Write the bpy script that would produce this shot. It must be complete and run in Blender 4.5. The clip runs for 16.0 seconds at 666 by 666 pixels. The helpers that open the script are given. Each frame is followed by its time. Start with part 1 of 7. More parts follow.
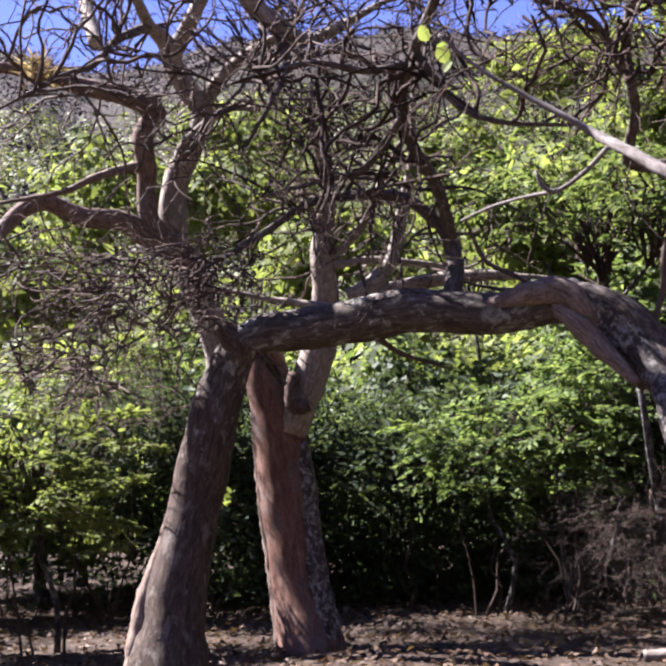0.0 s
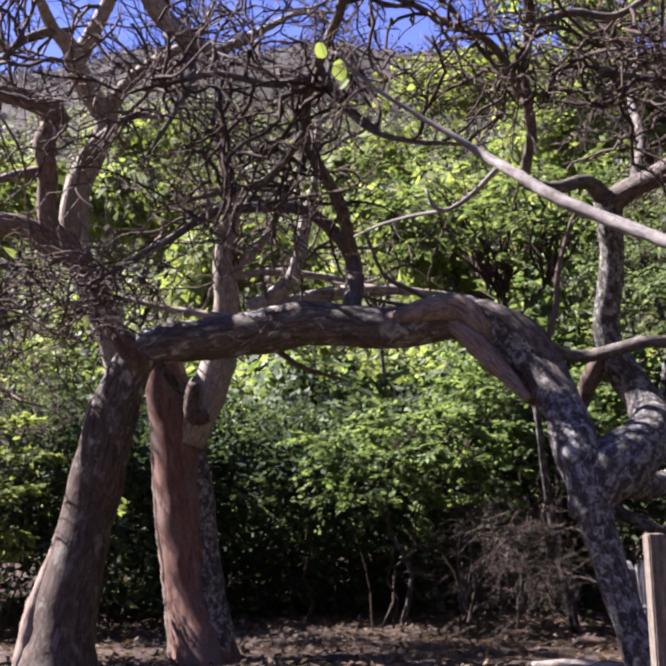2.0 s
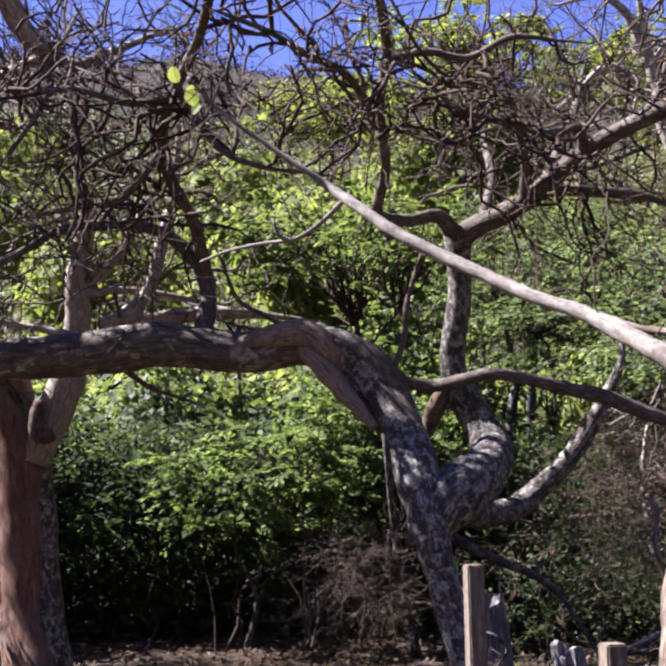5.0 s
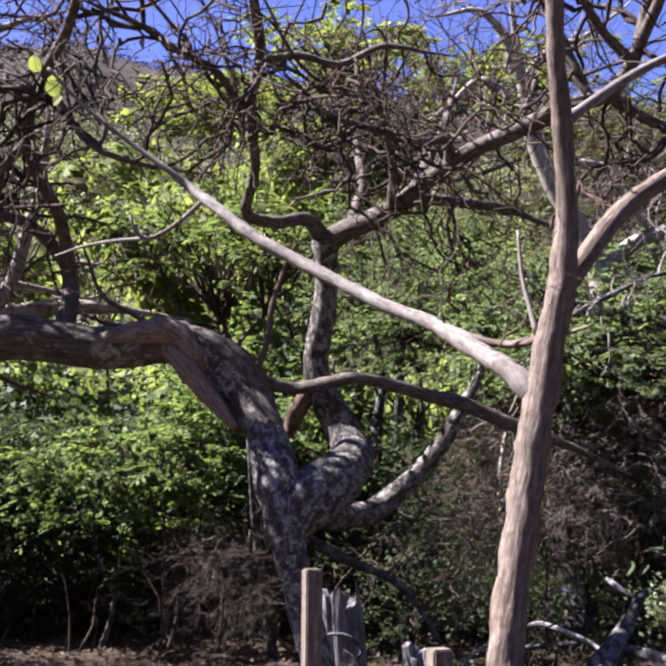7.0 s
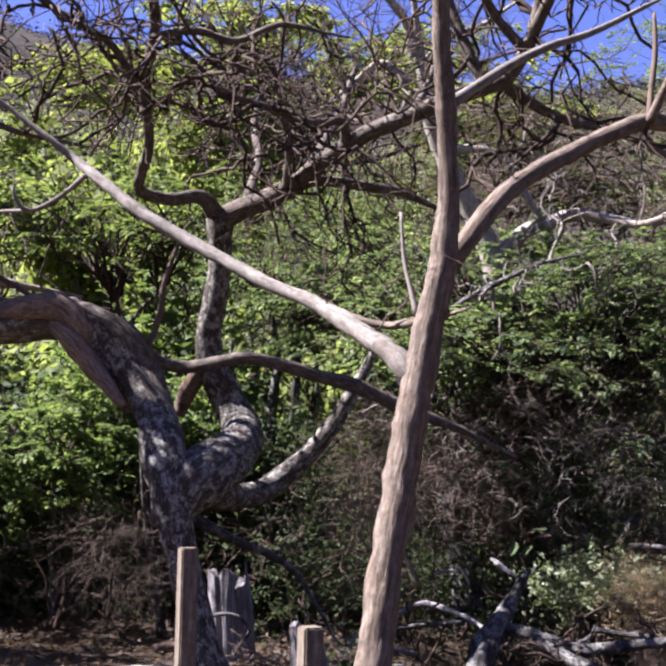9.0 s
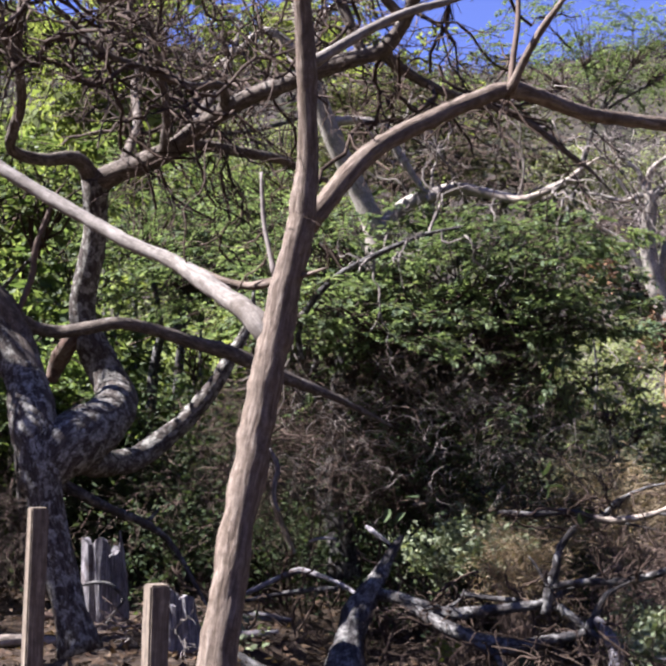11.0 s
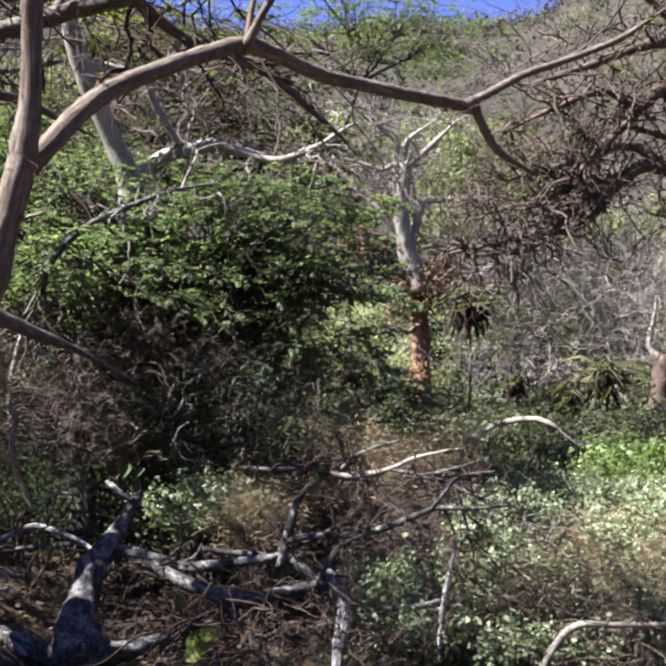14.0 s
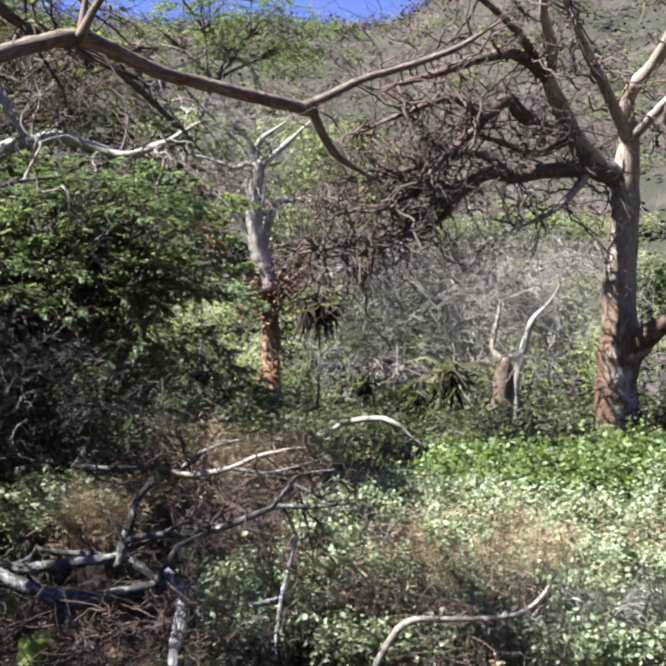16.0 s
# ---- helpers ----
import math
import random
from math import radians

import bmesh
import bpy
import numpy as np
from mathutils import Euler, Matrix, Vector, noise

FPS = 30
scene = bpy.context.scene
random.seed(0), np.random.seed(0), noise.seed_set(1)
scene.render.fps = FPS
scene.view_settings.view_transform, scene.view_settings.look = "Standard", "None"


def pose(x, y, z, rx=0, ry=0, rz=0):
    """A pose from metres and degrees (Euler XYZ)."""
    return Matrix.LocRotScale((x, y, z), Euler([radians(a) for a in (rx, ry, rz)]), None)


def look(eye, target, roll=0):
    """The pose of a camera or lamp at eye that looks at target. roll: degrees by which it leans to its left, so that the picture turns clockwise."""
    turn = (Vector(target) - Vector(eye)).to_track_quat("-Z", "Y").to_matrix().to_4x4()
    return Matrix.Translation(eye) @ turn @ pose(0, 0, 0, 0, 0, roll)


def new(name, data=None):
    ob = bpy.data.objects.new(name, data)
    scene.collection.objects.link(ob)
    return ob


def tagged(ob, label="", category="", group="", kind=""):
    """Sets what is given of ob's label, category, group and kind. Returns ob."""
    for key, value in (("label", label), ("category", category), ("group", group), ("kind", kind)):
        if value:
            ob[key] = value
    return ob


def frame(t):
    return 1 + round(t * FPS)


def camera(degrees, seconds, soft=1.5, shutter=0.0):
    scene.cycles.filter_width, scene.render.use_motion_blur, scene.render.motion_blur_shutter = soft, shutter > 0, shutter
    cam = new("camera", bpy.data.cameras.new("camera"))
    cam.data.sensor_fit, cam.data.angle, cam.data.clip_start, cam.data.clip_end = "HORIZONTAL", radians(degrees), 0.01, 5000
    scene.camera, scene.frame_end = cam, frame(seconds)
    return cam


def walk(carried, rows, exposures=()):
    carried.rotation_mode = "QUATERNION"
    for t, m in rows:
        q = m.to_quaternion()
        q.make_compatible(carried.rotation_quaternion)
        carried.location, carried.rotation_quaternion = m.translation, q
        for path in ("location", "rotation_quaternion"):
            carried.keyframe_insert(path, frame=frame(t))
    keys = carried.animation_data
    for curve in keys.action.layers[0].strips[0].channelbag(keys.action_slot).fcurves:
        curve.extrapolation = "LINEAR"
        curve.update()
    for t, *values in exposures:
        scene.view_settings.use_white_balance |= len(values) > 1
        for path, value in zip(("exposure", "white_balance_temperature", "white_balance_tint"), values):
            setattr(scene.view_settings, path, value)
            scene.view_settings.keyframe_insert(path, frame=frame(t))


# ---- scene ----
cam = camera(32.97, 16.0, soft=3.0)
PATH = [
    (0, (0.0000, 0.0000, 1.6000), (-3.9344, 9.0931, 2.9552), -2.404),
    (0.5, (0.0275, -0.0020, 1.6030), (-3.7011, 9.1712, 2.9995), -2.308),
    (1, (0.0580, 0.0116, 1.6037), (-3.4908, 9.2531, 3.0178), -2.136),
    (1.5, (0.0818, 0.0143, 1.6015), (-3.2871, 9.3236, 3.0111), -2.007),
    (2, (0.0926, 0.0082, 1.6051), (-3.0902, 9.3811, 3.0259), -1.853),
    (2.5, (0.1147, 0.0121, 1.6071), (-2.8410, 9.4567, 3.0438), -1.712),
    (3, (0.1389, 0.0139, 1.6054), (-2.5972, 9.5210, 3.0650), -1.486),
    (3.5, (0.1546, 0.0090, 1.6052), (-2.3680, 9.5696, 3.0986), -1.389),
    (6, (0.2413, -0.0109, 1.6403), (-1.2511, 9.7453, 3.2491), -0.260),
    (6.5, (0.2738, -0.0121, 1.6419), (-0.8844, 9.7902, 3.2461), 0.026),
    (7, (0.2920, -0.0022, 1.6397), (-0.6216, 9.8324, 3.2040), 0.161),
    (7.5, (0.3095, 0.0157, 1.6334), (-0.3707, 9.8786, 3.1369), 0.544),
    (8, (0.3236, 0.0139, 1.6343), (-0.1152, 9.8970, 3.0942), 0.648),
    (10.5, (0.4437, 0.0241, 1.6133), (1.0615, 9.9248, 2.8761), 0.502),
    (11, (0.4752, 0.0246, 1.5909), (1.4082, 9.9108, 2.7714), 0.665),
    (11.5, (0.4968, 0.0029, 1.5926), (1.8209, 9.8489, 2.7341), 0.818),
    (12, (0.5314, -0.0147, 1.5883), (2.3311, 9.7627, 2.6666), 0.991),
    (12.5, (0.5628, -0.0209, 1.5778), (2.7347, 9.6912, 2.5560), 1.070),
    (13, (0.5914, -0.0192, 1.5700), (3.0369, 9.6364, 2.4578), 1.184),
    (13.5, (0.5987, 0.0006, 1.5593), (3.3156, 9.5878, 2.3979), 1.416),
    (14, (0.6054, -0.0120, 1.5669), (3.6130, 9.4861, 2.4279), 1.470),
    (14.5, (0.6261, -0.0398, 1.5681), (3.9235, 9.3591, 2.4557), 1.624),
    (15, (0.6421, -0.0425, 1.5608), (4.2022, 9.2587, 2.4623), 1.723),
    (15.5, (0.6532, -0.0456, 1.5631), (4.5235, 9.1302, 2.4712), 1.786),
    (16, (0.6813, -0.0672, 1.5681), (4.8928, 8.9592, 2.4553), 1.681),
]
walk(cam, [(t, look(eye, target, roll)) for t, eye, target, roll in PATH], [(0, 2.84, 5850, 23.5), (2.5, 2.74, 5850, 24.5), (6.5, 2.67, 5850, 22), (8, 2.66, 5850, 22.5), (11, 2.62, 5850, 19), (13, 2.63, 5850, 15), (16, 2.77, 5750, 11.5)])
# ---- sky and sun ----
SUN_AZ, SUN_EL = -90.0, 49.0
world = bpy.data.worlds.new("sky")
scene.world = world
world.use_nodes = True
wn = world.node_tree.nodes
sky = wn.new("ShaderNodeTexSky")
sky.sky_type, sky.sun_disc = "NISHITA", False
sky.sun_elevation, sky.sun_rotation = radians(SUN_EL), radians(SUN_AZ)
sky.altitude, sky.dust_density, sky.ozone_density = 1200, 0.1, 6.0
wn["Background"].inputs["Strength"].default_value = 0.029
tint = wn.new("ShaderNodeMix")
tint.data_type, tint.blend_type = "RGBA", "MULTIPLY"
tint.inputs[0].default_value = 1.0
tint.inputs[7].default_value = (1.4, 1.05, 1.35, 1)
world.node_tree.links.new(sky.outputs[0], tint.inputs[6])
world.node_tree.links.new(tint.outputs[2], wn["Background"].inputs[0])
sun = new("sun", bpy.data.lights.new("sun", "SUN"))
sun.data.energy, sun.data.angle, sun.data.color = 5.0, radians(0.53), (1.0, 0.95, 0.87)
to_sun = Vector((math.sin(radians(SUN_AZ)) * math.cos(radians(SUN_EL)),
                 math.cos(radians(SUN_AZ)) * math.cos(radians(SUN_EL)), math.sin(radians(SUN_EL))))
sun.matrix_world = look(to_sun * 50, (0, 0, 0))


# ---- materials ----
def material(name, rough=0.9):
    m = bpy.data.materials.new(name)
    m.use_nodes = True
    n, l = m.node_tree.nodes, m.node_tree.links
    b = n["Principled BSDF"]
    b.inputs["Roughness"].default_value = rough
    b.inputs["Specular IOR Level"].default_value = 0.08
    return m, n, l, b


def coords(n, l, scale):
    tc, mp = n.new("ShaderNodeTexCoord"), n.new("ShaderNodeMapping")
    mp.inputs["Scale"].default_value = scale
    l.new(tc.outputs["Object"], mp.inputs["Vector"])
    return mp.outputs[0]


def noise_tex(n, l, vec, scale, detail=5.0, rough=0.6, distortion=0.0):
    t = n.new("ShaderNodeTexNoise")
    t.inputs["Scale"].default_value, t.inputs["Detail"].default_value = scale, detail
    t.inputs["Roughness"].default_value, t.inputs["Distortion"].default_value = rough, distortion
    l.new(vec, t.inputs["Vector"])
    return t.outputs["Fac"]


def ramp(n, l, fac, stops):
    r = n.new("ShaderNodeValToRGB")
    e = r.color_ramp.elements
    while len(e) < len(stops):
        e.new(0.5)
    for k, (p, c) in enumerate(stops):
        e[k].position, e[k].color = p, (*c, 1)
    l.new(fac, r.inputs[0])
    return r.outputs[0]


def mix(n, l, fac, a, b, kind="MIX"):
    x = n.new("ShaderNodeMix")
    x.data_type, x.blend_type = "RGBA", kind
    if isinstance(fac, float):
        x.inputs[0].default_value = fac
    else:
        l.new(fac, x.inputs[0])
    for sock, v in ((x.inputs[6], a), (x.inputs[7], b)):
        if isinstance(v, tuple):
            sock.default_value = (*v, 1)
        else:
            l.new(v, sock)
    return x.outputs[2]


def bump(n, l, b, fac, strength, distance):
    k = n.new("ShaderNodeBump")
    k.inputs["Strength"].default_value, k.inputs["Distance"].default_value = strength, distance
    l.new(fac, k.inputs["Height"])
    l.new(k.outputs[0], b.inputs["Normal"])


BARKS = set()


def along(n, l, scale):
    """Coordinates that run along each limb, as if it were straight."""
    at, mp = n.new("ShaderNodeAttribute"), n.new("ShaderNodeMapping")
    at.attribute_name = "grain"
    mp.inputs["Scale"].default_value = scale
    l.new(at.outputs["Vector"], mp.inputs["Vector"])
    return mp.outputs[0]


def bark(name, dark, mid, light, patch, patch_at=(0.52, 0.6), grain=(6, 6, 1.5), fine=8.0, depth=0.005, patch_scale=4.5):
    """Bark: streaky grain along the stem, and lichen or peeled patches."""
    m, n, l, b = material(name, 0.88)
    BARKS.add(name)
    g = noise_tex(n, l, along(n, l, grain), fine, 8, 0.65, 0.6)
    base = ramp(n, l, g, [(0.3, dark), (0.5, mid), (0.72, light)])
    p = noise_tex(n, l, along(n, l, (1, 1, 0.7)), patch_scale, 6, 0.7, 0.3)
    lo, hi = patch_at
    crumb = noise_tex(n, l, along(n, l, (1, 1, 1)), 34, 5, 0.75)
    pm = mix(n, l, 1.0, ramp(n, l, p, [(lo, (0, 0, 0)), (hi, (1, 1, 1))]), ramp(n, l, crumb, [(0.38, (0.15, 0.15, 0.15)), (0.58, (1, 1, 1))]), "MULTIPLY")
    speck = noise_tex(n, l, along(n, l, (1, 1, 1)), 38, 4, 0.7)
    col = mix(n, l, pm, base, patch)
    col = mix(n, l, 0.55, col, ramp(n, l, speck, [(0.3, (0.45, 0.45, 0.45)), (0.7, (1.35, 1.35, 1.35))]), "MULTIPLY")
    l.new(col, b.inputs["Base Color"])
    h = n.new("ShaderNodeMath")
    h.operation = "MULTIPLY_ADD"
    l.new(speck, h.inputs[0])
    h.inputs[1].default_value = 0.35
    l.new(g, h.inputs[2])
    bump(n, l, b, h.outputs[0], 0.9, depth)
    return m


def bark_blend(name, low, high, height, soft, grain=3.0, patch_scale=2.2, crumbs=16, depth=0.02):
    """Two barks on one stem that meet at a ragged line."""
    m, n, l, b = material(name, 0.8)
    BARKS.add(name)
    g = noise_tex(n, l, along(n, l, (5, 5, 1.2)), grain, 8, 0.68, 0.8)
    p = noise_tex(n, l, along(n, l, (1, 1, 0.6)), patch_scale, 6, 0.7, 0.5)
    speck = noise_tex(n, l, along(n, l, (1, 1, 1)), crumbs, 4, 0.7)
    tones = []
    for dark, mid, light, patch in (low, high):
        base = ramp(n, l, g, [(0.3, dark), (0.5, mid), (0.72, light)])
        tones.append(mix(n, l, ramp(n, l, p, [(0.54, (0, 0, 0)), (0.62, (1, 1, 1))]), base, patch))
    tc, sep, k = n.new("ShaderNodeTexCoord"), n.new("ShaderNodeSeparateXYZ"), n.new("ShaderNodeMath")
    l.new(tc.outputs["Object"], sep.inputs[0])
    k.operation = "MULTIPLY_ADD"
    l.new(p, k.inputs[0])
    k.inputs[1].default_value = 3.2
    l.new(sep.outputs[2], k.inputs[2])
    r = n.new("ShaderNodeMapRange")
    l.new(k.outputs[0], r.inputs[0])
    r.inputs[1].default_value, r.inputs[2].default_value = height + 1.6 - soft, height + 1.6 + soft
    col = mix(n, l, r.outputs[0], tones[0], tones[1])
    col = mix(n, l, 0.5, col, ramp(n, l, speck, [(0.3, (0.5, 0.5, 0.5)), (0.7, (1.3, 1.3, 1.3))]), "MULTIPLY")
    l.new(col, b.inputs["Base Color"])
    bump(n, l, b, g, 0.8, depth)
    return m


def foliage_mat(name, cols, trans=0.35, gloss=0.12):
    """Thin leaves: colour by leaf, light passing through from the far side."""
    m, n, l, b = material(name, 0.74 - 2.4 * gloss)
    geo = n.new("ShaderNodeNewGeometry")
    k = len(cols)
    c = ramp(n, l, geo.outputs["Random Per Island"], [(i / max(1, k - 1), cols[i]) for i in range(k)])
    big = noise_tex(n, l, coords(n, l, (1, 1, 1)), 0.8, 4, 0.65)
    c = mix(n, l, 0.85, c, ramp(n, l, big, [(0.32, (0.42, 0.42, 0.4)), (0.52, (0.95, 0.92, 0.9)), (0.7, (1.4, 1.28, 1.1))]), "MULTIPLY")
    l.new(c, b.inputs["Base Color"])
    b.inputs["Specular IOR Level"].default_value = min(0.5, gloss * 4)
    t = n.new("ShaderNodeBsdfTranslucent")
    l.new(mix(n, l, 1.0, c, (1.2, 1.2, 0.7), "MULTIPLY"), t.inputs[0])
    s = n.new("ShaderNodeMixShader")
    s.inputs[0].default_value = trans
    l.new(b.outputs[0], s.inputs[1])
    l.new(t.outputs[0], s.inputs[2])
    l.new(s.outputs[0], n["Material Output"].inputs["Surface"])
    return m


def twig_mat(name, dark, light):
    m, n, l, b = material(name, 0.85)
    geo = n.new("ShaderNodeNewGeometry")
    c = ramp(n, l, geo.outputs["Random Per Island"], [(0.0, dark), (0.7, tuple((a + z) / 2 for a, z in zip(dark, light))), (1.0, light)])
    g = noise_tex(n, l, coords(n, l, (1, 1, 1)), 22, 4, 0.7)
    l.new(mix(n, l, 0.6, c, ramp(n, l, g, [(0.3, (0.5, 0.5, 0.5)), (0.7, (1.4, 1.4, 1.4))]), "MULTIPLY"), b.inputs["Base Color"])
    return m


BARK_RED = bark("bark_reddish_brown", (0.034, 0.024, 0.019), (0.085, 0.057, 0.043), (0.165, 0.115, 0.088), (0.15, 0.128, 0.102), (0.5, 0.6), (4, 4, 2.4), 6.0, patch_scale=12.0)
BARK_PEEL = bark("bark_peeling_red", (0.07, 0.037, 0.027), (0.13, 0.072, 0.052), (0.215, 0.135, 0.1), (0.13, 0.108, 0.092), (0.5, 0.6), (4, 4, 1.0), 4.0, patch_scale=3.2)
BARK_LICHEN = bark("bark_lichen_grey", (0.017, 0.014, 0.012), (0.05, 0.041, 0.035), (0.125, 0.106, 0.09), (0.27, 0.263, 0.228), (0.48, 0.56), patch_scale=17.0)
BARK_LIMB = bark("bark_limb_brown_grey", (0.028, 0.023, 0.018), (0.092, 0.076, 0.062), (0.176, 0.148, 0.121), (0.211, 0.194, 0.167), (0.55, 0.64), patch_scale=12.0)
BARK_GREY = bark("bark_grey", (0.101, 0.081, 0.065), (0.254, 0.213, 0.17), (0.406, 0.355, 0.294), (0.163, 0.152, 0.122), (0.5, 0.6))
BARK_PALE = bark("bark_pale", (0.058, 0.042, 0.03), (0.138, 0.108, 0.084), (0.245, 0.205, 0.166), (0.088, 0.066, 0.048), (0.52, 0.62), (12, 12, 1.8), 6.0, 0.011, 7.0)
BARK_BLEACHED = bark("bark_bleached", (0.075, 0.063, 0.052), (0.155, 0.137, 0.118), (0.245, 0.224, 0.198), (0.09, 0.075, 0.06), (0.55, 0.66), (10, 10, 1.6), 5.0, 0.003)
BARK_ASH = bark("bark_ash", (0.153, 0.13, 0.107), (0.276, 0.245, 0.207), (0.399, 0.369, 0.322), (0.168, 0.161, 0.13), (0.5, 0.6))
BARK_ORANGE = bark("bark_orange", (0.09, 0.045, 0.026), (0.26, 0.155, 0.09), (0.42, 0.3, 0.195), (0.12, 0.08, 0.056), (0.45, 0.54))
# Tan bark for strips and bulges that imitate the sunlit side of trunks.
BARK_SUNLIT = bark("bark_sunlit", (0.06, 0.041, 0.031), (0.204, 0.153, 0.115), (0.357, 0.285, 0.225), (0.119, 0.093, 0.076), (0.54, 0.62), (14, 14, 1.5), 5.0, 0.006)
BARK_SMOOTH_COLOURS = ((0.043, 0.025, 0.016), (0.106, 0.064, 0.039), (0.196, 0.132, 0.085), (0.281, 0.246, 0.208))
BARK_TWO = bark_blend("bark_brown_below_pale_above", BARK_SMOOTH_COLOURS, ((0.108, 0.083, 0.06), (0.22, 0.178, 0.138), (0.31, 0.265, 0.215), (0.14, 0.097, 0.066)), 3.0, 0.45)
BARK_ARCH = bark_blend("bark_red_below_lichen_above", ((0.02, 0.0155, 0.012), (0.06, 0.044, 0.033), (0.13, 0.1, 0.076), (0.14, 0.122, 0.098)), ((0.03, 0.025, 0.02), (0.085, 0.07, 0.056), (0.17, 0.145, 0.115), (0.27, 0.268, 0.22)), 2.45, 0.3, 6.0, 8.0, 38, 0.007)
BARK_WARM = bark("bark_warm_tan", (0.055, 0.04, 0.031), (0.15, 0.108, 0.085), (0.25, 0.19, 0.152), (0.2, 0.178, 0.15), (0.52, 0.62), (5, 5, 2), 6.0, patch_scale=6.0)
WOOD_DEAD = bark("dead_wood", (0.012, 0.011, 0.0105), (0.042, 0.038, 0.036), (0.11, 0.101, 0.095), (0.185, 0.18, 0.165), (0.5, 0.58), (4, 4, 1.4), 9.0, 0.014, patch_scale=11.0)
WOOD_WHITE = bark("weathered_wood", (0.035, 0.032, 0.034), (0.16, 0.148, 0.15), (0.38, 0.36, 0.36), (0.08, 0.06, 0.052), (0.52, 0.62), (9, 9, 0.8), 4.0, 0.008)
WOOD_POST = bark("post_wood", (0.06, 0.046, 0.035), (0.13, 0.105, 0.08), (0.24, 0.2, 0.155), (0.1, 0.085, 0.068), (0.55, 0.7), (30, 30, 2), 4.0, 0.001)
TWIG_DARK = twig_mat("twig_dark", (0.017, 0.012, 0.009), (0.093, 0.065, 0.049))
TWIG_WARM = twig_mat("twig_warm", (0.031, 0.023, 0.018), (0.156, 0.117, 0.094))
TWIG_BROWN = twig_mat("twig_brown", (0.043, 0.03, 0.024), (0.17, 0.126, 0.098))
TWIG_ASH = twig_mat("twig_ash", (0.08, 0.067, 0.059), (0.272, 0.24, 0.212))
LEAF_LIME = foliage_mat("leaf_lime", [(0.128, 0.165, 0.05), (0.162, 0.204, 0.064), (0.218, 0.258, 0.094)], 0.5, 0.03)
LEAF_GREEN = foliage_mat("leaf_green", [(0.045, 0.073, 0.025), (0.094, 0.134, 0.046), (0.18, 0.222, 0.092)], 0.55, 0.07)
# Dark green; its darkness also stands for shade in hollows and crown insides.
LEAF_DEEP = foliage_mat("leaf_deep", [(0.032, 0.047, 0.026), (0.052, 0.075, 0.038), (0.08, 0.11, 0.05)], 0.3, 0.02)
LEAF_HEDGE = foliage_mat("leaf_hedge", [(0.065, 0.1, 0.036), (0.122, 0.178, 0.062), (0.2, 0.265, 0.105)], 0.5, 0.03)
LEAF_SILVER = foliage_mat("leaf_silver", [(0.11, 0.148, 0.072), (0.2, 0.242, 0.14), (0.33, 0.37, 0.235)], 0.3, 0.06)
LEAF_OLIVE = foliage_mat("leaf_olive", [(0.053, 0.061, 0.027), (0.091, 0.095, 0.042), (0.152, 0.144, 0.076)], 0.35, 0.06)
LEAF_SAGE = foliage_mat("leaf_sage", [(0.106, 0.137, 0.049), (0.16, 0.19, 0.076), (0.228, 0.258, 0.114)], 0.4, 0.05)
LEAF_DRY = foliage_mat("leaf_dry", [(0.042, 0.024, 0.015), (0.085, 0.054, 0.034), (0.152, 0.11, 0.07)], 0.2, 0.04)
LEAF_RUST = foliage_mat("leaf_rust", [(0.076, 0.038, 0.023), (0.167, 0.091, 0.053), (0.258, 0.167, 0.106)], 0.2, 0.02)
LEAF_VINE = foliage_mat("leaf_vine", [(0.052, 0.093, 0.023), (0.097, 0.149, 0.039), (0.181, 0.226, 0.077)], 0.45, 0.1)
LEAF_FEATHER = foliage_mat("leaf_feather", [(0.068, 0.102, 0.052), (0.115, 0.162, 0.082), (0.2, 0.258, 0.14)], 0.5, 0.06)
LEAF_MOSS = foliage_mat("leaf_moss", [(0.03, 0.04, 0.018), (0.057, 0.068, 0.03), (0.106, 0.114, 0.057)], 0.35, 0.06)
LEAF_STRAW = foliage_mat("leaf_straw", [(0.152, 0.106, 0.061), (0.258, 0.198, 0.118), (0.38, 0.319, 0.213)], 0.3, 0.05)
LEAF_BLACK = foliage_mat("leaf_dead_dark", [(0.015, 0.012, 0.01), (0.03, 0.024, 0.02)], 0.1, 0.01)
LEAF_SLOPE = foliage_mat("leaf_slope", [(0.104, 0.129, 0.039), (0.149, 0.181, 0.058), (0.207, 0.233, 0.084)], 0.45, 0.05)
LEAF_HILL = foliage_mat("leaf_hill", [(0.058, 0.077, 0.02), (0.09, 0.11, 0.032), (0.129, 0.136, 0.052)], 0.3, 0.02)
TWIG_HILL = twig_mat("twig_hill", (0.016, 0.012, 0.012), (0.068, 0.05, 0.05))


# ---- building helpers ----
rng = np.random.default_rng(7)
SKELETON = {}


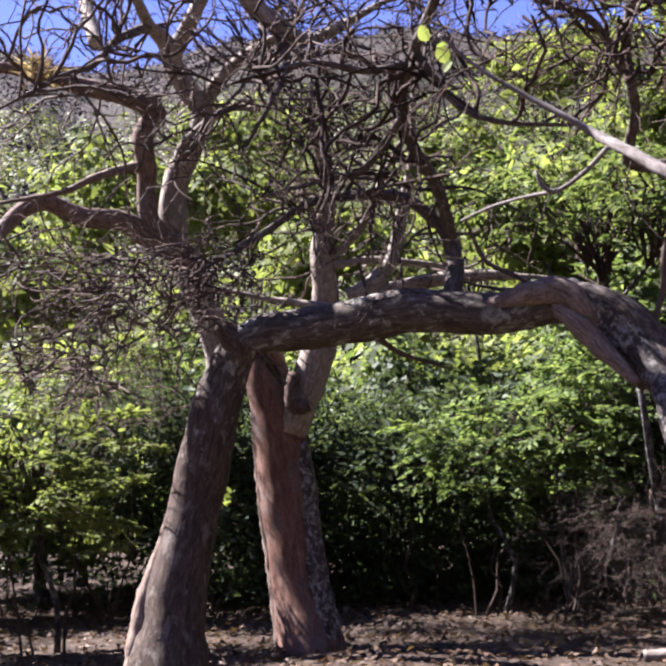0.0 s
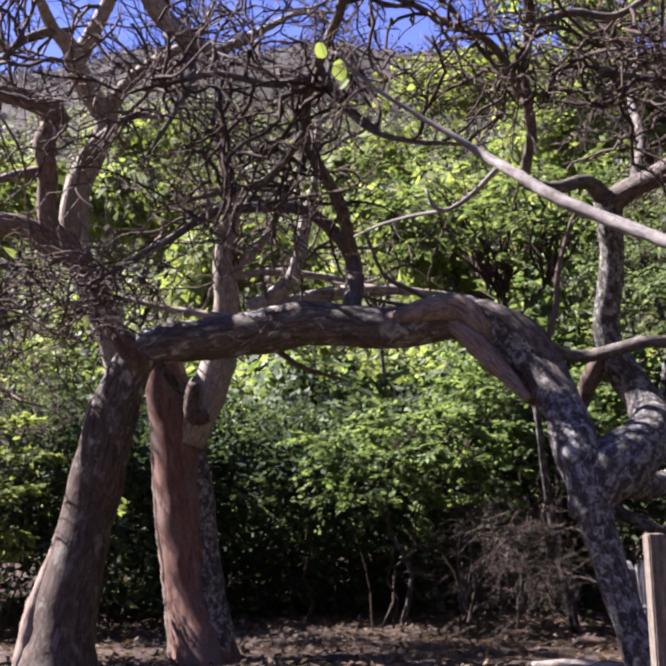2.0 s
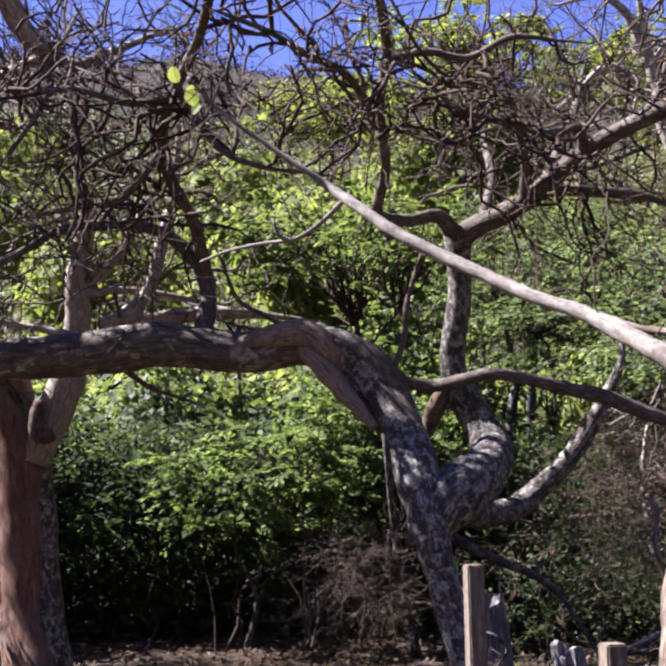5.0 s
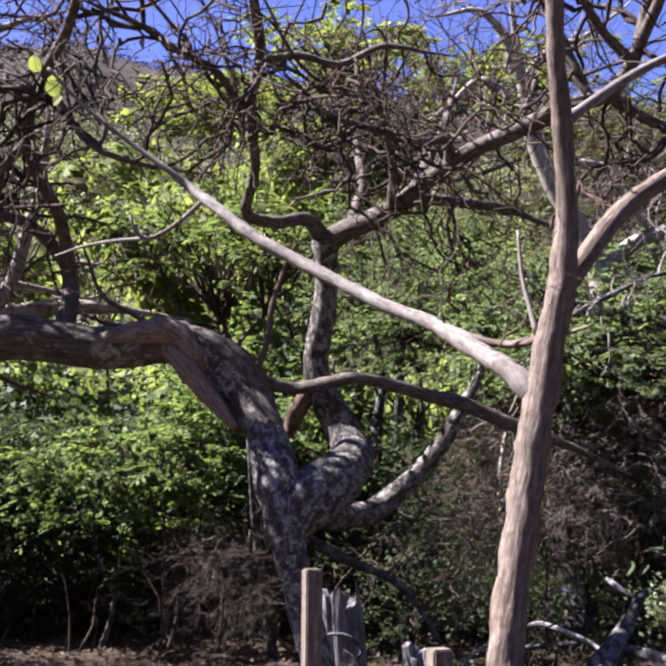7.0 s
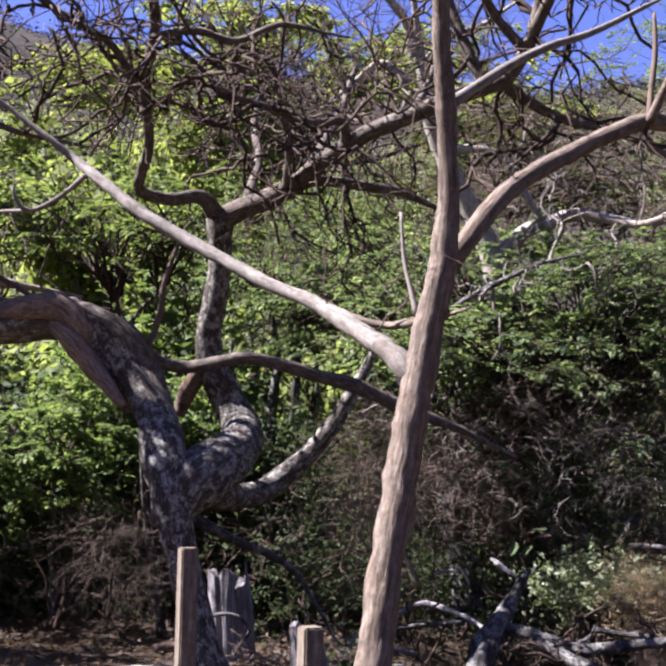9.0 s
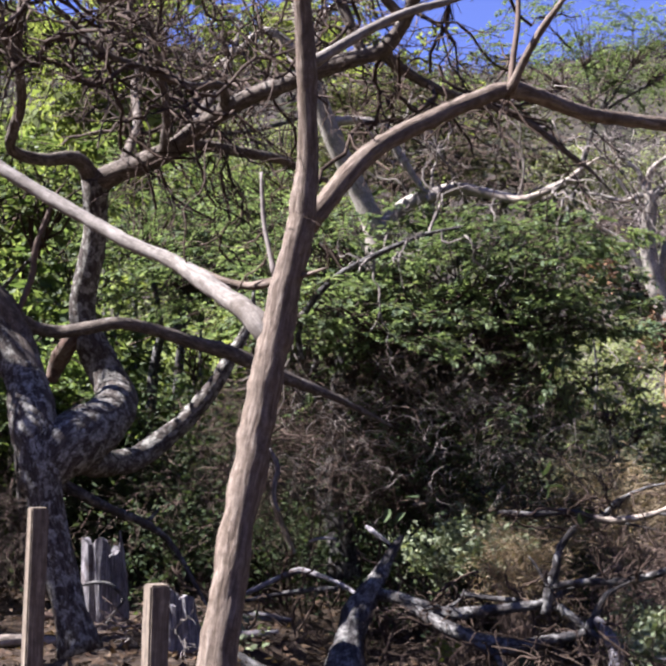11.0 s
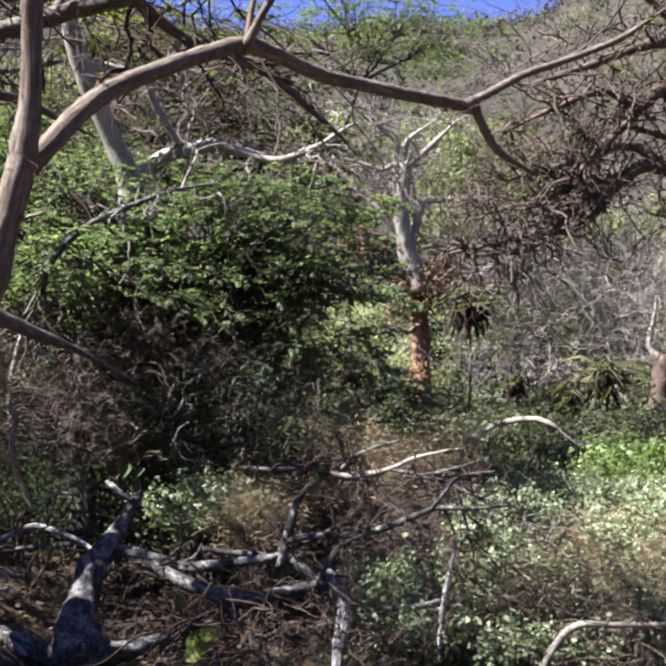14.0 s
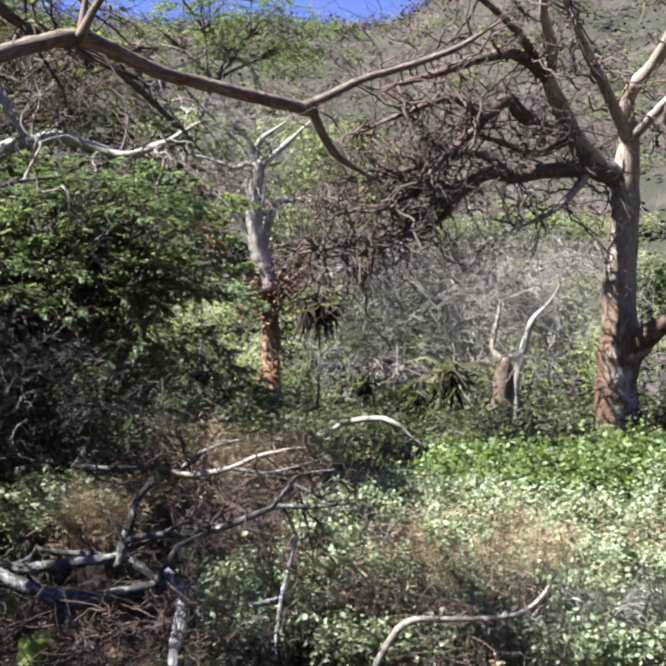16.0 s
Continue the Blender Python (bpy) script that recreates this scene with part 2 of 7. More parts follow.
def mesh_np(name, verts, faces, mat, smooth=True, grain=None):
    """One mesh object from arrays: verts (n, 3) and a list of face arrays (m, k)."""
    me = bpy.data.meshes.new(name)
    faces = [np.asarray(f, dtype=np.int32) for f in faces if len(f)]
    me.vertices.add(len(verts))
    me.vertices.foreach_set("co", np.asarray(verts, dtype=np.float32).ravel())
    loops = np.concatenate([f.ravel() for f in faces])
    counts = np.concatenate([np.full(len(f), f.shape[1], dtype=np.int32) for f in faces])
    me.loops.add(len(loops))
    me.loops.foreach_set("vertex_index", loops)
    me.polygons.add(len(counts))
    me.polygons.foreach_set("loop_start", np.concatenate([[0], np.cumsum(counts)[:-1]]).astype(np.int32))
    me.polygons.foreach_set("loop_total", counts)
    me.polygons.foreach_set("use_smooth", np.full(len(counts), smooth))
    me.update(calc_edges=True)
    me.materials.append(mat)
    if mat.name in BARKS:
        a = me.attributes.new("grain", "FLOAT_VECTOR", "POINT")
        a.data.foreach_set("vector", np.asarray(verts if grain is None else grain, dtype=np.float32).ravel())
    return new(name, me)


def thing(name, base, label, category, group="", kind=""):
    """An Empty at the base of a thing; its parts go under it."""
    ob = new(name)
    ob.location = base
    ob.empty_display_size = 0.2
    return tagged(ob, label, category, group, kind)


def part_np(name, verts, faces, mat, parent, label="", kind="", smooth=True, grain=None):
    root = parent if parent.parent is None else parent.parent
    ob = mesh_np(name, np.asarray(verts) - np.array(root.location), faces, mat, smooth, grain)
    ob.parent = parent
    return tagged(ob, label, kind=kind)


def spline(pts, step):
    """Catmull-Rom through (x, y, z, r) points, resampled about every step metres."""
    p = np.array(pts, dtype=float)
    p = np.vstack([2 * p[0] - p[1], p, 2 * p[-1] - p[-2]])
    out = []
    for i in range(1, len(p) - 2):
        a, b, c, d = p[i - 1:i + 3]
        k = max(2, int(np.linalg.norm(c[:3] - b[:3]) / step))
        t = np.linspace(0, 1, k, endpoint=False)[:, None]
        out.append(0.5 * (2 * b + (c - a) * t + (2 * a - 5 * b + 4 * c - d) * t ** 2 + (3 * b - 3 * c + d - a) * t ** 3))
    out.append(p[-2][None])
    q = np.vstack(out)
    q[:, 3] = np.maximum(q[:, 3], 0.002)
    return q


def rings(path):
    """Two unit vectors across the path at every point, turning as little as can be."""
    tan = np.gradient(path, axis=0)
    tan /= np.linalg.norm(tan, axis=1)[:, None] + 1e-9
    u = np.cross(tan[0], (0.3, 0.8, 0.5))
    us = []
    for t in tan:
        u = u - t * (u @ t)
        u = u / (np.linalg.norm(u) + 1e-9)
        us.append(u)
    us = np.array(us)
    return us, np.cross(tan, us)


def limb(tree, name, mat, pts, lump=0.12, sides=12, label="", flare=0.0, twigs=True, step=0.0, parent=None, tip=True):
    """A tapered, lumpy stem through the points, closed at both ends, as a part of tree."""
    rmax = max(p[3] for p in pts)
    if twigs and tip and name != "trunk" and pts[-1][3] > 0.008:
        a, b = Vector(pts[-2][:3]), Vector(pts[-1][:3])
        d = (b - a).normalized() * min(0.6, 14 * pts[-1][3])
        kink = Vector((rng.uniform(-0.3, 0.3), rng.uniform(-0.3, 0.3), rng.uniform(-0.2, 0.4))) * d.length
        pts = list(pts) + [(*(b + d * 0.6), pts[-1][3] * 0.6), (*(b + d * 1.3 + kink), pts[-1][3] * 0.2)]
    q = spline(pts, step or max(0.03, min(0.09, rmax * 0.6)))
    u, v = rings(q[:, :3])
    ang = np.linspace(0, 2 * np.pi, sides, endpoint=False)
    off = rng.uniform(0, 50, 3)
    run = np.concatenate([[0], np.cumsum(np.linalg.norm(np.diff(q[:, :3], axis=0), axis=1))])
    verts, grain = [], []
    for i, (x, y, z, r) in enumerate(q):
        c = q[i, :3]
        rr = r * (1 + (flare * max(0.0, 1 - z / 0.5) if flare else 0))
        for a in ang:
            d = u[i] * math.cos(a) + v[i] * math.sin(a)
            s = Vector(c + d * r + off)
            k = 1 + lump * (noise.noise(s * (0.9 / max(0.05, rmax))) + 0.5 * noise.noise(s * (2.4 / max(0.05, rmax))) + 0.3 * noise.noise(s * (6 / max(0.05, rmax))))
            verts.append(c + d * rr * k)
            grain.append((off[0] + rr * math.cos(a), off[1] + rr * math.sin(a), off[2] + run[i]))
    n = len(q)
    i, j = np.meshgrid(np.arange(n - 1), np.arange(sides), indexing="ij")
    i, j = i.ravel(), j.ravel()
    quads = np.stack([i * sides + j, i * sides + (j + 1) % sides, (i + 1) * sides + (j + 1) % sides, (i + 1) * sides + j], 1)
    verts += [q[0, :3], q[-1, :3]]
    grain += [tuple(off), (off[0], off[1], off[2] + run[-1])]
    k = np.arange(sides)
    caps = np.vstack([np.stack([np.full(sides, n * sides), (k + 1) % sides, k], 1),
                      np.stack([np.full(sides, n * sides + 1), (n - 1) * sides + k, (n - 1) * sides + (k + 1) % sides], 1)])
    ob = part_np(name, np.array(verts), [quads, caps], mat, parent or tree, label, grain=grain)
    if twigs:
        SKELETON.setdefault(tree.name, []).append((q, ob))
    return ob


def bundle(p, r, sides=3):
    """Verts and quads of many thin stems at once: p (n, k, 3), r (n, k)."""
    n, k, _ = p.shape
    tan = p[:, -1] - p[:, 0]
    tan /= np.linalg.norm(tan, axis=1)[:, None] + 1e-9
    u = np.cross(tan, rng.normal(size=(n, 3)))
    u /= np.linalg.norm(u, axis=1)[:, None] + 1e-9
    v = np.cross(tan, u)
    a = np.linspace(0, 2 * np.pi, sides, endpoint=False)
    ring = u[:, None, None] * np.cos(a)[None, None, :, None] + v[:, None, None] * np.sin(a)[None, None, :, None]
    verts = (p[:, :, None] + ring * r[:, :, None, None]).reshape(-1, 3)
    s, i, j = np.meshgrid(np.arange(n), np.arange(k - 1), np.arange(sides), indexing="ij")
    b = (s * k + i) * sides
    quads = np.stack([b + j, b + (j + 1) % sides, b + sides + (j + 1) % sides, b + sides + j], -1).reshape(-1, 4)
    return verts, quads


def wander(start, way, length, k=6, crook=0.45, droop=0.0):
    """Crooked lines from start along way: (n, k + 1, 3)."""
    n = len(start)
    m = max(3, int(k * 0.7))
    p = np.empty((n, m + 3, 3))
    p[:, 1] = start
    d = way / (np.linalg.norm(way, axis=1)[:, None] + 1e-9)
    for i in range(1, m + 1):
        d = d + rng.normal(size=(n, 3)) * crook * 0.5
        d[:, 2] -= droop
        d /= np.linalg.norm(d, axis=1)[:, None]
        e = d + rng.normal(size=(n, 3)) * crook * 0.65
        e /= np.linalg.norm(e, axis=1)[:, None]
        p[:, i + 1] = p[:, i] + e * (length / m)[:, None]
    p[:, 0], p[:, -1] = 2 * p[:, 1] - p[:, 2], 2 * p[:, -2] - p[:, -3]
    out = np.empty((n, k + 1, 3))
    for j in range(k + 1):
        f = min(j * m / k, m - 1e-6)
        i, t = int(f), f - int(f)
        a, b, c, e = p[:, i], p[:, i + 1], p[:, i + 2], p[:, i + 3]
        out[:, j] = 0.5 * (2 * b + (c - a) * t + (2 * a - 5 * b + 4 * c - e) * t ** 2 + (3 * b - 3 * c + e - a) * t ** 3)
    return out


def twig_sets(seeds, ways, r0, n1, len1, levels=3, fork=3, shrink=0.6, crook=0.45, droop=0.0, up=0.0):
    """Sprays of ever finer twigs from seeds. Returns lists of (p, r)."""
    pick = rng.integers(0, len(seeds), n1)
    start, way, rad = seeds[pick], ways[pick], r0[pick]
    length = len1 * rng.uniform(0.5, 1.3, n1)
    out = []
    for lev in range(levels):
        p = wander(start, way, length, 10, crook, droop)
        r = rad[:, None] * np.linspace(1, 0.62, 11)[None]
        out.append((p, r))
        if lev == levels - 1:
            break
        m = len(p) * fork
        src = rng.integers(0, len(p), m)
        node = rng.integers(2, 11, m)
        start = p[src, node]
        prev = p[src, node] - p[src, node - 1]
        prev /= np.linalg.norm(prev, axis=1)[:, None] + 1e-9
        way = prev * 0.7 + rng.normal(size=(m, 3)) * 0.55
        way[:, 2] += up
        rad = r[src, node] * rng.uniform(0.5, 0.85, m)
        length = length[src] * shrink * rng.uniform(0.6, 1.3, m)
    return out


def twigs_on(tree, mat, n1, len1, rmin=0.009, rmax=0.022, zmin=2.0, levels=3, fork=3, crook=0.5, droop=0.0, up=0.0, size=3):
    """Twigs that sprout along the limbs of a tree."""
    limbs = SKELETON[tree.name]
    q = np.vstack([k[0] for k in limbs])
    bones = q[:, :3].copy()
    owner = np.repeat(np.arange(len(limbs)), [len(k[0]) for k in limbs])
    q = q[(q[:, 2] > zmin) & (q[:, 3] < 0.1 + 0.06 * (rmax > 0.025))]
    w = 1 / (q[:, 3] + 0.14)
    q = q[rng.choice(len(q), 900, p=w / w.sum())]
    ways = rng.normal(size=(len(q), 3)) + np.array([0, 0, 0.25])
    r0 = np.minimum(rng.uniform(rmin, rmax, len(q)), q[:, 3] * 0.8 + 0.003)
    sets = twig_sets(q[:, :3], ways, r0, n1, len1, levels, fork, 0.62, crook, droop, up)
    p, r = sets[0]
    for i in range(len(p)):
        v, f = bundle(p[i:i + 1], r[i:i + 1], size + 2)
        nearest = owner[np.argmin(np.sum((bones - p[i, 0]) ** 2, axis=1))]
        part_np("branch", v, [f], mat, limbs[nearest][1])
    vs, fs, base = [], [], 0
    for p, r in sets[1:]:
        v, f = bundle(p[:, ::2], r[:, ::2], size)
        vs.append(v)
        fs.append(f + base)
        base += len(v)
    part_np("twig_growth", np.vstack(vs), [np.vstack(fs)], mat, tree, kind="stuff")
    return sets


LEAF_SHAPES = {
    "oval": (np.array([[0, 0, 0], [0.35, 0.28, 0.06], [0.35, -0.28, 0.06], [0.75, 0.2, 0.02], [0.75, -0.2, 0.02], [1, 0, -0.08]]),
             [[0, 2, 1], [3, 4, 5]], [[1, 2, 4, 3]]),
    "diamond": (np.array([[0, 0, 0], [0.45, 0.24, 0.05], [1, 0, -0.05], [0.45, -0.24, 0.05]]), [], [[0, 3, 2, 1]]),
    "round": (np.array([[0, 0, 0], [0.1, 0.26, 0.05], [0.1, -0.26, 0.05], [0.38, 0.45, 0.1], [0.38, -0.45, 0.1], [0.4, 0, 0], [0.68, 0.42, 0.08], [0.68, -0.42, 0.08],
                        [0.9, 0.22, 0.02], [0.9, -0.22, 0.02], [1, 0, -0.08], [0.72, 0, -0.02]]),
              [[0, 5, 1], [0, 2, 5], [1, 5, 3], [2, 4, 5], [8, 11, 10], [9, 10, 11], [6, 11, 8], [7, 9, 11]], [[3, 5, 11, 6], [4, 7, 11, 5]]),
    "chip": (np.array([[0, 0.02, 0], [0.6, -0.42, 0.04], [1.05, 0.3, -0.04]]), [[0, 1, 2]], []),
    "frond": (np.array([[0, 0.02, 0], [0, -0.02, 0], [0.45, -0.05, 0.1], [0.45, 0.05, 0.1], [1, 0, -0.22]]), [[3, 2, 4]], [[0, 1, 2, 3]]),
    "blade": (np.array([[0, 0.03, 0], [0, -0.03, 0], [0.5, -0.035, 0.1], [0.5, 0.035, 0.1], [1, 0, -0.1]]), [[3, 2, 4]], [[0, 1, 2, 3]]),
}


def leaves(name, at, size, mat, parent, shape="diamond", flat=0.5, ways=None, label="", kind="stuff", face=None):
    """Many leaves as one part: at (n, 3), size (n,). flat: how far they lie level."""
    n = len(at)
    t, tris, quads = LEAF_SHAPES[shape]
    u = rng.normal(size=(n, 3)) if ways is None else ways + rng.normal(size=(n, 3)) * 0.15
    if ways is None:
        u[:, 2] *= 1 - flat
    u /= np.linalg.norm(u, axis=1)[:, None]
    nn = rng.normal(size=(n, 3)) * (1 - flat) + np.array([0, 0, 1]) * flat
    if face is not None:
        nn = face + nn * 0.2
        u = u - nn * (np.sum(u * nn, axis=1) / (np.sum(nn * nn, axis=1) + 1e-9))[:, None]
        u /= np.linalg.norm(u, axis=1)[:, None] + 1e-9
    v = np.cross(nn, u)
    v /= np.linalg.norm(v, axis=1)[:, None] + 1e-9
    w = np.cross(u, v)
    s = size[:, None, None]
    verts = at[:, None] + s * (t[None, :, 0:1] * u[:, None] + t[None, :, 1:2] * v[:, None] + t[None, :, 2:3] * w[:, None])
    base = np.arange(n)[:, None, None] * len(t)
    faces = []
    for f in (tris, quads):
        if f:
            faces.append((np.array(f)[None] + base).reshape(-1, len(f[0])))
    return part_np(name, verts.reshape(-1, 3), faces, mat, parent, label, kind, smooth=False)


def clump_points(centre, radii, clusters, per, spread, hollow=0.55, layered=0.0):
    """Points in uneven clusters through an ellipsoid, denser towards its skin."""
    d = rng.normal(size=(clusters, 3))
    d /= np.linalg.norm(d, axis=1)[:, None]
    rad = hollow + (1 - hollow) * rng.uniform(0, 1, clusters) ** 0.6
    lob = np.array([0.85 + 0.75 * noise.noise(Vector(k * 1.9) + Vector(centre) * 0.31) for k in d])
    c = np.array(centre) + d * (rad * lob)[:, None] * np.array(radii)
    per_c = np.maximum(3, (per * rng.gamma(1.6, 0.62, clusters)).astype(int))
    src = np.repeat(np.arange(clusters), per_c)
    off = rng.normal(size=(len(src), 3)) * spread * rng.uniform(0.6, 1.4, clusters)[src][:, None]
    off[:, 2] *= 1 - 0.65 * layered
    return c, c[src] + off, src


def bush(name, label, category, centre, radii, clusters, per, size, mat, spread=0.18, shape="diamond", foot=None, stems=14,
         twig=TWIG_DARK, flat=0.45, hollow=0.5, layered=0.0, group="", stem_r=0.02, crown=False, spray=False):
    """A shrub or crown: stems from its foot to the clusters, and leaves in clusters."""
    foot = foot or (centre[0], centre[1], ground_z(centre[0], centre[1]))
    ob = thing(name, foot, label, category, group)
    c, pts, owner = clump_points(centre, radii, clusters, per, spread, hollow, layered)
    k = min(stems, len(c))
    ends = c[rng.choice(len(c), k, replace=False)]
    t = np.linspace(0, 1, 7)[None, :, None]
    hub = np.array(foot) * 0.35 + np.array(centre) * 0.65 if crown else np.array(foot)
    f0 = hub + rng.normal(size=(k, 3)) * np.array([0.12, 0.12, 0.02]) * (max(radii) if not crown else 0.3)
    p = f0[:, None] * (1 - t) + ends[:, None] * t
    p[:, :, 2] += np.sin(t[:, :, 0] * np.pi) * 0.15 * radii[2]
    p[:, 1:-1] += rng.normal(size=(k, 5, 3)) * 0.07 * max(radii)
    rs = np.linspace(1, 0.25, 7)[None] * np.full((k, 1), stem_r) * rng.uniform(0.4, 1.2, (k, 1))
    near = math.hypot(centre[0], centre[1]) < 17.5
    face = None
    if near:
        for i in range(k):
            v, q = bundle(p[i:i + 1], rs[i:i + 1], 5)
            part_np("stem", v, [q], twig, ob)
    else:
        v, q = bundle(p, rs, 5)
        part_np("stem_growth", v, [q], twig, ob, kind="stuff")
    if crown:
        bend = rng.normal(size=3) * 0.12 * max(radii)
        limb(ob, "trunk", BARK_LICHEN if near else WOOD_DEAD, [(foot[0], foot[1], foot[2] - 0.1, stem_r * 1.7), (*(np.array(foot) * 0.6 + hub * 0.4 + bend), stem_r * 1.4), (*hub, stem_r)], sides=8, twigs=False, step=0.4)
    each = 5 if near else 3
    m = len(c) * each
    src = np.repeat(c, each, 0) + rng.normal(size=(m, 3)) * spread * 0.3
    way = rng.normal(size=(m, 3)) * np.array([1, 1, 1 - 0.8 * layered])
    pw = wander(src, way, rng.uniform(0.5, 1.5, m) * spread * 2.6, 5, 0.3 * (1 - 0.5 * layered), 0.05 * layered)
    bare = pw[:, [0, 2, 5]][np.arange(m) % each < (3 if near else 1)]
    if near or mat not in (LEAF_LIME, LEAF_GREEN):
        v, q = bundle(bare, np.array([[1, 0.75, 0.4]]) * np.full((len(bare), 1), stem_r * 0.26), 3)
        part_np("twig_growth", v, [q], twig, ob, kind="stuff")
    if near or spray:
        n = len(c) * per
        w = rng.gamma(1.3, 1.0, m)
        pick = rng.choice(m, n, p=w / w.sum())
        f = rng.uniform(0.3, 4.99, n)
        i = f.astype(int)
        f = (f - i)[:, None]
        pts = pw[pick, i] * (1 - f) + pw[pick, i + 1] * f + rng.normal(size=(n, 3)) * size * np.array([0.55, 0.55, 0.55 - 0.3 * layered])
    else:
        d = pts - c[owner]
        face = d / (np.linalg.norm(d, axis=1)[:, None] + 1e-9) + np.array([0, 0, 0.5]) + (pts - np.array(centre)) / max(radii) * 0.7
    if not near and shape == "diamond":
        shape = "chip"
    leaves("foliage", pts, size * rng.uniform(0.6, 1.3, len(pts)), mat, ob, shape, flat, face=face)
    # Shade inside the crown is helped by leaves of a darker colour.
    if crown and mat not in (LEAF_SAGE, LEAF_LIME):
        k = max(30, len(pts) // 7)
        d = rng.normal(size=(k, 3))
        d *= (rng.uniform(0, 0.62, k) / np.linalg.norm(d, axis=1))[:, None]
        leaves("inner_foliage", np.array(centre) + d * np.array(radii), size * 1.5 * rng.uniform(0.7, 1.2, k), LEAF_DEEP, ob, "chip", flat, label="inner crown leaves coloured dark to deepen the shade")
    return ob


def feather_tree(name, label, foot, crowns, mat, leaf=0.06, plate=1.0, group="", twig=TWIG_DARK, stem_r=0.05, rise=0.55):
    """A tree whose foliage lies in level feathery sprays: crowns are (centre, radii, sprays)."""
    ob = thing(name, foot, label, "tree", group)
    base = np.array(foot)
    low = base * (1 - rise) + np.mean([c[0] for c in crowns], axis=0) * rise
    limb(ob, "trunk", WOOD_DEAD, [(base[0], base[1], base[2] - 0.1, stem_r * 2), (*(base * 0.5 + low * 0.5 + rng.normal(size=3) * 0.12), stem_r * 1.6), (*low, stem_r * 1.2)], sides=8, twigs=False, step=0.3)
    for centre, radii, n in crowns:
        centre, radii = np.array(centre), np.array(radii)
        hub = low * 0.4 + centre * 0.6
        limb(ob, "limb", WOOD_DEAD, [(*low, stem_r), (*(low * 0.7 + centre * 0.3 + rng.normal(size=3) * 0.12), stem_r * 0.8), (*hub, stem_r * 0.6), (*centre, stem_r * 0.2)], sides=7, twigs=False, step=0.3)
        d = rng.normal(size=(n, 3))
        d /= np.linalg.norm(d, axis=1)[:, None]
        at = centre + d * radii * (0.35 + 0.65 * rng.uniform(0, 1, n) ** 0.6)[:, None]
        for i in range(n):
            t = np.linspace(0, 1, 6)[:, None]
            line = hub * (1 - t) + at[i] * t + rng.normal(size=(6, 3)) * 0.05
            line[:, 2] += np.sin(t[:, 0] * np.pi) * 0.12
            v, q = bundle(line[None], np.linspace(0.016, 0.006, 6)[None], 4)
            part_np("branch", v, [q], twig, ob)
        out = at - centre + rng.normal(size=(n, 3)) * 0.4
        out[:, 2] = rng.normal(size=n) * 0.12
        spine = wander(at, out, plate * rng.uniform(0.6, 1.3, n), 6, 0.16, 0.05)
        k = 11
        own = np.repeat(np.arange(n), k)
        f = rng.uniform(0.2, 5.99, n * k)
        j = f.astype(int)
        root = spine[own, j] * (1 - (f - j))[:, None] + spine[own, j + 1] * (f - j)[:, None]
        way = spine[own, j + 1] - spine[own, j]
        way /= np.linalg.norm(way, axis=1)[:, None]
        side = np.cross(way, (0, 0, 1)) * rng.choice([-1, 1], n * k)[:, None] + way * 0.7 + rng.normal(size=(n * k, 3)) * 0.14
        frond = wander(root, side, plate * (0.48 - 0.05 * f) * rng.uniform(0.7, 1.2, n * k), 4, 0.16, 0.05)
        v1, q1 = bundle(spine, np.full((n, 7), 0.005), 3)
        v2, q2 = bundle(frond[:, ::2], np.full((n * k, 3), 0.003), 3)
        part_np("twig_growth", np.vstack([v1, v2]), [np.vstack([q1, q2 + len(v1)])], twig, ob, kind="stuff")
        m = 12
        own = np.repeat(np.arange(n * k), m)
        f = rng.uniform(0, 3.99, len(own))
        j = f.astype(int)
        p = frond[own, j] * (1 - (f - j))[:, None] + frond[own, j + 1] * (f - j)[:, None]
        run = frond[own, j + 1] - frond[own, j]
        run /= np.linalg.norm(run, axis=1)[:, None] + 1e-9
        p += rng.normal(size=p.shape) * leaf * np.array([0.3, 0.3, 0.12])
        run += rng.normal(size=p.shape) * np.array([0.3, 0.3, 0.1])
        leaves("foliage", p, leaf * rng.uniform(0.9, 1.7, len(p)), mat, ob, "diamond", 0.8, run)
    return ob


# ---- ground and hills ----
def smooth(a, b, x):
    t = np.clip((x - a) / (b - a), 0, 1)
    return t * t * (3 - 2 * t)


def ground_z(x, y):
    r = math.hypot(x, y)
    az = math.atan2(x, y)
    z = 1.5 * float(smooth(13.5, 30, r)) * float(smooth(-0.1, 0.35, az)) + 0.6 * float(smooth(16, 34, r))
    z -= 0.62 * float(smooth(6.2, 8.6, r)) * float(smooth(0.05, 0.18, az)) * float(smooth(16.5, 11.5, r))
    z += 0.06 * noise.noise(Vector((x * 0.35, y * 0.35, 0)))
    front = 1.0 if y > -40 else 0.75
    top = 82 + 9 * noise.noise(Vector((math.cos(az) * 3, math.sin(az) * 3, 4))) + 4 * noise.noise(Vector((math.cos(az) * 11, math.sin(az) * 11, 9)))
    top += 26 * float(smooth(0.47, 0.6, az))
    z += top * front * (1.0 + 0.2 * float(smooth(0.25, -0.25, az))) * float(smooth(38, 255, r))
    z += float(smooth(50, 120, r)) * (5 * noise.noise(Vector((x * 0.02, y * 0.02, 1))) + 2 * noise.noise(Vector((x * 0.07, y * 0.07, 2))))
    return z


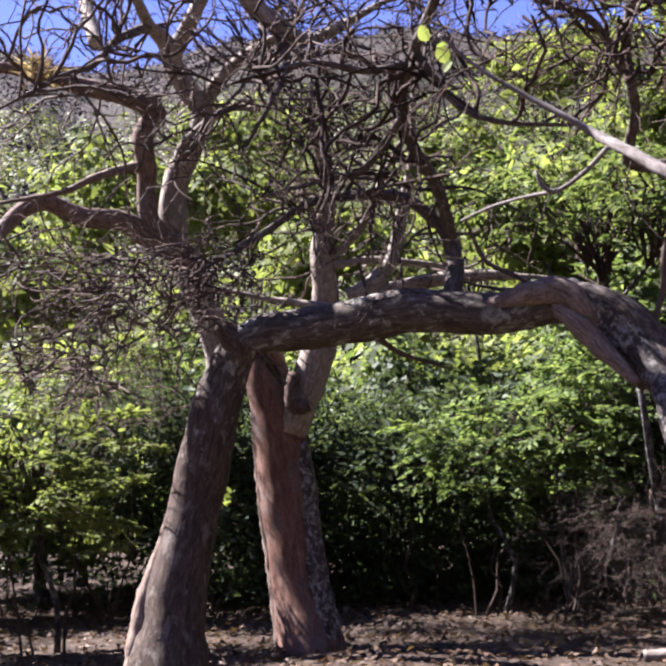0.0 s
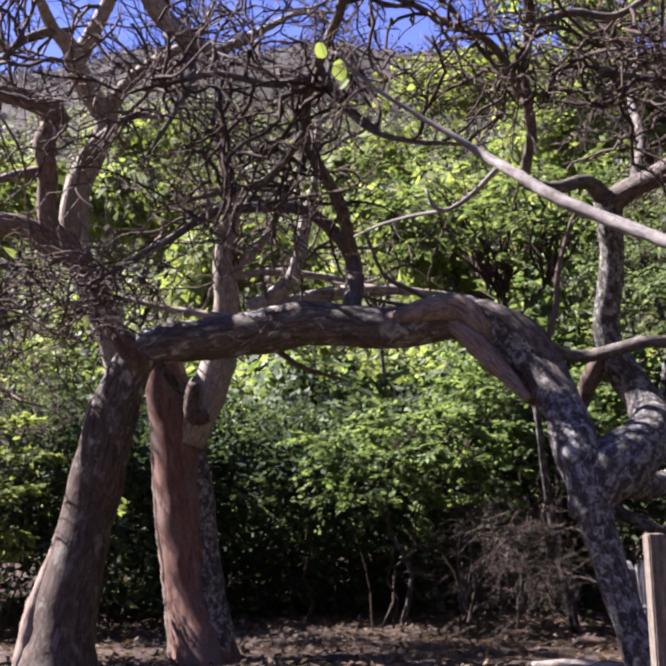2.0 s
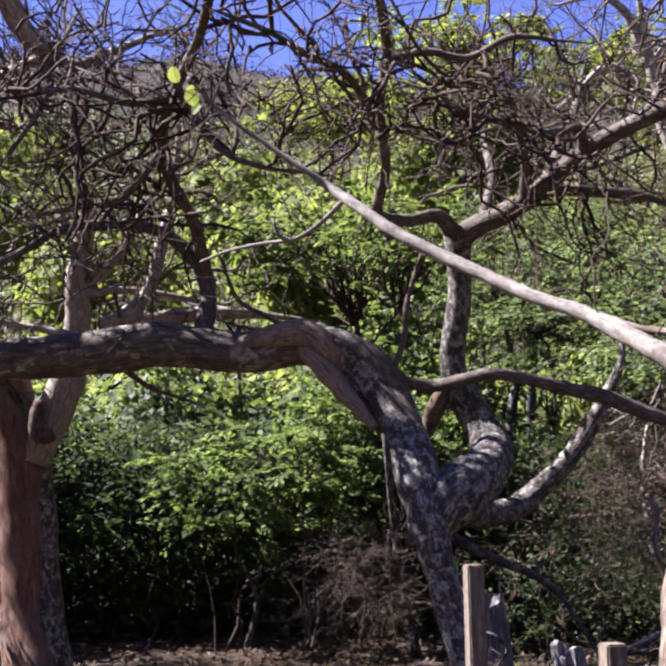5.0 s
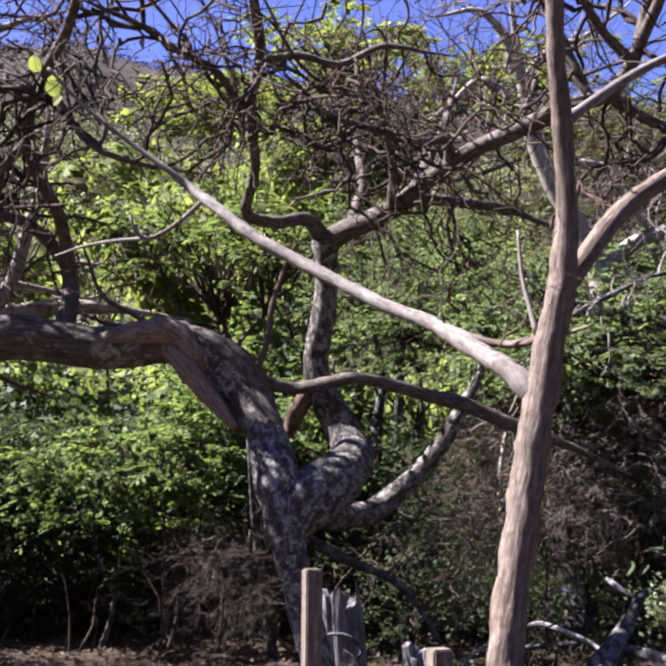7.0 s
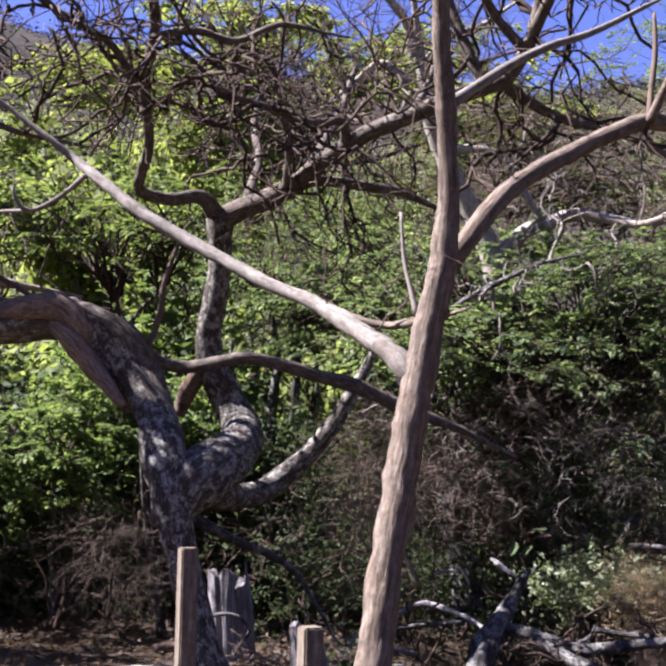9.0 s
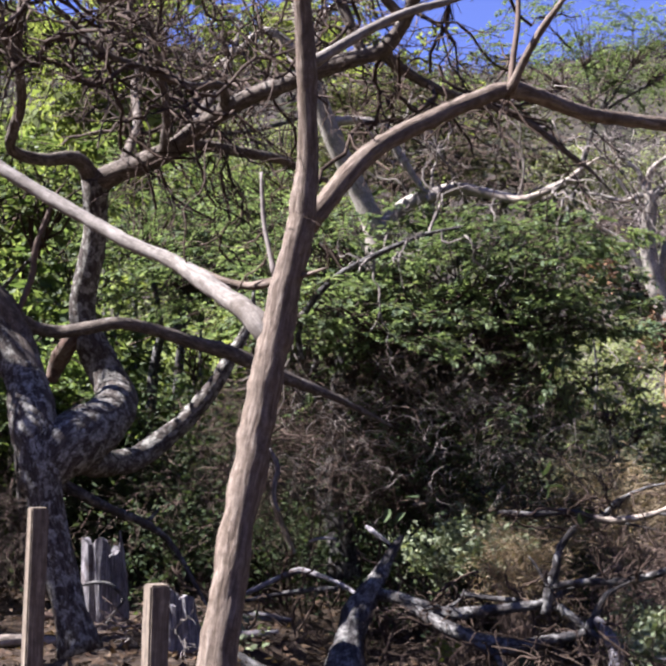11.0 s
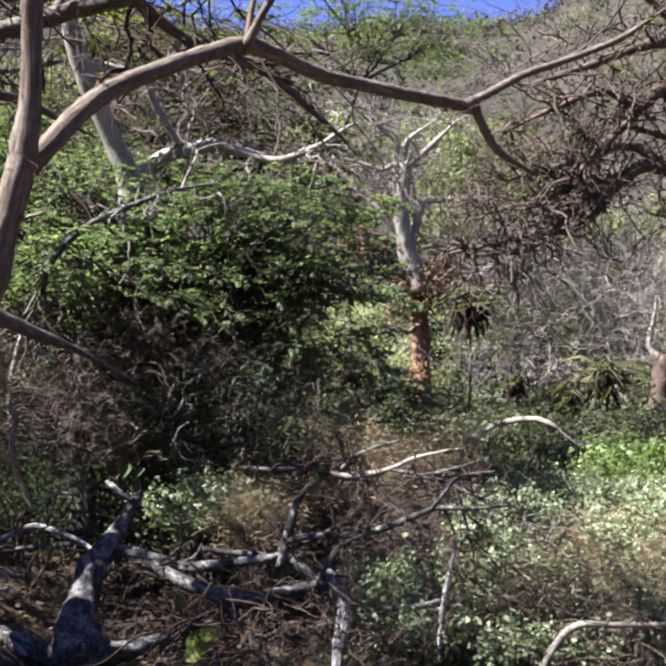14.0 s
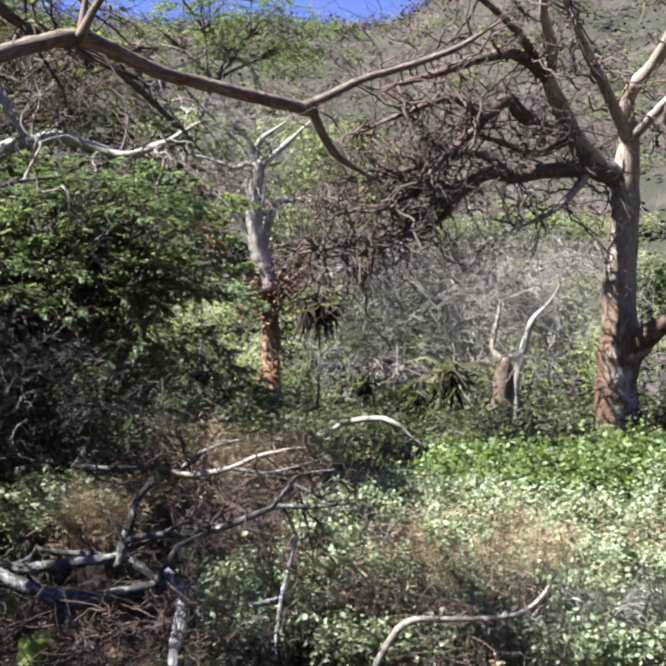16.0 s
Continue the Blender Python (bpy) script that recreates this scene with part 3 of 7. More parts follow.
def build_ground():
    radii = np.concatenate([np.linspace(0, 30, 61), np.geomspace(31, 300, 70), np.geomspace(330, 3500, 14)])
    n = 240
    verts = [(0, 0, ground_z(0, 0))]
    for r in radii[1:]:
        for k in range(n):
            a = 2 * math.pi * k / n
            x, y = r * math.sin(a), r * math.cos(a)
            verts.append((x, y, ground_z(x, y)))
    m = len(radii) - 1
    i, k = np.meshgrid(np.arange(m - 1), np.arange(n), indexing="ij")
    i, k = i.ravel(), k.ravel()
    quads = np.stack([1 + i * n + k, 1 + (i + 1) * n + k, 1 + (i + 1) * n + (k + 1) % n, 1 + i * n + (k + 1) % n], 1)
    k = np.arange(n)
    tris = np.stack([np.zeros(n, int), 1 + k, 1 + (k + 1) % n], 1)
    mt, nn, l, b = material("soil_and_litter", 0.95)
    c1 = noise_tex(nn, l, coords(nn, l, (1, 1, 1)), 7.0, 12, 0.8)
    near = ramp(nn, l, c1, [(0.3, (0.02, 0.015, 0.011)), (0.5, (0.047, 0.034, 0.025)), (0.7, (0.105, 0.08, 0.06))])
    c2 = noise_tex(nn, l, coords(nn, l, (1, 1, 1)), 0.09, 9, 0.72)
    far = ramp(nn, l, c2, [(0.3, (0.017, 0.02, 0.01)), (0.46, (0.029, 0.027, 0.019)), (0.6, (0.048, 0.039, 0.033)), (0.72, (0.026, 0.023, 0.019))])
    tc, sep = nn.new("ShaderNodeTexCoord"), nn.new("ShaderNodeSeparateXYZ")
    l.new(tc.outputs["Object"], sep.inputs[0])
    l.new(mix(nn, l, ramp(nn, l, sep.outputs[2], [(0.4, (0, 0, 0)), (1.0, (1, 1, 1))]), near, far), b.inputs["Base Color"])
    bump(nn, l, b, c1, 0.8, 0.025)
    tagged(mesh_np("ground", verts, [quads, tris], mt), "dry earth rising to scrubby hillsides", "ground", kind="structure")


build_ground()

# ---- the arched tree: a leaning leg that turns into a level beam ----
arched_tree = thing("arched_tree", (-4.84, 8.03, 0), "old tree with red-brown leaning trunk bent into a level beam", "tree")
limb(arched_tree, "trunk", BARK_ARCH, [(-4.97, 7.91, 0.03, 0.332), (-4.98, 7.97, 0.41, 0.296), (-4.94, 8.04, 0.86, 0.247), (-4.89, 8.10, 1.23, 0.222), (-4.81, 8.16, 1.63, 0.222), (-4.71, 8.15, 1.94, 0.221), (-4.63, 8.18, 2.29, 0.210), (-4.53, 8.21, 2.56, 0.185), (-4.42, 8.24, 2.77, 0.164), (-4.24, 8.29, 2.88, 0.164), (-3.95, 8.41, 2.90, 0.174), (-3.62, 8.53, 2.94, 0.184), (-3.34, 8.60, 2.98, 0.184), (-3.06, 8.66, 3.01, 0.183), (-2.71, 8.73, 2.97, 0.178), (-2.37, 8.78, 2.93, 0.177), (-2.09, 8.80, 2.95, 0.180), (-1.86, 8.82, 2.98, 0.176), (-1.66, 8.83, 2.91, 0.168), (-1.48, 8.83, 2.73, 0.160), (-1.31, 8.81, 2.51, 0.142), (-1.19, 8.80, 2.27, 0.084)], lump=0.13, sides=18, flare=0.08, label="red-brown leaning trunk with peeling bark")
limb(arched_tree, "knob", BARK_RED, [(-4.39, 8.23, 2.73, 0.160), (-4.46, 8.14, 2.89, 0.110), (-4.53, 8.07, 2.96, 0.064)], lump=0.2, twigs=False)
# The sunlit left rim of the leg, put in as a paler strip.
limb(arched_tree, "bark_strip", BARK_SUNLIT, [(-5.23, 7.74, 0.0, 0.09), (-5.21, 7.81, 0.38, 0.085), (-5.15, 7.90, 0.82, 0.075), (-5.08, 7.98, 1.15, 0.04), (-5.03, 8.02, 1.4, 0.02)], lump=0.3, twigs=False, label="tan strip coloured as the sunlit edge of the trunk")
limb(arched_tree, "dead_spur", WOOD_DEAD, [(-4.29, 8.37, 2.74, 0.029), (-4.26, 8.51, 2.63, 0.040), (-4.22, 8.66, 2.49, 0.026)], twigs=False)
limb(arched_tree, "limb", BARK_RED, [(-2.02, 8.88, 2.90, 0.122), (-2.13, 8.87, 3.09, 0.035), (-2.28, 8.88, 3.13, 0.021)], lump=0.2)
limb(arched_tree, "limb", BARK_GREY, [(-3.55, 8.57, 3.03, 0.046), (-3.84, 8.53, 3.12, 0.036), (-4.27, 8.42, 3.21, 0.025), (-4.65, 8.31, 3.31, 0.022), (-5.10, 8.16, 3.27, 0.015)])
limb(arched_tree, "limb", TWIG_BROWN, [(-3.37, 8.67, 2.83, 0.028), (-3.25, 8.95, 2.70, 0.022), (-3.05, 9.24, 2.62, 0.015)], sides=6)
limb(arched_tree, "limb", BARK_LIMB, [(-2.72, 8.76, 3.07, 0.079), (-2.75, 9.01, 3.42, 0.076), (-2.80, 9.04, 3.67, 0.066), (-2.94, 8.95, 3.87, 0.055), (-3.16, 8.83, 4.03, 0.048), (-3.56, 8.66, 4.06, 0.040), (-3.86, 8.44, 3.97, 0.036), (-4.17, 8.34, 3.77, 0.033), (-4.51, 8.21, 3.57, 0.025), (-4.77, 8.10, 3.43, 0.018)])
limb(arched_tree, "limb", BARK_LIMB, [(-2.78, 9.06, 3.62, 0.062), (-2.75, 8.65, 4.00, 0.053), (-2.81, 8.21, 4.29, 0.052), (-2.73, 7.82, 4.54, 0.050), (-2.46, 7.39, 4.71, 0.041), (-2.15, 6.97, 4.87, 0.036), (-1.90, 6.50, 5.03, 0.029)])
limb(arched_tree, "limb", TWIG_BROWN, [(-1.92, 8.87, 3.07, 0.024), (-2.20, 8.88, 3.24, 0.021), (-2.45, 8.89, 3.40, 0.018), (-2.58, 8.89, 3.71, 0.014)], sides=8)
limb(arched_tree, "limb", BARK_LIMB, [(-2.78, 7.96, 4.42, 0.037), (-3.15, 8.04, 4.08, 0.031), (-3.40, 7.95, 4.02, 0.024), (-3.87, 7.98, 3.98, 0.017)], sides=8)
limb(arched_tree, "limb", BARK_LIMB, [(-2.54, 7.51, 4.64, 0.035), (-2.83, 7.31, 4.58, 0.029), (-3.16, 7.14, 4.65, 0.022), (-3.62, 7.16, 4.63, 0.016)], sides=8)
limb(arched_tree, "limb", BARK_LIMB, [(-2.47, 7.40, 4.69, 0.032), (-2.20, 7.53, 4.27, 0.025), (-1.90, 7.57, 4.11, 0.022), (-1.55, 7.67, 4.06, 0.015)], sides=8)

# ---- the forked tree that meets the beam ----
forked_tree = thing("forked_tree", (-0.55, 8.7, 0), "large gnarled tree with dark lichened forked trunk", "tree")
limb(forked_tree, "trunk", BARK_LICHEN, [(-0.48, 8.06, 0.31, 0.142), (-0.56, 8.07, 0.59, 0.121), (-0.67, 8.10, 0.97, 0.115), (-0.76, 8.12, 1.32, 0.122), (-0.82, 8.14, 1.62, 0.146), (-0.91, 8.33, 1.93, 0.166), (-1.04, 8.61, 2.26, 0.153), (-1.22, 8.72, 2.54, 0.152), (-1.42, 8.77, 2.72, 0.155), (-1.59, 8.76, 2.89, 0.152), (-1.75, 8.76, 3.02, 0.134), (-1.90, 8.74, 3.04, 0.103)], lump=0.14, sides=20, flare=0.3, label="dark trunk patched with pale lichen")
# Elbow and first rib: sun on the joint is given by paler bark.
limb(arched_tree, "elbow", BARK_SUNLIT, [(-2.41, 8.65, 2.98, 0.041), (-2.19, 8.65, 3.01, 0.082), (-2.02, 8.65, 3.05, 0.099), (-1.86, 8.64, 3.05, 0.109), (-1.74, 8.64, 3.01, 0.108), (-1.64, 8.64, 2.91, 0.095), (-1.55, 8.67, 2.76, 0.061)], lump=0.22, sides=14, twigs=False, label="elbow of the beam, coloured tan as if sunlit")
limb(forked_tree, "rib", BARK_SUNLIT, [(-1.88, 8.73, 3.02, 0.024), (-1.79, 8.65, 2.88, 0.078), (-1.68, 8.63, 2.77, 0.088), (-1.56, 8.63, 2.62, 0.084), (-1.41, 8.58, 2.45, 0.063), (-1.25, 8.53, 2.27, 0.033)], lump=0.25, twigs=False)
limb(forked_tree, "rib", BARK_LICHEN, [(-1.67, 8.72, 3.04, 0.017), (-1.57, 8.65, 2.97, 0.051), (-1.41, 8.65, 2.84, 0.057), (-1.26, 8.65, 2.67, 0.060), (-1.10, 8.63, 2.47, 0.047)], lump=0.2, twigs=False)
limb(forked_tree, "limb", BARK_LIMB, [(-1.78, 8.75, 3.04, 0.024), (-1.63, 8.68, 3.03, 0.068), (-1.46, 8.68, 2.95, 0.084), (-1.27, 8.68, 2.81, 0.092), (-1.10, 8.69, 2.54, 0.100), (-0.98, 8.57, 2.26, 0.099)], lump=0.15)
limb(forked_tree, "trunk", BARK_LICHEN, [(-0.86, 8.13, 1.37, 0.108), (-0.76, 8.22, 1.62, 0.203), (-0.61, 8.47, 1.77, 0.225), (-0.46, 8.92, 1.93, 0.200), (-0.41, 9.25, 2.10, 0.171), (-0.48, 9.39, 2.28, 0.150), (-0.58, 9.42, 2.46, 0.140), (-0.69, 9.39, 2.68, 0.115), (-0.72, 9.36, 2.89, 0.108), (-0.67, 9.27, 3.17, 0.103), (-0.62, 9.22, 3.48, 0.100), (-0.62, 9.15, 3.72, 0.107), (-0.62, 9.11, 3.89, 0.114)], lump=0.12, sides=16)
limb(forked_tree, "limb", BARK_LIMB, [(-0.62, 9.12, 3.86, 0.098), (-0.42, 9.03, 3.94, 0.092), (-0.13, 8.87, 4.02, 0.083), (0.08, 8.75, 4.12, 0.076), (0.32, 8.51, 4.25, 0.071), (0.58, 8.36, 4.37, 0.066), (0.89, 8.21, 4.46, 0.066), (1.19, 8.04, 4.54, 0.065), (1.42, 7.89, 4.57, 0.061), (1.57, 7.81, 4.61, 0.057), (1.68, 7.68, 4.75, 0.048), (1.74, 7.50, 4.89, 0.044), (1.83, 7.27, 5.09, 0.037), (1.88, 7.03, 5.33, 0.028)])
limb(forked_tree, "limb", BARK_LIMB, [(-0.64, 9.11, 3.89, 0.080), (-0.76, 8.93, 4.01, 0.060), (-0.98, 8.71, 3.93, 0.052), (-1.18, 8.47, 3.95, 0.044), (-1.07, 8.20, 4.21, 0.039), (-1.05, 7.85, 4.59, 0.039), (-0.94, 7.54, 4.88, 0.038), (-0.93, 7.07, 5.17, 0.033)])
limb(forked_tree, "limb", BARK_LIMB, [(-0.01, 8.76, 4.08, 0.055), (0.21, 8.95, 4.16, 0.049), (0.53, 9.15, 4.18, 0.047), (0.88, 9.25, 4.15, 0.040), (1.14, 9.35, 4.07, 0.026)])
limb(forked_tree, "limb", BARK_LIMB, [(-0.06, 8.77, 4.04, 0.041), (-0.03, 8.59, 4.31, 0.037), (-0.08, 8.40, 4.56, 0.030), (-0.13, 8.21, 4.76, 0.020)], sides=8)
limb(forked_tree, "limb", BARK_LIMB, [(0.42, 8.44, 4.30, 0.050), (0.38, 8.24, 4.42, 0.036), (0.16, 8.15, 4.38, 0.032), (-0.15, 8.01, 4.44, 0.029), (-0.46, 7.86, 4.51, 0.022), (-0.68, 7.66, 4.67, 0.016)], sides=8)
limb(forked_tree, "limb", BARK_LIMB, [(1.69, 7.67, 4.76, 0.041), (1.48, 7.53, 4.92, 0.034), (1.31, 7.36, 5.10, 0.031), (1.18, 7.21, 5.21, 0.024)], sides=8)
limb(forked_tree, "limb", BARK_LIMB, [(1.53, 7.85, 4.61, 0.054), (1.73, 8.01, 4.52, 0.042), (2.04, 8.11, 4.41, 0.036), (2.31, 8.17, 4.36, 0.033), (2.71, 8.32, 4.29, 0.031), (3.16, 8.47, 4.04, 0.024)], sides=8)
limb(forked_tree, "limb", BARK_LIMB, [(-1.05, 8.03, 4.39, 0.036), (-1.22, 7.56, 4.71, 0.028), (-1.46, 7.25, 4.78, 0.024), (-1.65, 6.95, 4.84, 0.021), (-1.83, 6.67, 4.84, 0.015)], sides=8)
limb(forked_tree, "limb", BARK_LIMB, [(-0.96, 7.57, 4.80, 0.031), (-0.66, 7.49, 4.82, 0.028), (-0.37, 7.55, 4.77, 0.025), (-0.06, 7.52, 4.88, 0.022), (0.23, 7.55, 4.84, 0.015)], sides=8)
limb(forked_tree, "limb", BARK_LIMB, [(1.42, 7.90, 4.56, 0.045), (1.20, 7.92, 5.13, 0.043), (0.93, 7.91, 5.88, 0.037), (0.50, 7.80, 6.69, 0.025)], sides=8)
limb(forked_tree, "limb", BARK_LIMB, [(1.71, 7.58, 4.84, 0.044), (1.89, 7.51, 5.52, 0.039), (2.16, 7.50, 6.24, 0.034), (2.53, 7.47, 6.88, 0.021)], sides=8)
limb(forked_tree, "limb", BARK_LIMB, [(0.08, 8.75, 4.12, 0.048), (0.21, 9.54, 4.63, 0.045), (0.37, 10.39, 5.23, 0.042), (0.49, 11.21, 5.92, 0.027)], sides=8)
limb(forked_tree, "limb", BARK_LIMB, [(0.58, 8.36, 4.37, 0.043), (0.87, 9.46, 4.82, 0.042), (1.14, 10.51, 5.42, 0.038), (1.35, 11.31, 6.08, 0.023)], sides=8)
limb(forked_tree, "limb", BARK_LIMB, [(-0.42, 9.03, 3.94, 0.042), (-0.36, 9.75, 4.56, 0.039), (-0.45, 10.39, 5.17, 0.033), (-0.36, 10.99, 5.87, 0.022)], sides=8)
limb(forked_tree, "limb", BARK_LIMB, [(1.88, 7.06, 5.28, 0.031), (2.21, 7.11, 5.68, 0.029), (2.68, 7.26, 6.00, 0.023), (3.17, 7.43, 6.23, 0.014)], sides=8)
limb(forked_tree, "limb", BARK_LIMB, [(-1.58, 8.69, 3.01, 0.058), (-1.28, 8.77, 2.89, 0.054), (-1.10, 8.93, 2.68, 0.052), (-0.88, 9.07, 2.63, 0.052), (-0.66, 8.99, 2.65, 0.052), (-0.38, 8.91, 2.69, 0.051), (-0.08, 9.03, 2.65, 0.052), (0.19, 9.15, 2.58, 0.056), (0.50, 9.25, 2.51, 0.063), (0.82, 9.35, 2.38, 0.060), (1.10, 9.44, 2.28, 0.050)])
limb(forked_tree, "limb", TWIG_BROWN, [(-1.18, 8.73, 2.54, 0.030), (-1.10, 8.72, 2.78, 0.025), (-1.03, 8.74, 3.02, 0.027), (-1.01, 8.75, 3.26, 0.024), (-0.93, 8.81, 3.55, 0.017)], sides=8)
limb(forked_tree, "broken_limb", BARK_RED, [(-0.73, 9.33, 2.69, 0.071), (-0.84, 9.39, 2.54, 0.075), (-0.93, 9.49, 2.40, 0.072), (-0.97, 9.49, 2.26, 0.047)], lump=0.18, twigs=False, label="short broken limb, red-brown")
limb(forked_tree, "limb", BARK_LICHEN, [(-0.77, 8.25, 1.65, 0.110), (-0.55, 8.92, 1.60, 0.105), (-0.31, 9.48, 1.62, 0.104), (-0.11, 9.79, 1.76, 0.100), (0.12, 9.89, 1.97, 0.086), (0.31, 9.88, 2.19, 0.078), (0.41, 9.87, 2.35, 0.071), (0.50, 9.86, 2.52, 0.064)], lump=0.14)
limb(forked_tree, "dead_branch", WOOD_DEAD, [(-0.76, 8.22, 1.50, 0.047), (-0.56, 8.34, 1.38, 0.041), (-0.36, 8.58, 1.26, 0.035), (-0.17, 8.80, 1.17, 0.033), (0.00, 8.94, 1.06, 0.027), (0.13, 8.97, 0.91, 0.020), (0.31, 8.94, 0.61, 0.014)], sides=8)
limb(forked_tree, "dead_branch", WOOD_DEAD, [(-0.13, 8.85, 1.15, 0.017), (-0.07, 8.91, 1.19, 0.014), (-0.02, 8.94, 1.26, 0.007)], sides=6)
limb(forked_tree, "twig_stub", WOOD_DEAD, [(-0.71, 8.13, 1.41, 0.012), (-0.69, 8.13, 1.48, 0.010), (-0.68, 8.14, 1.53, 0.007)], sides=6, twigs=False)

# ---- the second tree behind the beam ----
peeling_tree = thing("peeling_tree", (-4.75, 10.6, 0), "tree with peeling red bark trunk behind the beam", "tree")
limb(peeling_tree, "trunk", BARK_PEEL, [(-4.87, 10.43, -0.35, 0.331), (-4.92, 10.48, 0.05, 0.314), (-5.03, 10.55, 0.63, 0.293), (-5.12, 10.55, 1.35, 0.302), (-5.17, 10.52, 2.00, 0.288), (-5.22, 10.47, 2.44, 0.262), (-5.24, 10.37, 2.78, 0.230), (-5.26, 10.32, 3.09, 0.177)], lump=0.09, sides=18, flare=0.15, label="straight trunk with peeling red and grey bark")
# Pale strip in place of the sunlight along this trunk's left side.
limb(peeling_tree, "sunlit_strip", BARK_SUNLIT, [(-5.14, 10.29, -0.4, 0.075), (-5.18, 10.34, 0.05, 0.07), (-5.28, 10.43, 0.63, 0.06), (-5.37, 10.43, 1.35, 0.055), (-5.41, 10.40, 2.0, 0.04), (-5.43, 10.36, 2.4, 0.02)], lump=0.25, twigs=False, label="pale strip standing in for sun on the left edge")
limb(peeling_tree, "bark_strip", BARK_LICHEN, [(-4.67, 10.39, -0.17, 0.087), (-4.70, 10.41, 0.23, 0.122), (-4.78, 10.42, 0.64, 0.118), (-4.83, 10.44, 1.05, 0.100), (-4.86, 10.45, 1.47, 0.092), (-4.89, 10.45, 1.82, 0.083), (-4.93, 10.44, 2.07, 0.052)], lump=0.25, twigs=False, label="strip of grey lichened bark")
limb(peeling_tree, "limb", BARK_GREY, [(-5.03, 10.41, 2.16, 0.153), (-4.90, 10.45, 2.51, 0.184), (-4.78, 10.48, 2.81, 0.184), (-4.66, 10.48, 3.19, 0.162), (-4.57, 10.39, 3.62, 0.131), (-4.56, 10.32, 3.96, 0.122), (-4.48, 10.28, 4.29, 0.100), (-4.38, 10.18, 4.61, 0.078), (-4.38, 9.97, 4.91, 0.052)], lump=0.14, sides=14)
limb(peeling_tree, "hollow_stub", BARK_RED, [(-4.87, 10.22, 2.75, 0.065), (-4.89, 10.17, 2.57, 0.073), (-4.85, 10.20, 2.40, 0.077), (-4.73, 10.26, 2.42, 0.064)], lump=0.2, twigs=False, label="curled stub around a hollow")
limb(peeling_tree, "limb", BARK_GREY, [(-4.49, 10.37, 3.87, 0.057), (-4.53, 10.24, 4.16, 0.043), (-4.55, 10.04, 4.43, 0.030), (-4.56, 9.85, 4.68, 0.017)], sides=8)
limb(peeling_tree, "limb", BARK_GREY, [(-4.49, 10.37, 3.87, 0.065), (-4.27, 10.37, 4.07, 0.052), (-4.03, 10.31, 4.27, 0.043), (-3.84, 10.19, 4.55, 0.034), (-3.66, 10.09, 4.76, 0.025)], sides=8)
limb(peeling_tree, "limb", BARK_ASH, [(-4.35, 10.45, 3.52, 0.078), (-4.14, 10.52, 3.60, 0.096), (-3.94, 10.56, 3.78, 0.074), (-3.82, 10.55, 4.03, 0.069), (-3.71, 10.50, 4.43, 0.065), (-3.55, 10.36, 4.73, 0.052), (-3.45, 10.16, 5.10, 0.038)])
limb(peeling_tree, "limb", BARK_GREY, [(-4.48, 10.34, 3.82, 0.048), (-4.15, 10.46, 3.87, 0.043), (-3.87, 10.68, 3.86, 0.044), (-3.53, 10.92, 3.82, 0.035)], sides=8)
limb(peeling_tree, "limb", BARK_GREY, [(-4.11, 10.55, 3.51, 0.087), (-3.68, 10.80, 3.64, 0.079), (-3.31, 10.91, 3.67, 0.074), (-2.97, 11.01, 3.67, 0.057), (-2.72, 11.08, 3.64, 0.035)])

# ---- the gnarled tree at the far end ----
gnarled_tree = thing("gnarled_tree", (-5.9, 9.6, 0), "twisted grey tree with bare crooked limbs", "tree")
limb(gnarled_tree, "trunk", BARK_GREY, [(-6.08, 9.65, -0.32, 0.198), (-6.02, 9.84, 0.78, 0.171), (-5.81, 9.89, 1.76, 0.160), (-5.58, 9.87, 2.51, 0.152), (-5.49, 9.81, 2.97, 0.151), (-5.54, 9.65, 3.38, 0.154), (-5.62, 9.47, 3.74, 0.150), (-5.66, 9.31, 4.05, 0.139), (-5.65, 9.24, 4.33, 0.139), (-5.56, 9.20, 4.65, 0.128), (-5.37, 9.20, 4.97, 0.115), (-5.24, 9.18, 5.24, 0.115), (-5.33, 9.03, 5.46, 0.111), (-5.40, 8.89, 5.67, 0.104), (-5.37, 8.72, 5.82, 0.086), (-5.41, 8.52, 5.91, 0.061), (-5.35, 8.23, 6.03, 0.047), (-5.22, 7.83, 6.19, 0.036)], lump=0.15, sides=16, flare=0.2)
limb(gnarled_tree, "limb", BARK_GREY, [(-5.41, 8.87, 5.71, 0.093), (-5.17, 8.78, 5.93, 0.075), (-4.92, 8.68, 6.18, 0.062), (-4.65, 8.46, 6.39, 0.049)])
limb(gnarled_tree, "limb", BARK_GREY, [(-5.25, 9.15, 5.27, 0.085), (-5.02, 9.08, 5.47, 0.071), (-4.76, 9.03, 5.62, 0.058), (-4.44, 8.93, 5.69, 0.045)])
limb(gnarled_tree, "limb", BARK_WARM, [(-5.53, 9.52, 3.68, 0.106), (-5.61, 9.30, 3.90, 0.117), (-5.78, 9.04, 4.04, 0.116), (-5.92, 8.78, 4.18, 0.103), (-6.15, 8.50, 4.18, 0.094), (-6.34, 8.19, 4.29, 0.085), (-6.44, 8.01, 4.21, 0.076), (-6.58, 7.83, 3.98, 0.071), (-6.76, 7.60, 3.75, 0.059)])
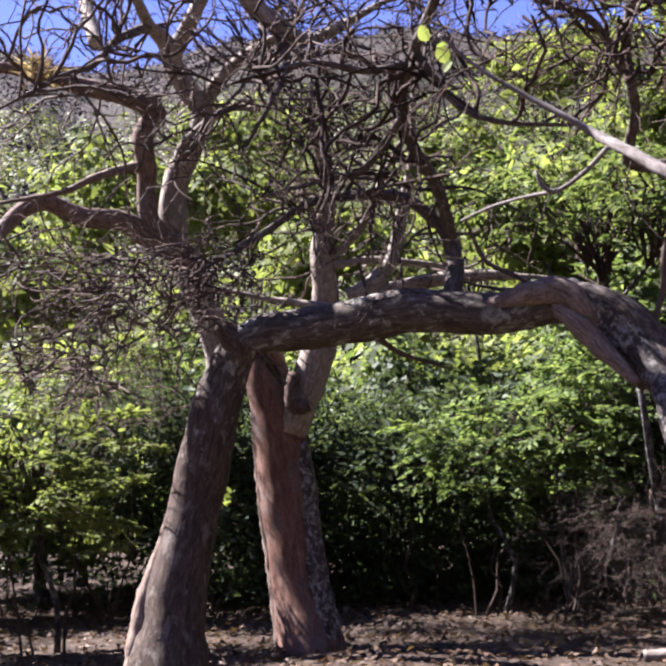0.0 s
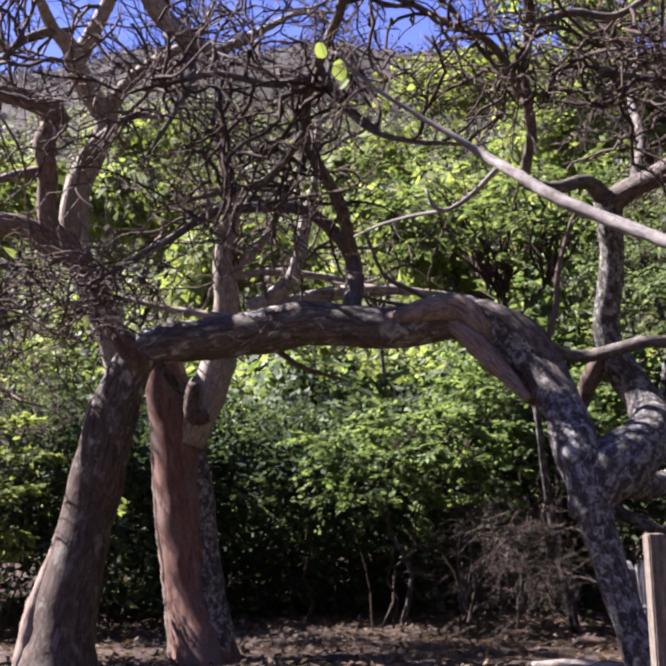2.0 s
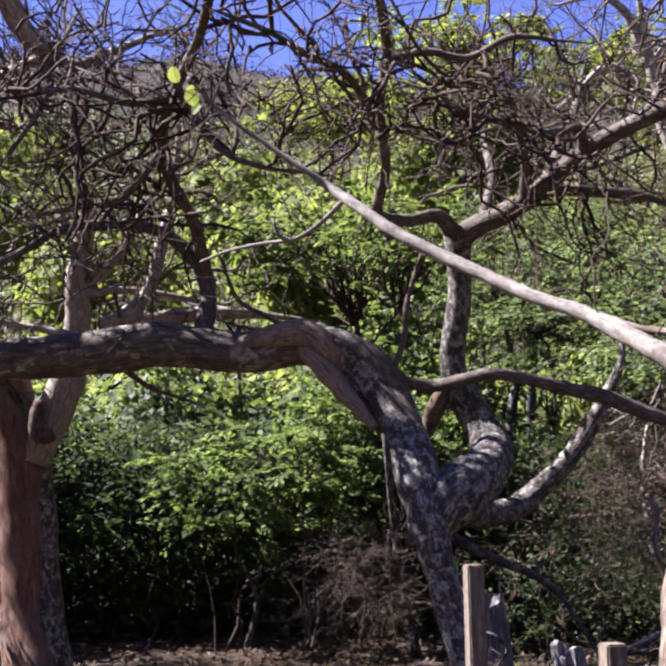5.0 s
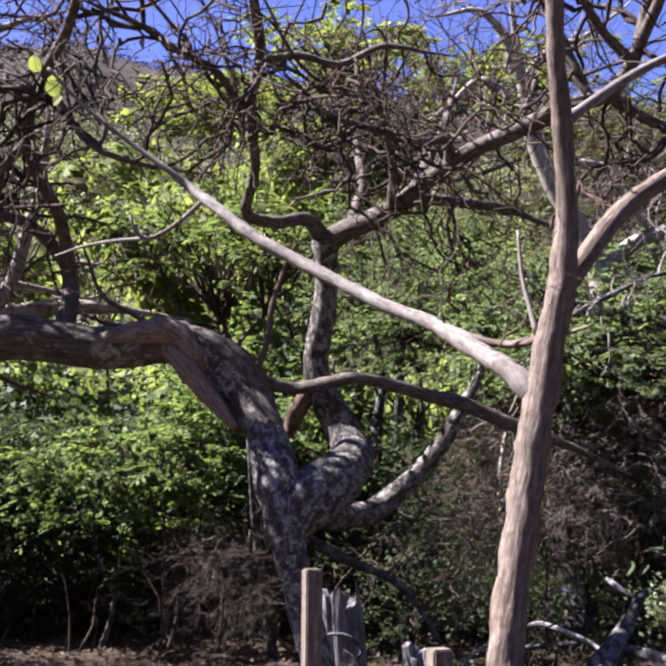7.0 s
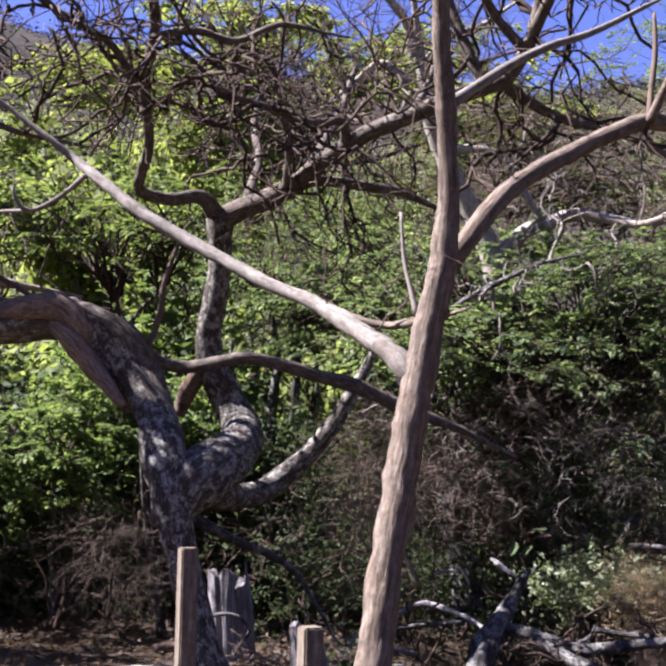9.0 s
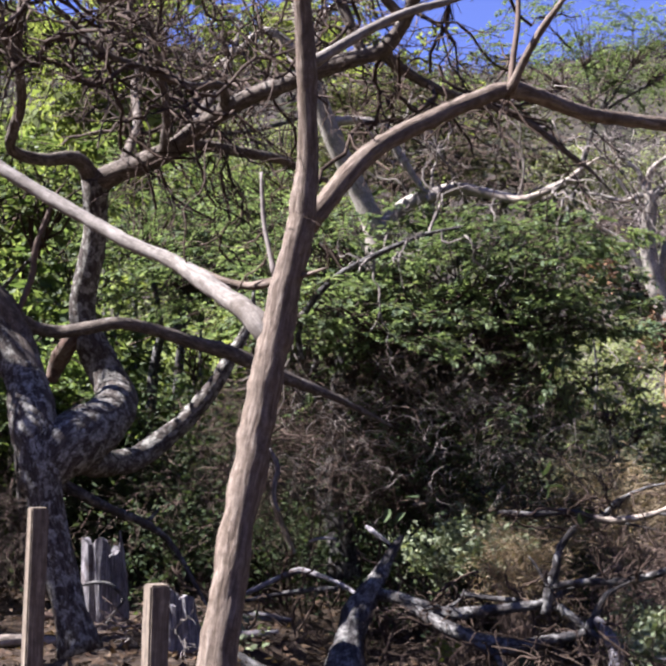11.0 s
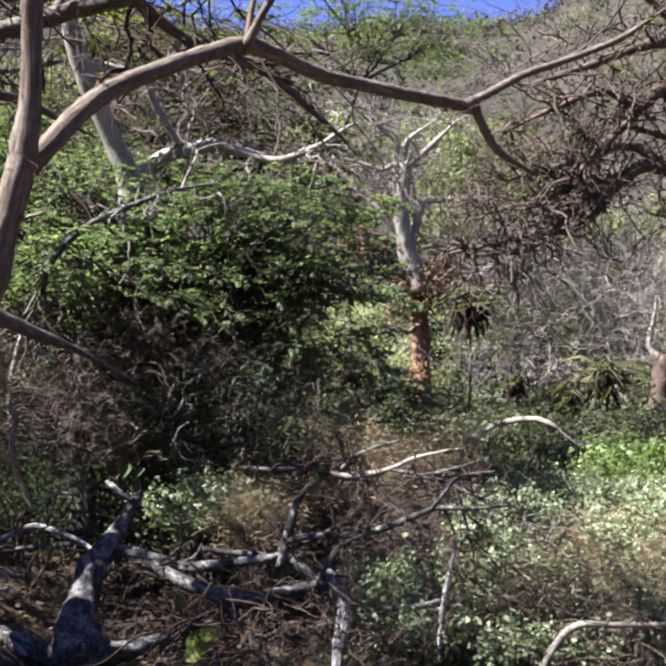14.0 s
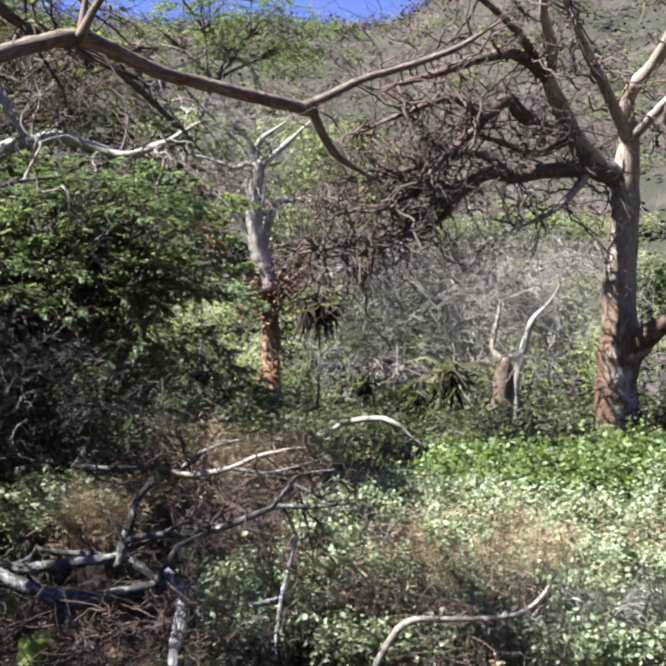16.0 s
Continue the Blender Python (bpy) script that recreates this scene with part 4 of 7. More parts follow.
limb(gnarled_tree, "limb", BARK_WARM, [(-5.65, 9.22, 3.95, 0.105), (-5.74, 8.96, 4.24, 0.096), (-5.70, 8.87, 4.63, 0.096), (-5.61, 8.69, 4.94, 0.103), (-5.48, 8.70, 5.14, 0.111), (-5.59, 8.46, 5.23, 0.090), (-5.80, 8.17, 5.26, 0.081), (-6.02, 7.86, 5.29, 0.068), (-6.27, 7.50, 5.33, 0.052), (-6.61, 7.13, 5.18, 0.027)])
limb(gnarled_tree, "limb", BARK_WARM, [(-5.69, 8.85, 4.70, 0.062), (-5.80, 8.56, 4.60, 0.045), (-5.92, 8.27, 4.46, 0.036), (-6.08, 8.07, 4.32, 0.028), (-6.36, 7.63, 4.17, 0.016)], sides=8)
limb(gnarled_tree, "limb", BARK_GREY, [(-5.56, 9.20, 4.65, 0.085), (-5.37, 9.00, 4.87, 0.054), (-5.10, 8.97, 5.05, 0.041), (-4.82, 8.96, 5.15, 0.037), (-4.45, 8.93, 5.10, 0.028), (-4.15, 8.85, 5.37, 0.020)], sides=8)
limb(gnarled_tree, "limb", BARK_GREY, [(-4.37, 8.25, 6.13, 0.102), (-4.28, 8.45, 5.84, 0.094), (-4.11, 8.62, 5.66, 0.086), (-3.93, 8.76, 5.56, 0.059), (-3.71, 8.73, 5.57, 0.047), (-3.38, 8.71, 5.66, 0.035)])
limb(gnarled_tree, "limb", BARK_LIMB, [(-4.11, 8.62, 5.66, 0.059), (-4.06, 8.58, 5.26, 0.046), (-4.12, 8.44, 4.96, 0.030), (-4.29, 8.36, 4.65, 0.019)], sides=8)
limb(gnarled_tree, "limb", BARK_LIMB, [(-5.41, 8.52, 5.91, 0.050), (-5.48, 8.09, 5.64, 0.040), (-5.49, 7.73, 5.28, 0.031), (-5.58, 7.46, 5.12, 0.023), (-5.96, 7.05, 4.76, 0.011)], sides=8)

# Limbs and leaf clumps added above the view to shade the ground below.
limb(gnarled_tree, "limb", BARK_GREY, [(-6.35, 9.0, 6.1, 0.08), (-7.3, 9.9, 7.5, 0.065), (-8.9, 11.0, 8.6, 0.05), (-10.7, 11.9, 9.2, 0.02)], twigs=False)
limb(gnarled_tree, "limb", BARK_GREY, [(-8.5, 10.7, 8.3, 0.045), (-10.2, 11.2, 8.9, 0.03), (-11.9, 12.1, 9.3, 0.012)], twigs=False)
limb(gnarled_tree, "limb", BARK_GREY, [(-8.7, 10.9, 8.5, 0.04), (-9.3, 11.0, 8.9, 0.03), (-10.0, 11.3, 9.2, 0.012)], twigs=False)
for at in ((-12.2, 12.1, 9.3), (-10.9, 11.9, 9.3), (-10.0, 11.3, 9.2), (-11.3, 11.0, 9.1)):
    c, pts, owner = clump_points(at, (1.1, 0.8, 0.5), 40, 26, 0.16, 0.2)
    leaves("foliage", pts, 0.13 * rng.uniform(0.6, 1.3, len(pts)), LEAF_MOSS, gnarled_tree, "diamond", 0.5, label="unseen leaf clumps added to shade the ground")

# ---- the pale slender tree close by ----
pale_tree = thing("pale_tree", (0.87, 3.6, 0), "slender bare tree with pale smooth bark, close by", "tree")
limb(pale_tree, "trunk", BARK_PALE, [(0.44, 3.53, 0.72, 0.066), (0.46, 3.61, 0.94, 0.061), (0.49, 3.66, 1.16, 0.057), (0.52, 3.70, 1.38, 0.056), (0.57, 3.74, 1.65, 0.057), (0.61, 3.74, 1.91, 0.054), (0.64, 3.75, 2.05, 0.057), (0.67, 3.74, 2.20, 0.050), (0.70, 3.73, 2.34, 0.049), (0.72, 3.72, 2.46, 0.046), (0.73, 3.70, 2.63, 0.036), (0.72, 3.65, 2.89, 0.034), (0.70, 3.59, 3.10, 0.031), (0.69, 3.53, 3.30, 0.030), (0.68, 3.46, 3.49, 0.028), (0.68, 3.31, 3.77, 0.022)], lump=0.17, sides=20, step=0.03, label="pale smooth trunk with long grain")
limb(pale_tree, "limb", BARK_BLEACHED, [(0.65, 3.75, 1.99, 0.036), (0.59, 3.77, 2.05, 0.043), (0.54, 3.82, 2.11, 0.038), (0.47, 3.91, 2.17, 0.036), (0.37, 4.05, 2.26, 0.034), (0.25, 4.19, 2.35, 0.027), (0.08, 4.32, 2.44, 0.027), (-0.09, 4.44, 2.55, 0.027), (-0.28, 4.55, 2.67, 0.028), (-0.48, 4.64, 2.80, 0.027), (-0.64, 4.74, 2.94, 0.025), (-0.80, 4.87, 3.08, 0.022), (-0.91, 4.87, 3.17, 0.015), (-1.12, 4.88, 3.33, 0.012), (-1.32, 4.86, 3.49, 0.009), (-1.48, 4.80, 3.66, 0.007)], lump=0.16, sides=14, step=0.03)
limb(pale_tree, "branch", BARK_BLEACHED, [(-0.75, 4.80, 3.00, 0.013), (-0.84, 4.85, 2.94, 0.011), (-0.94, 4.89, 2.89, 0.011), (-1.01, 4.88, 2.86, 0.011), (-1.06, 4.86, 2.89, 0.010), (-1.08, 4.84, 2.96, 0.007)], sides=8)
limb(pale_tree, "branch", TWIG_ASH, [(-1.01, 4.88, 2.86, 0.009), (-1.16, 4.94, 2.87, 0.008), (-1.34, 5.00, 2.86, 0.007), (-1.50, 5.06, 2.83, 0.005)], sides=6)
limb(pale_tree, "branch", BARK_PALE, [(0.37, 4.05, 2.28, 0.019), (0.46, 4.00, 2.24, 0.015), (0.55, 3.95, 2.22, 0.015), (0.63, 3.84, 2.22, 0.016)], sides=10)
limb(pale_tree, "branch", TWIG_ASH, [(0.63, 3.79, 2.23, 0.012), (0.61, 3.82, 2.33, 0.009), (0.59, 3.85, 2.44, 0.008), (0.58, 3.87, 2.61, 0.006)], sides=8)
limb(pale_tree, "limb", BARK_PALE, [(0.74, 3.79, 2.41, 0.039), (0.79, 3.81, 2.48, 0.037), (0.90, 3.87, 2.63, 0.036), (1.01, 3.92, 2.74, 0.035), (1.18, 4.02, 2.86, 0.034), (1.36, 4.11, 2.97, 0.033), (1.53, 4.17, 3.05, 0.034), (1.67, 4.27, 3.07, 0.032), (1.93, 4.46, 3.07, 0.031), (2.18, 4.59, 3.09, 0.030), (2.52, 4.67, 3.09, 0.031), (2.72, 4.75, 3.10, 0.031), (2.81, 4.76, 3.09, 0.025)], lump=0.16, sides=14, step=0.03, tip=False)
limb(pale_tree, "branch", BARK_PALE, [(2.74, 4.74, 3.11, 0.027), (2.89, 4.81, 3.20, 0.021), (3.11, 4.89, 3.34, 0.020), (3.36, 4.96, 3.46, 0.019), (3.67, 4.97, 3.61, 0.018), (3.89, 5.02, 3.76, 0.012), (4.02, 5.02, 3.86, 0.006)], sides=10)
limb(pale_tree, "branch", BARK_PALE, [(2.79, 4.77, 3.12, 0.025), (2.87, 4.82, 3.02, 0.021), (2.96, 4.86, 2.94, 0.019), (3.07, 4.88, 2.89, 0.015), (3.19, 4.89, 2.85, 0.008)], sides=10)
limb(pale_tree, "branch", BARK_PALE, [(1.54, 4.15, 3.03, 0.022), (1.57, 4.09, 3.12, 0.017), (1.63, 4.02, 3.24, 0.014), (1.70, 3.96, 3.34, 0.010)], sides=10)
limb(pale_tree, "branch", TWIG_BROWN, [(1.54, 4.15, 3.03, 0.014), (1.56, 4.18, 3.17, 0.012), (1.59, 4.21, 3.35, 0.011), (1.60, 4.24, 3.52, 0.007)], sides=8)
limb(pale_tree, "branch", BARK_BLEACHED, [(0.74, 3.67, 2.94, 0.021), (0.84, 3.74, 3.03, 0.018), (0.95, 3.80, 3.12, 0.017), (1.09, 3.85, 3.21, 0.016), (1.30, 3.98, 3.33, 0.013), (1.53, 4.08, 3.48, 0.009)], sides=10)

# ---- the grey tree in the thicket ----
grey_tree = thing("grey_tree", (3.0, 13.5, 0.2), "pale grey tree standing inside a green thicket", "tree")
# Lower trunk is given dark wood to imitate the thicket's shade on it.
limb(grey_tree, "trunk", WOOD_DEAD, [(1.90, 13.35, 0.28, 0.204), (1.86, 13.40, 0.87, 0.183), (1.70, 13.43, 1.37, 0.168), (1.82, 13.61, 2.03, 0.155), (1.94, 13.76, 2.81, 0.152), (2.17, 13.71, 3.77, 0.148), (2.23, 13.65, 4.08, 0.132)], lump=0.12, flare=0.2, twigs=False)
limb(grey_tree, "stem", BARK_GREY, [(1.26, 12.52, 0.64, 0.029), (1.06, 12.56, 1.09, 0.038), (1.00, 12.57, 1.46, 0.033), (0.97, 12.67, 1.93, 0.029), (1.02, 12.75, 2.31, 0.024), (1.07, 12.83, 2.56, 0.017)], sides=8, twigs=False)
limb(grey_tree, "trunk", BARK_ASH, [(2.17, 13.72, 3.72, 0.132), (2.30, 13.59, 4.34, 0.159), (2.06, 13.49, 4.94, 0.127), (1.72, 13.35, 5.56, 0.122), (1.48, 13.19, 6.12, 0.106), (1.39, 13.05, 6.53, 0.079), (1.30, 12.86, 7.02, 0.053), (1.21, 12.60, 7.61, 0.026)], lump=0.1)
limb(grey_tree, "limb", BARK_ASH, [(2.27, 13.59, 4.39, 0.127), (2.63, 13.45, 4.80, 0.095), (3.12, 13.12, 4.93, 0.078), (3.51, 12.95, 4.86, 0.062), (3.94, 12.77, 4.75, 0.056), (4.20, 12.56, 4.85, 0.046), (4.52, 12.42, 5.00, 0.038), (4.38, 12.32, 5.13, 0.025)])
limb(grey_tree, "limb", BARK_ASH, [(1.63, 13.30, 5.75, 0.069), (1.98, 13.25, 5.79, 0.053), (2.34, 13.24, 5.71, 0.042), (2.52, 13.30, 5.40, 0.053), (2.78, 13.27, 4.99, 0.031)], sides=8)
limb(grey_tree, "limb", BARK_ASH, [(1.28, 12.96, 6.84, 0.079), (1.13, 12.80, 7.25, 0.058), (0.83, 12.69, 7.51, 0.040), (0.45, 12.72, 7.49, 0.021)], sides=8)
limb(grey_tree, "limb", BARK_ASH, [(1.23, 13.07, 6.56, 0.069), (0.85, 13.01, 6.77, 0.048), (0.49, 13.12, 6.52, 0.034), (0.13, 13.21, 6.27, 0.021)], sides=8)
limb(grey_tree, "limb", BARK_ASH, [(1.36, 13.01, 6.69, 0.058), (1.65, 12.84, 7.04, 0.042), (2.04, 12.75, 7.15, 0.032), (2.37, 12.62, 7.34, 0.021)], sides=8)
limb(grey_tree, "limb", WOOD_DEAD, [(1.26, 11.90, 2.72, 0.032), (1.23, 11.87, 3.03, 0.036), (1.37, 11.82, 3.34, 0.039), (1.65, 11.75, 3.62, 0.036), (2.03, 11.67, 3.83, 0.029), (2.47, 11.57, 4.02, 0.023), (2.82, 11.49, 4.10, 0.014)], sides=8)
limb(grey_tree, "limb", BARK_GREY, [(2.85, 13.13, 4.80, 0.057), (3.16, 12.84, 4.89, 0.056), (3.53, 12.68, 4.77, 0.051), (3.84, 12.51, 4.69, 0.045), (4.17, 12.28, 4.79, 0.035), (4.43, 12.16, 4.97, 0.025)], sides=8)

# ---- far trees on the rise ----
shaggy_tree = thing("shaggy_tree", (10.6, 25.6, 1.6), "grey forked tree with dead vines and orange bark", "tree")
limb(shaggy_tree, "trunk", BARK_ORANGE, [(11.40, 25.80, 1.32, 0.264), (11.27, 25.84, 2.16, 0.222), (11.14, 25.87, 2.99, 0.201), (11.10, 25.86, 3.31, 0.159)], lump=0.2)
limb(shaggy_tree, "trunk", BARK_ORANGE, [(11.17, 25.87, 2.78, 0.180), (11.10, 25.86, 3.41, 0.211), (11.06, 25.82, 4.05, 0.222), (10.94, 25.77, 4.88, 0.201), (10.75, 25.76, 5.50, 0.190)], lump=0.25, label="orange trunk with shreds of bark")
limb(shaggy_tree, "trunk", BARK_ASH, [(10.70, 25.10, 4.95, 0.227), (10.57, 25.08, 5.44, 0.247), (10.39, 25.09, 5.86, 0.237), (10.26, 25.05, 6.34, 0.206), (10.16, 24.98, 6.88, 0.185), (10.16, 24.87, 7.39, 0.165), (10.17, 24.77, 7.80, 0.144), (10.10, 24.74, 8.01, 0.124)], lump=0.12, sides=14)
limb(shaggy_tree, "limb", BARK_ASH, [(10.13, 24.76, 7.88, 0.113), (9.98, 24.74, 8.19, 0.082), (9.88, 24.70, 8.46, 0.062), (9.63, 24.73, 8.68, 0.041)], sides=8)
limb(shaggy_tree, "limb", BARK_ASH, [(10.08, 24.75, 7.97, 0.093), (10.11, 24.64, 8.37, 0.082), (10.22, 24.54, 8.58, 0.062), (10.45, 24.39, 8.77, 0.031)], sides=8)
limb(shaggy_tree, "limb", BARK_ASH, [(10.17, 24.77, 7.80, 0.103), (10.33, 24.65, 8.02, 0.093), (10.56, 24.49, 8.26, 0.082), (10.76, 24.35, 8.48, 0.072), (10.94, 24.21, 8.69, 0.041)], sides=8)
limb(shaggy_tree, "limb", BARK_ASH, [(10.09, 24.77, 7.90, 0.082), (9.91, 24.83, 7.94, 0.072), (9.60, 24.97, 7.82, 0.062), (9.15, 25.10, 7.97, 0.041), (8.72, 25.22, 8.06, 0.031)], sides=8)
limb(shaggy_tree, "limb", BARK_ASH, [(10.16, 24.85, 7.46, 0.082), (9.96, 24.87, 7.73, 0.072), (9.72, 24.90, 7.96, 0.052), (9.45, 24.90, 8.31, 0.031)], sides=8)
limb(shaggy_tree, "limb", BARK_GREY, [(10.43, 25.07, 5.86, 0.124), (10.52, 24.91, 6.52, 0.113), (10.62, 24.78, 6.95, 0.093), (10.77, 24.69, 7.09, 0.072), (11.12, 24.53, 7.13, 0.072), (11.66, 24.28, 7.17, 0.052)], sides=8)
limb(shaggy_tree, "limb", BARK_ASH, [(10.34, 25.11, 5.82, 0.113), (10.10, 25.13, 6.22, 0.093), (9.90, 25.15, 6.54, 0.082), (9.61, 25.18, 6.92, 0.072), (9.34, 25.23, 7.13, 0.041)], sides=8)
limb(shaggy_tree, "vine_stub", BARK_ASH, [(11.42, 25.06, 4.64, 0.083), (11.60, 24.96, 4.80, 0.093), (11.73, 24.89, 4.96, 0.052)], sides=8, twigs=False)
limb(shaggy_tree, "vine_stub", BARK_ASH, [(11.95, 24.75, 5.23, 0.083), (12.21, 24.59, 5.49, 0.104), (12.43, 24.46, 5.65, 0.062)], sides=8, twigs=False)

spreading_tree = thing("spreading_tree", (14.8, 19.9, 1.3), "large leafless spreading tree with smooth orange-brown trunk", "tree")
limb(spreading_tree, "trunk", BARK_TWO, [(15.86, 18.52, 1.22, 0.455), (15.86, 18.51, 2.09, 0.425), (15.85, 18.47, 2.96, 0.42), (15.84, 18.42, 3.35, 0.445), (15.84, 18.39, 3.75, 0.40), (15.78, 18.37, 4.36, 0.352), (15.76, 18.34, 4.75, 0.36), (15.74, 18.26, 5.25, 0.335), (15.72, 18.16, 5.9, 0.30), (15.66, 18.07, 6.34, 0.288), (15.59, 17.94, 7.02, 0.281), (15.52, 17.78, 7.68, 0.208), (15.25, 17.52, 8.28, 0.153), (15.17, 17.18, 8.61, 0.143), (15.24, 16.71, 8.92, 0.132), (15.11, 16.09, 9.30, 0.122), (14.83, 15.33, 9.88, 0.093)], lump=0.13, sides=20, flare=0.05, label="smooth trunk, brown below and peeled pale above")
limb(spreading_tree, "limb", BARK_TWO, [(15.94, 18.38, 3.23, 0.299), (16.02, 18.02, 3.56, 0.270), (16.03, 17.59, 3.80, 0.222), (16.04, 16.87, 4.08, 0.174), (16.12, 16.04, 4.50, 0.127)])
limb(spreading_tree, "limb", BARK_GREY, [(15.51, 18.02, 6.94, 0.245), (14.82, 17.97, 7.19, 0.214), (14.17, 17.82, 7.59, 0.193), (13.63, 17.55, 8.04, 0.181), (13.15, 17.25, 8.39, 0.144), (12.86, 16.75, 8.85, 0.116), (12.33, 16.29, 9.25, 0.089), (11.97, 15.68, 9.67, 0.071)])
limb(spreading_tree, "limb", BARK_RED, [(14.12, 17.83, 7.67, 0.175), (13.52, 17.77, 7.66, 0.155), (12.85, 17.68, 7.79, 0.144), (12.36, 17.45, 7.95, 0.133), (11.90, 17.39, 7.58, 0.114), (11.37, 17.41, 7.02, 0.088), (10.78, 17.46, 6.40, 0.063)])
limb(spreading_tree, "limb", BARK_RED, [(15.55, 18.01, 6.85, 0.199), (14.66, 17.90, 6.98, 0.177), (13.65, 17.93, 6.84, 0.155), (12.90, 18.00, 6.65, 0.144), (12.27, 17.94, 6.62, 0.133), (11.70, 17.92, 6.24, 0.130), (11.06, 17.92, 5.80, 0.112), (10.43, 17.91, 5.37, 0.086), (9.88, 17.84, 4.88, 0.054), (9.10, 17.80, 4.72, 0.030)])
limb(spreading_tree, "limb", BARK_RED, [(13.15, 17.25, 8.39, 0.118), (12.26, 16.98, 8.66, 0.107), (11.38, 16.91, 8.41, 0.088), (10.55, 16.83, 8.01, 0.070), (9.59, 16.79, 7.61, 0.045)], sides=8)
limb(spreading_tree, "limb", BARK_RED, [(12.91, 18.01, 6.61, 0.101), (11.91, 17.83, 6.95, 0.082), (10.83, 17.86, 6.57, 0.064), (9.76, 17.84, 6.19, 0.047)], sides=8)
limb(spreading_tree, "limb", BARK_RED, [(11.76, 17.87, 6.28, 0.090), (10.94, 17.85, 5.38, 0.063), (9.93, 17.77, 5.11, 0.046), (8.69, 17.98, 4.78, 0.030)], sides=8)
limb(spreading_tree, "limb", BARK_GREY, [(15.50, 17.79, 7.68, 0.136), (14.52, 17.09, 8.15, 0.113), (13.37, 16.40, 8.76, 0.091), (12.40, 15.63, 9.12, 0.071)], sides=8)

limb(spreading_tree, "limb", BARK_RED, [(13.15, 17.25, 8.39, 0.110), (12.37, 17.02, 9.01, 0.083), (11.52, 16.87, 9.45, 0.061), (10.55, 16.62, 9.65, 0.036)], sides=8)
limb(spreading_tree, "limb", BARK_RED, [(11.90, 17.39, 7.58, 0.090), (10.95, 17.20, 7.67, 0.071), (10.04, 17.13, 7.28, 0.050), (9.19, 17.25, 6.83, 0.030)], sides=8)
limb(spreading_tree, "limb", BARK_RED, [(14.17, 17.82, 7.59, 0.105), (13.35, 17.80, 7.13, 0.085), (12.39, 17.69, 7.19, 0.066), (11.36, 17.57, 7.30, 0.040)], sides=8)
limb(spreading_tree, "limb", BARK_GREY, [(15.52, 17.78, 7.68, 0.127), (15.56, 17.07, 8.04, 0.107), (15.45, 16.24, 8.28, 0.078), (15.55, 15.23, 8.38, 0.051)], sides=8)
limb(spreading_tree, "limb", BARK_RED, [(11.70, 17.92, 6.24, 0.082), (10.92, 17.69, 6.14, 0.063), (10.06, 17.55, 5.78, 0.046), (9.16, 17.62, 5.46, 0.026)], sides=8)
limb(spreading_tree, "limb", BARK_GREY, [(14.82, 17.97, 7.19, 0.107), (14.27, 17.80, 6.57, 0.087), (13.59, 17.70, 5.97, 0.063), (12.93, 17.74, 5.65, 0.037)], sides=8)

leaning_tree = thing("leaning_tree", (10.8, 21.8, 1.4), "small dark tree with a broken trunk and pale side stems", "tree")
limb(leaning_tree, "trunk", BARK_RED, [(15.12, 21.55, 1.06, 0.245), (15.07, 21.58, 2.07, 0.226), (15.07, 21.55, 2.84, 0.216), (15.09, 21.51, 3.23, 0.186), (15.10, 21.49, 3.44, 0.108)], lump=0.2)
limb(leaning_tree, "stem", BARK_ASH, [(15.34, 21.40, 1.07, 0.137), (15.33, 21.41, 1.98, 0.108), (15.32, 21.38, 2.85, 0.098), (15.42, 21.25, 3.62, 0.088), (15.53, 21.12, 4.20, 0.069), (15.73, 20.92, 4.54, 0.039)], sides=8)
limb(leaning_tree, "stem", BARK_GREY, [(14.97, 21.65, 1.15, 0.128), (14.68, 21.84, 1.67, 0.098), (14.46, 21.97, 2.24, 0.069), (14.32, 22.03, 2.82, 0.039)], sides=8)
limb(leaning_tree, "stem", BARK_GREY, [(15.11, 21.50, 3.23, 0.098), (14.85, 21.64, 3.61, 0.069), (14.89, 21.55, 4.19, 0.049)], sides=8)

fallen_bough = thing("fallen_bough", (8.47, 15.49, 1.45), "pale fallen bough arching over the scrub", "bough")
limb(fallen_bough, "bough", BARK_GREY, [(8.56, 17.22, 1.42, 0.029), (8.70, 17.16, 1.58, 0.043), (8.89, 17.07, 1.72, 0.043), (9.13, 16.84, 1.81, 0.050), (9.40, 16.59, 1.83, 0.050), (9.57, 16.38, 1.75, 0.042), (9.67, 16.33, 1.66, 0.028)], sides=8)

# ---- the dead fallen tree in the scrub ----
dead_tree = thing("dead_tree", (1.9, 9.6, 0), "dead fallen tree with a dark tangle of branches", "dead tree")
limb(dead_tree, "trunk", WOOD_DEAD, [(1.50, 9.04, -0.32, 0.204), (1.50, 9.27, -0.17, 0.186), (1.52, 9.61, 0.01, 0.148), (1.60, 9.84, 0.22, 0.136), (1.69, 9.95, 0.41, 0.122), (1.76, 9.95, 0.53, 0.091), (1.86, 10.06, 0.64, 0.065), (1.97, 10.16, 0.81, 0.051), (2.09, 10.25, 0.97, 0.031)], lump=0.35, sides=18, label="dark leaning base of the dead tree")
limb(dead_tree, "root", WOOD_DEAD, [(0.34, 10.07, 0.12, 0.046), (0.52, 9.86, 0.02, 0.057), (0.75, 9.64, -0.09, 0.067), (1.00, 9.41, -0.16, 0.080), (1.25, 9.28, -0.24, 0.093), (1.56, 9.15, -0.26, 0.099), (1.86, 9.12, -0.21, 0.078), (2.11, 9.19, -0.15, 0.047)], lump=0.55, sides=14)
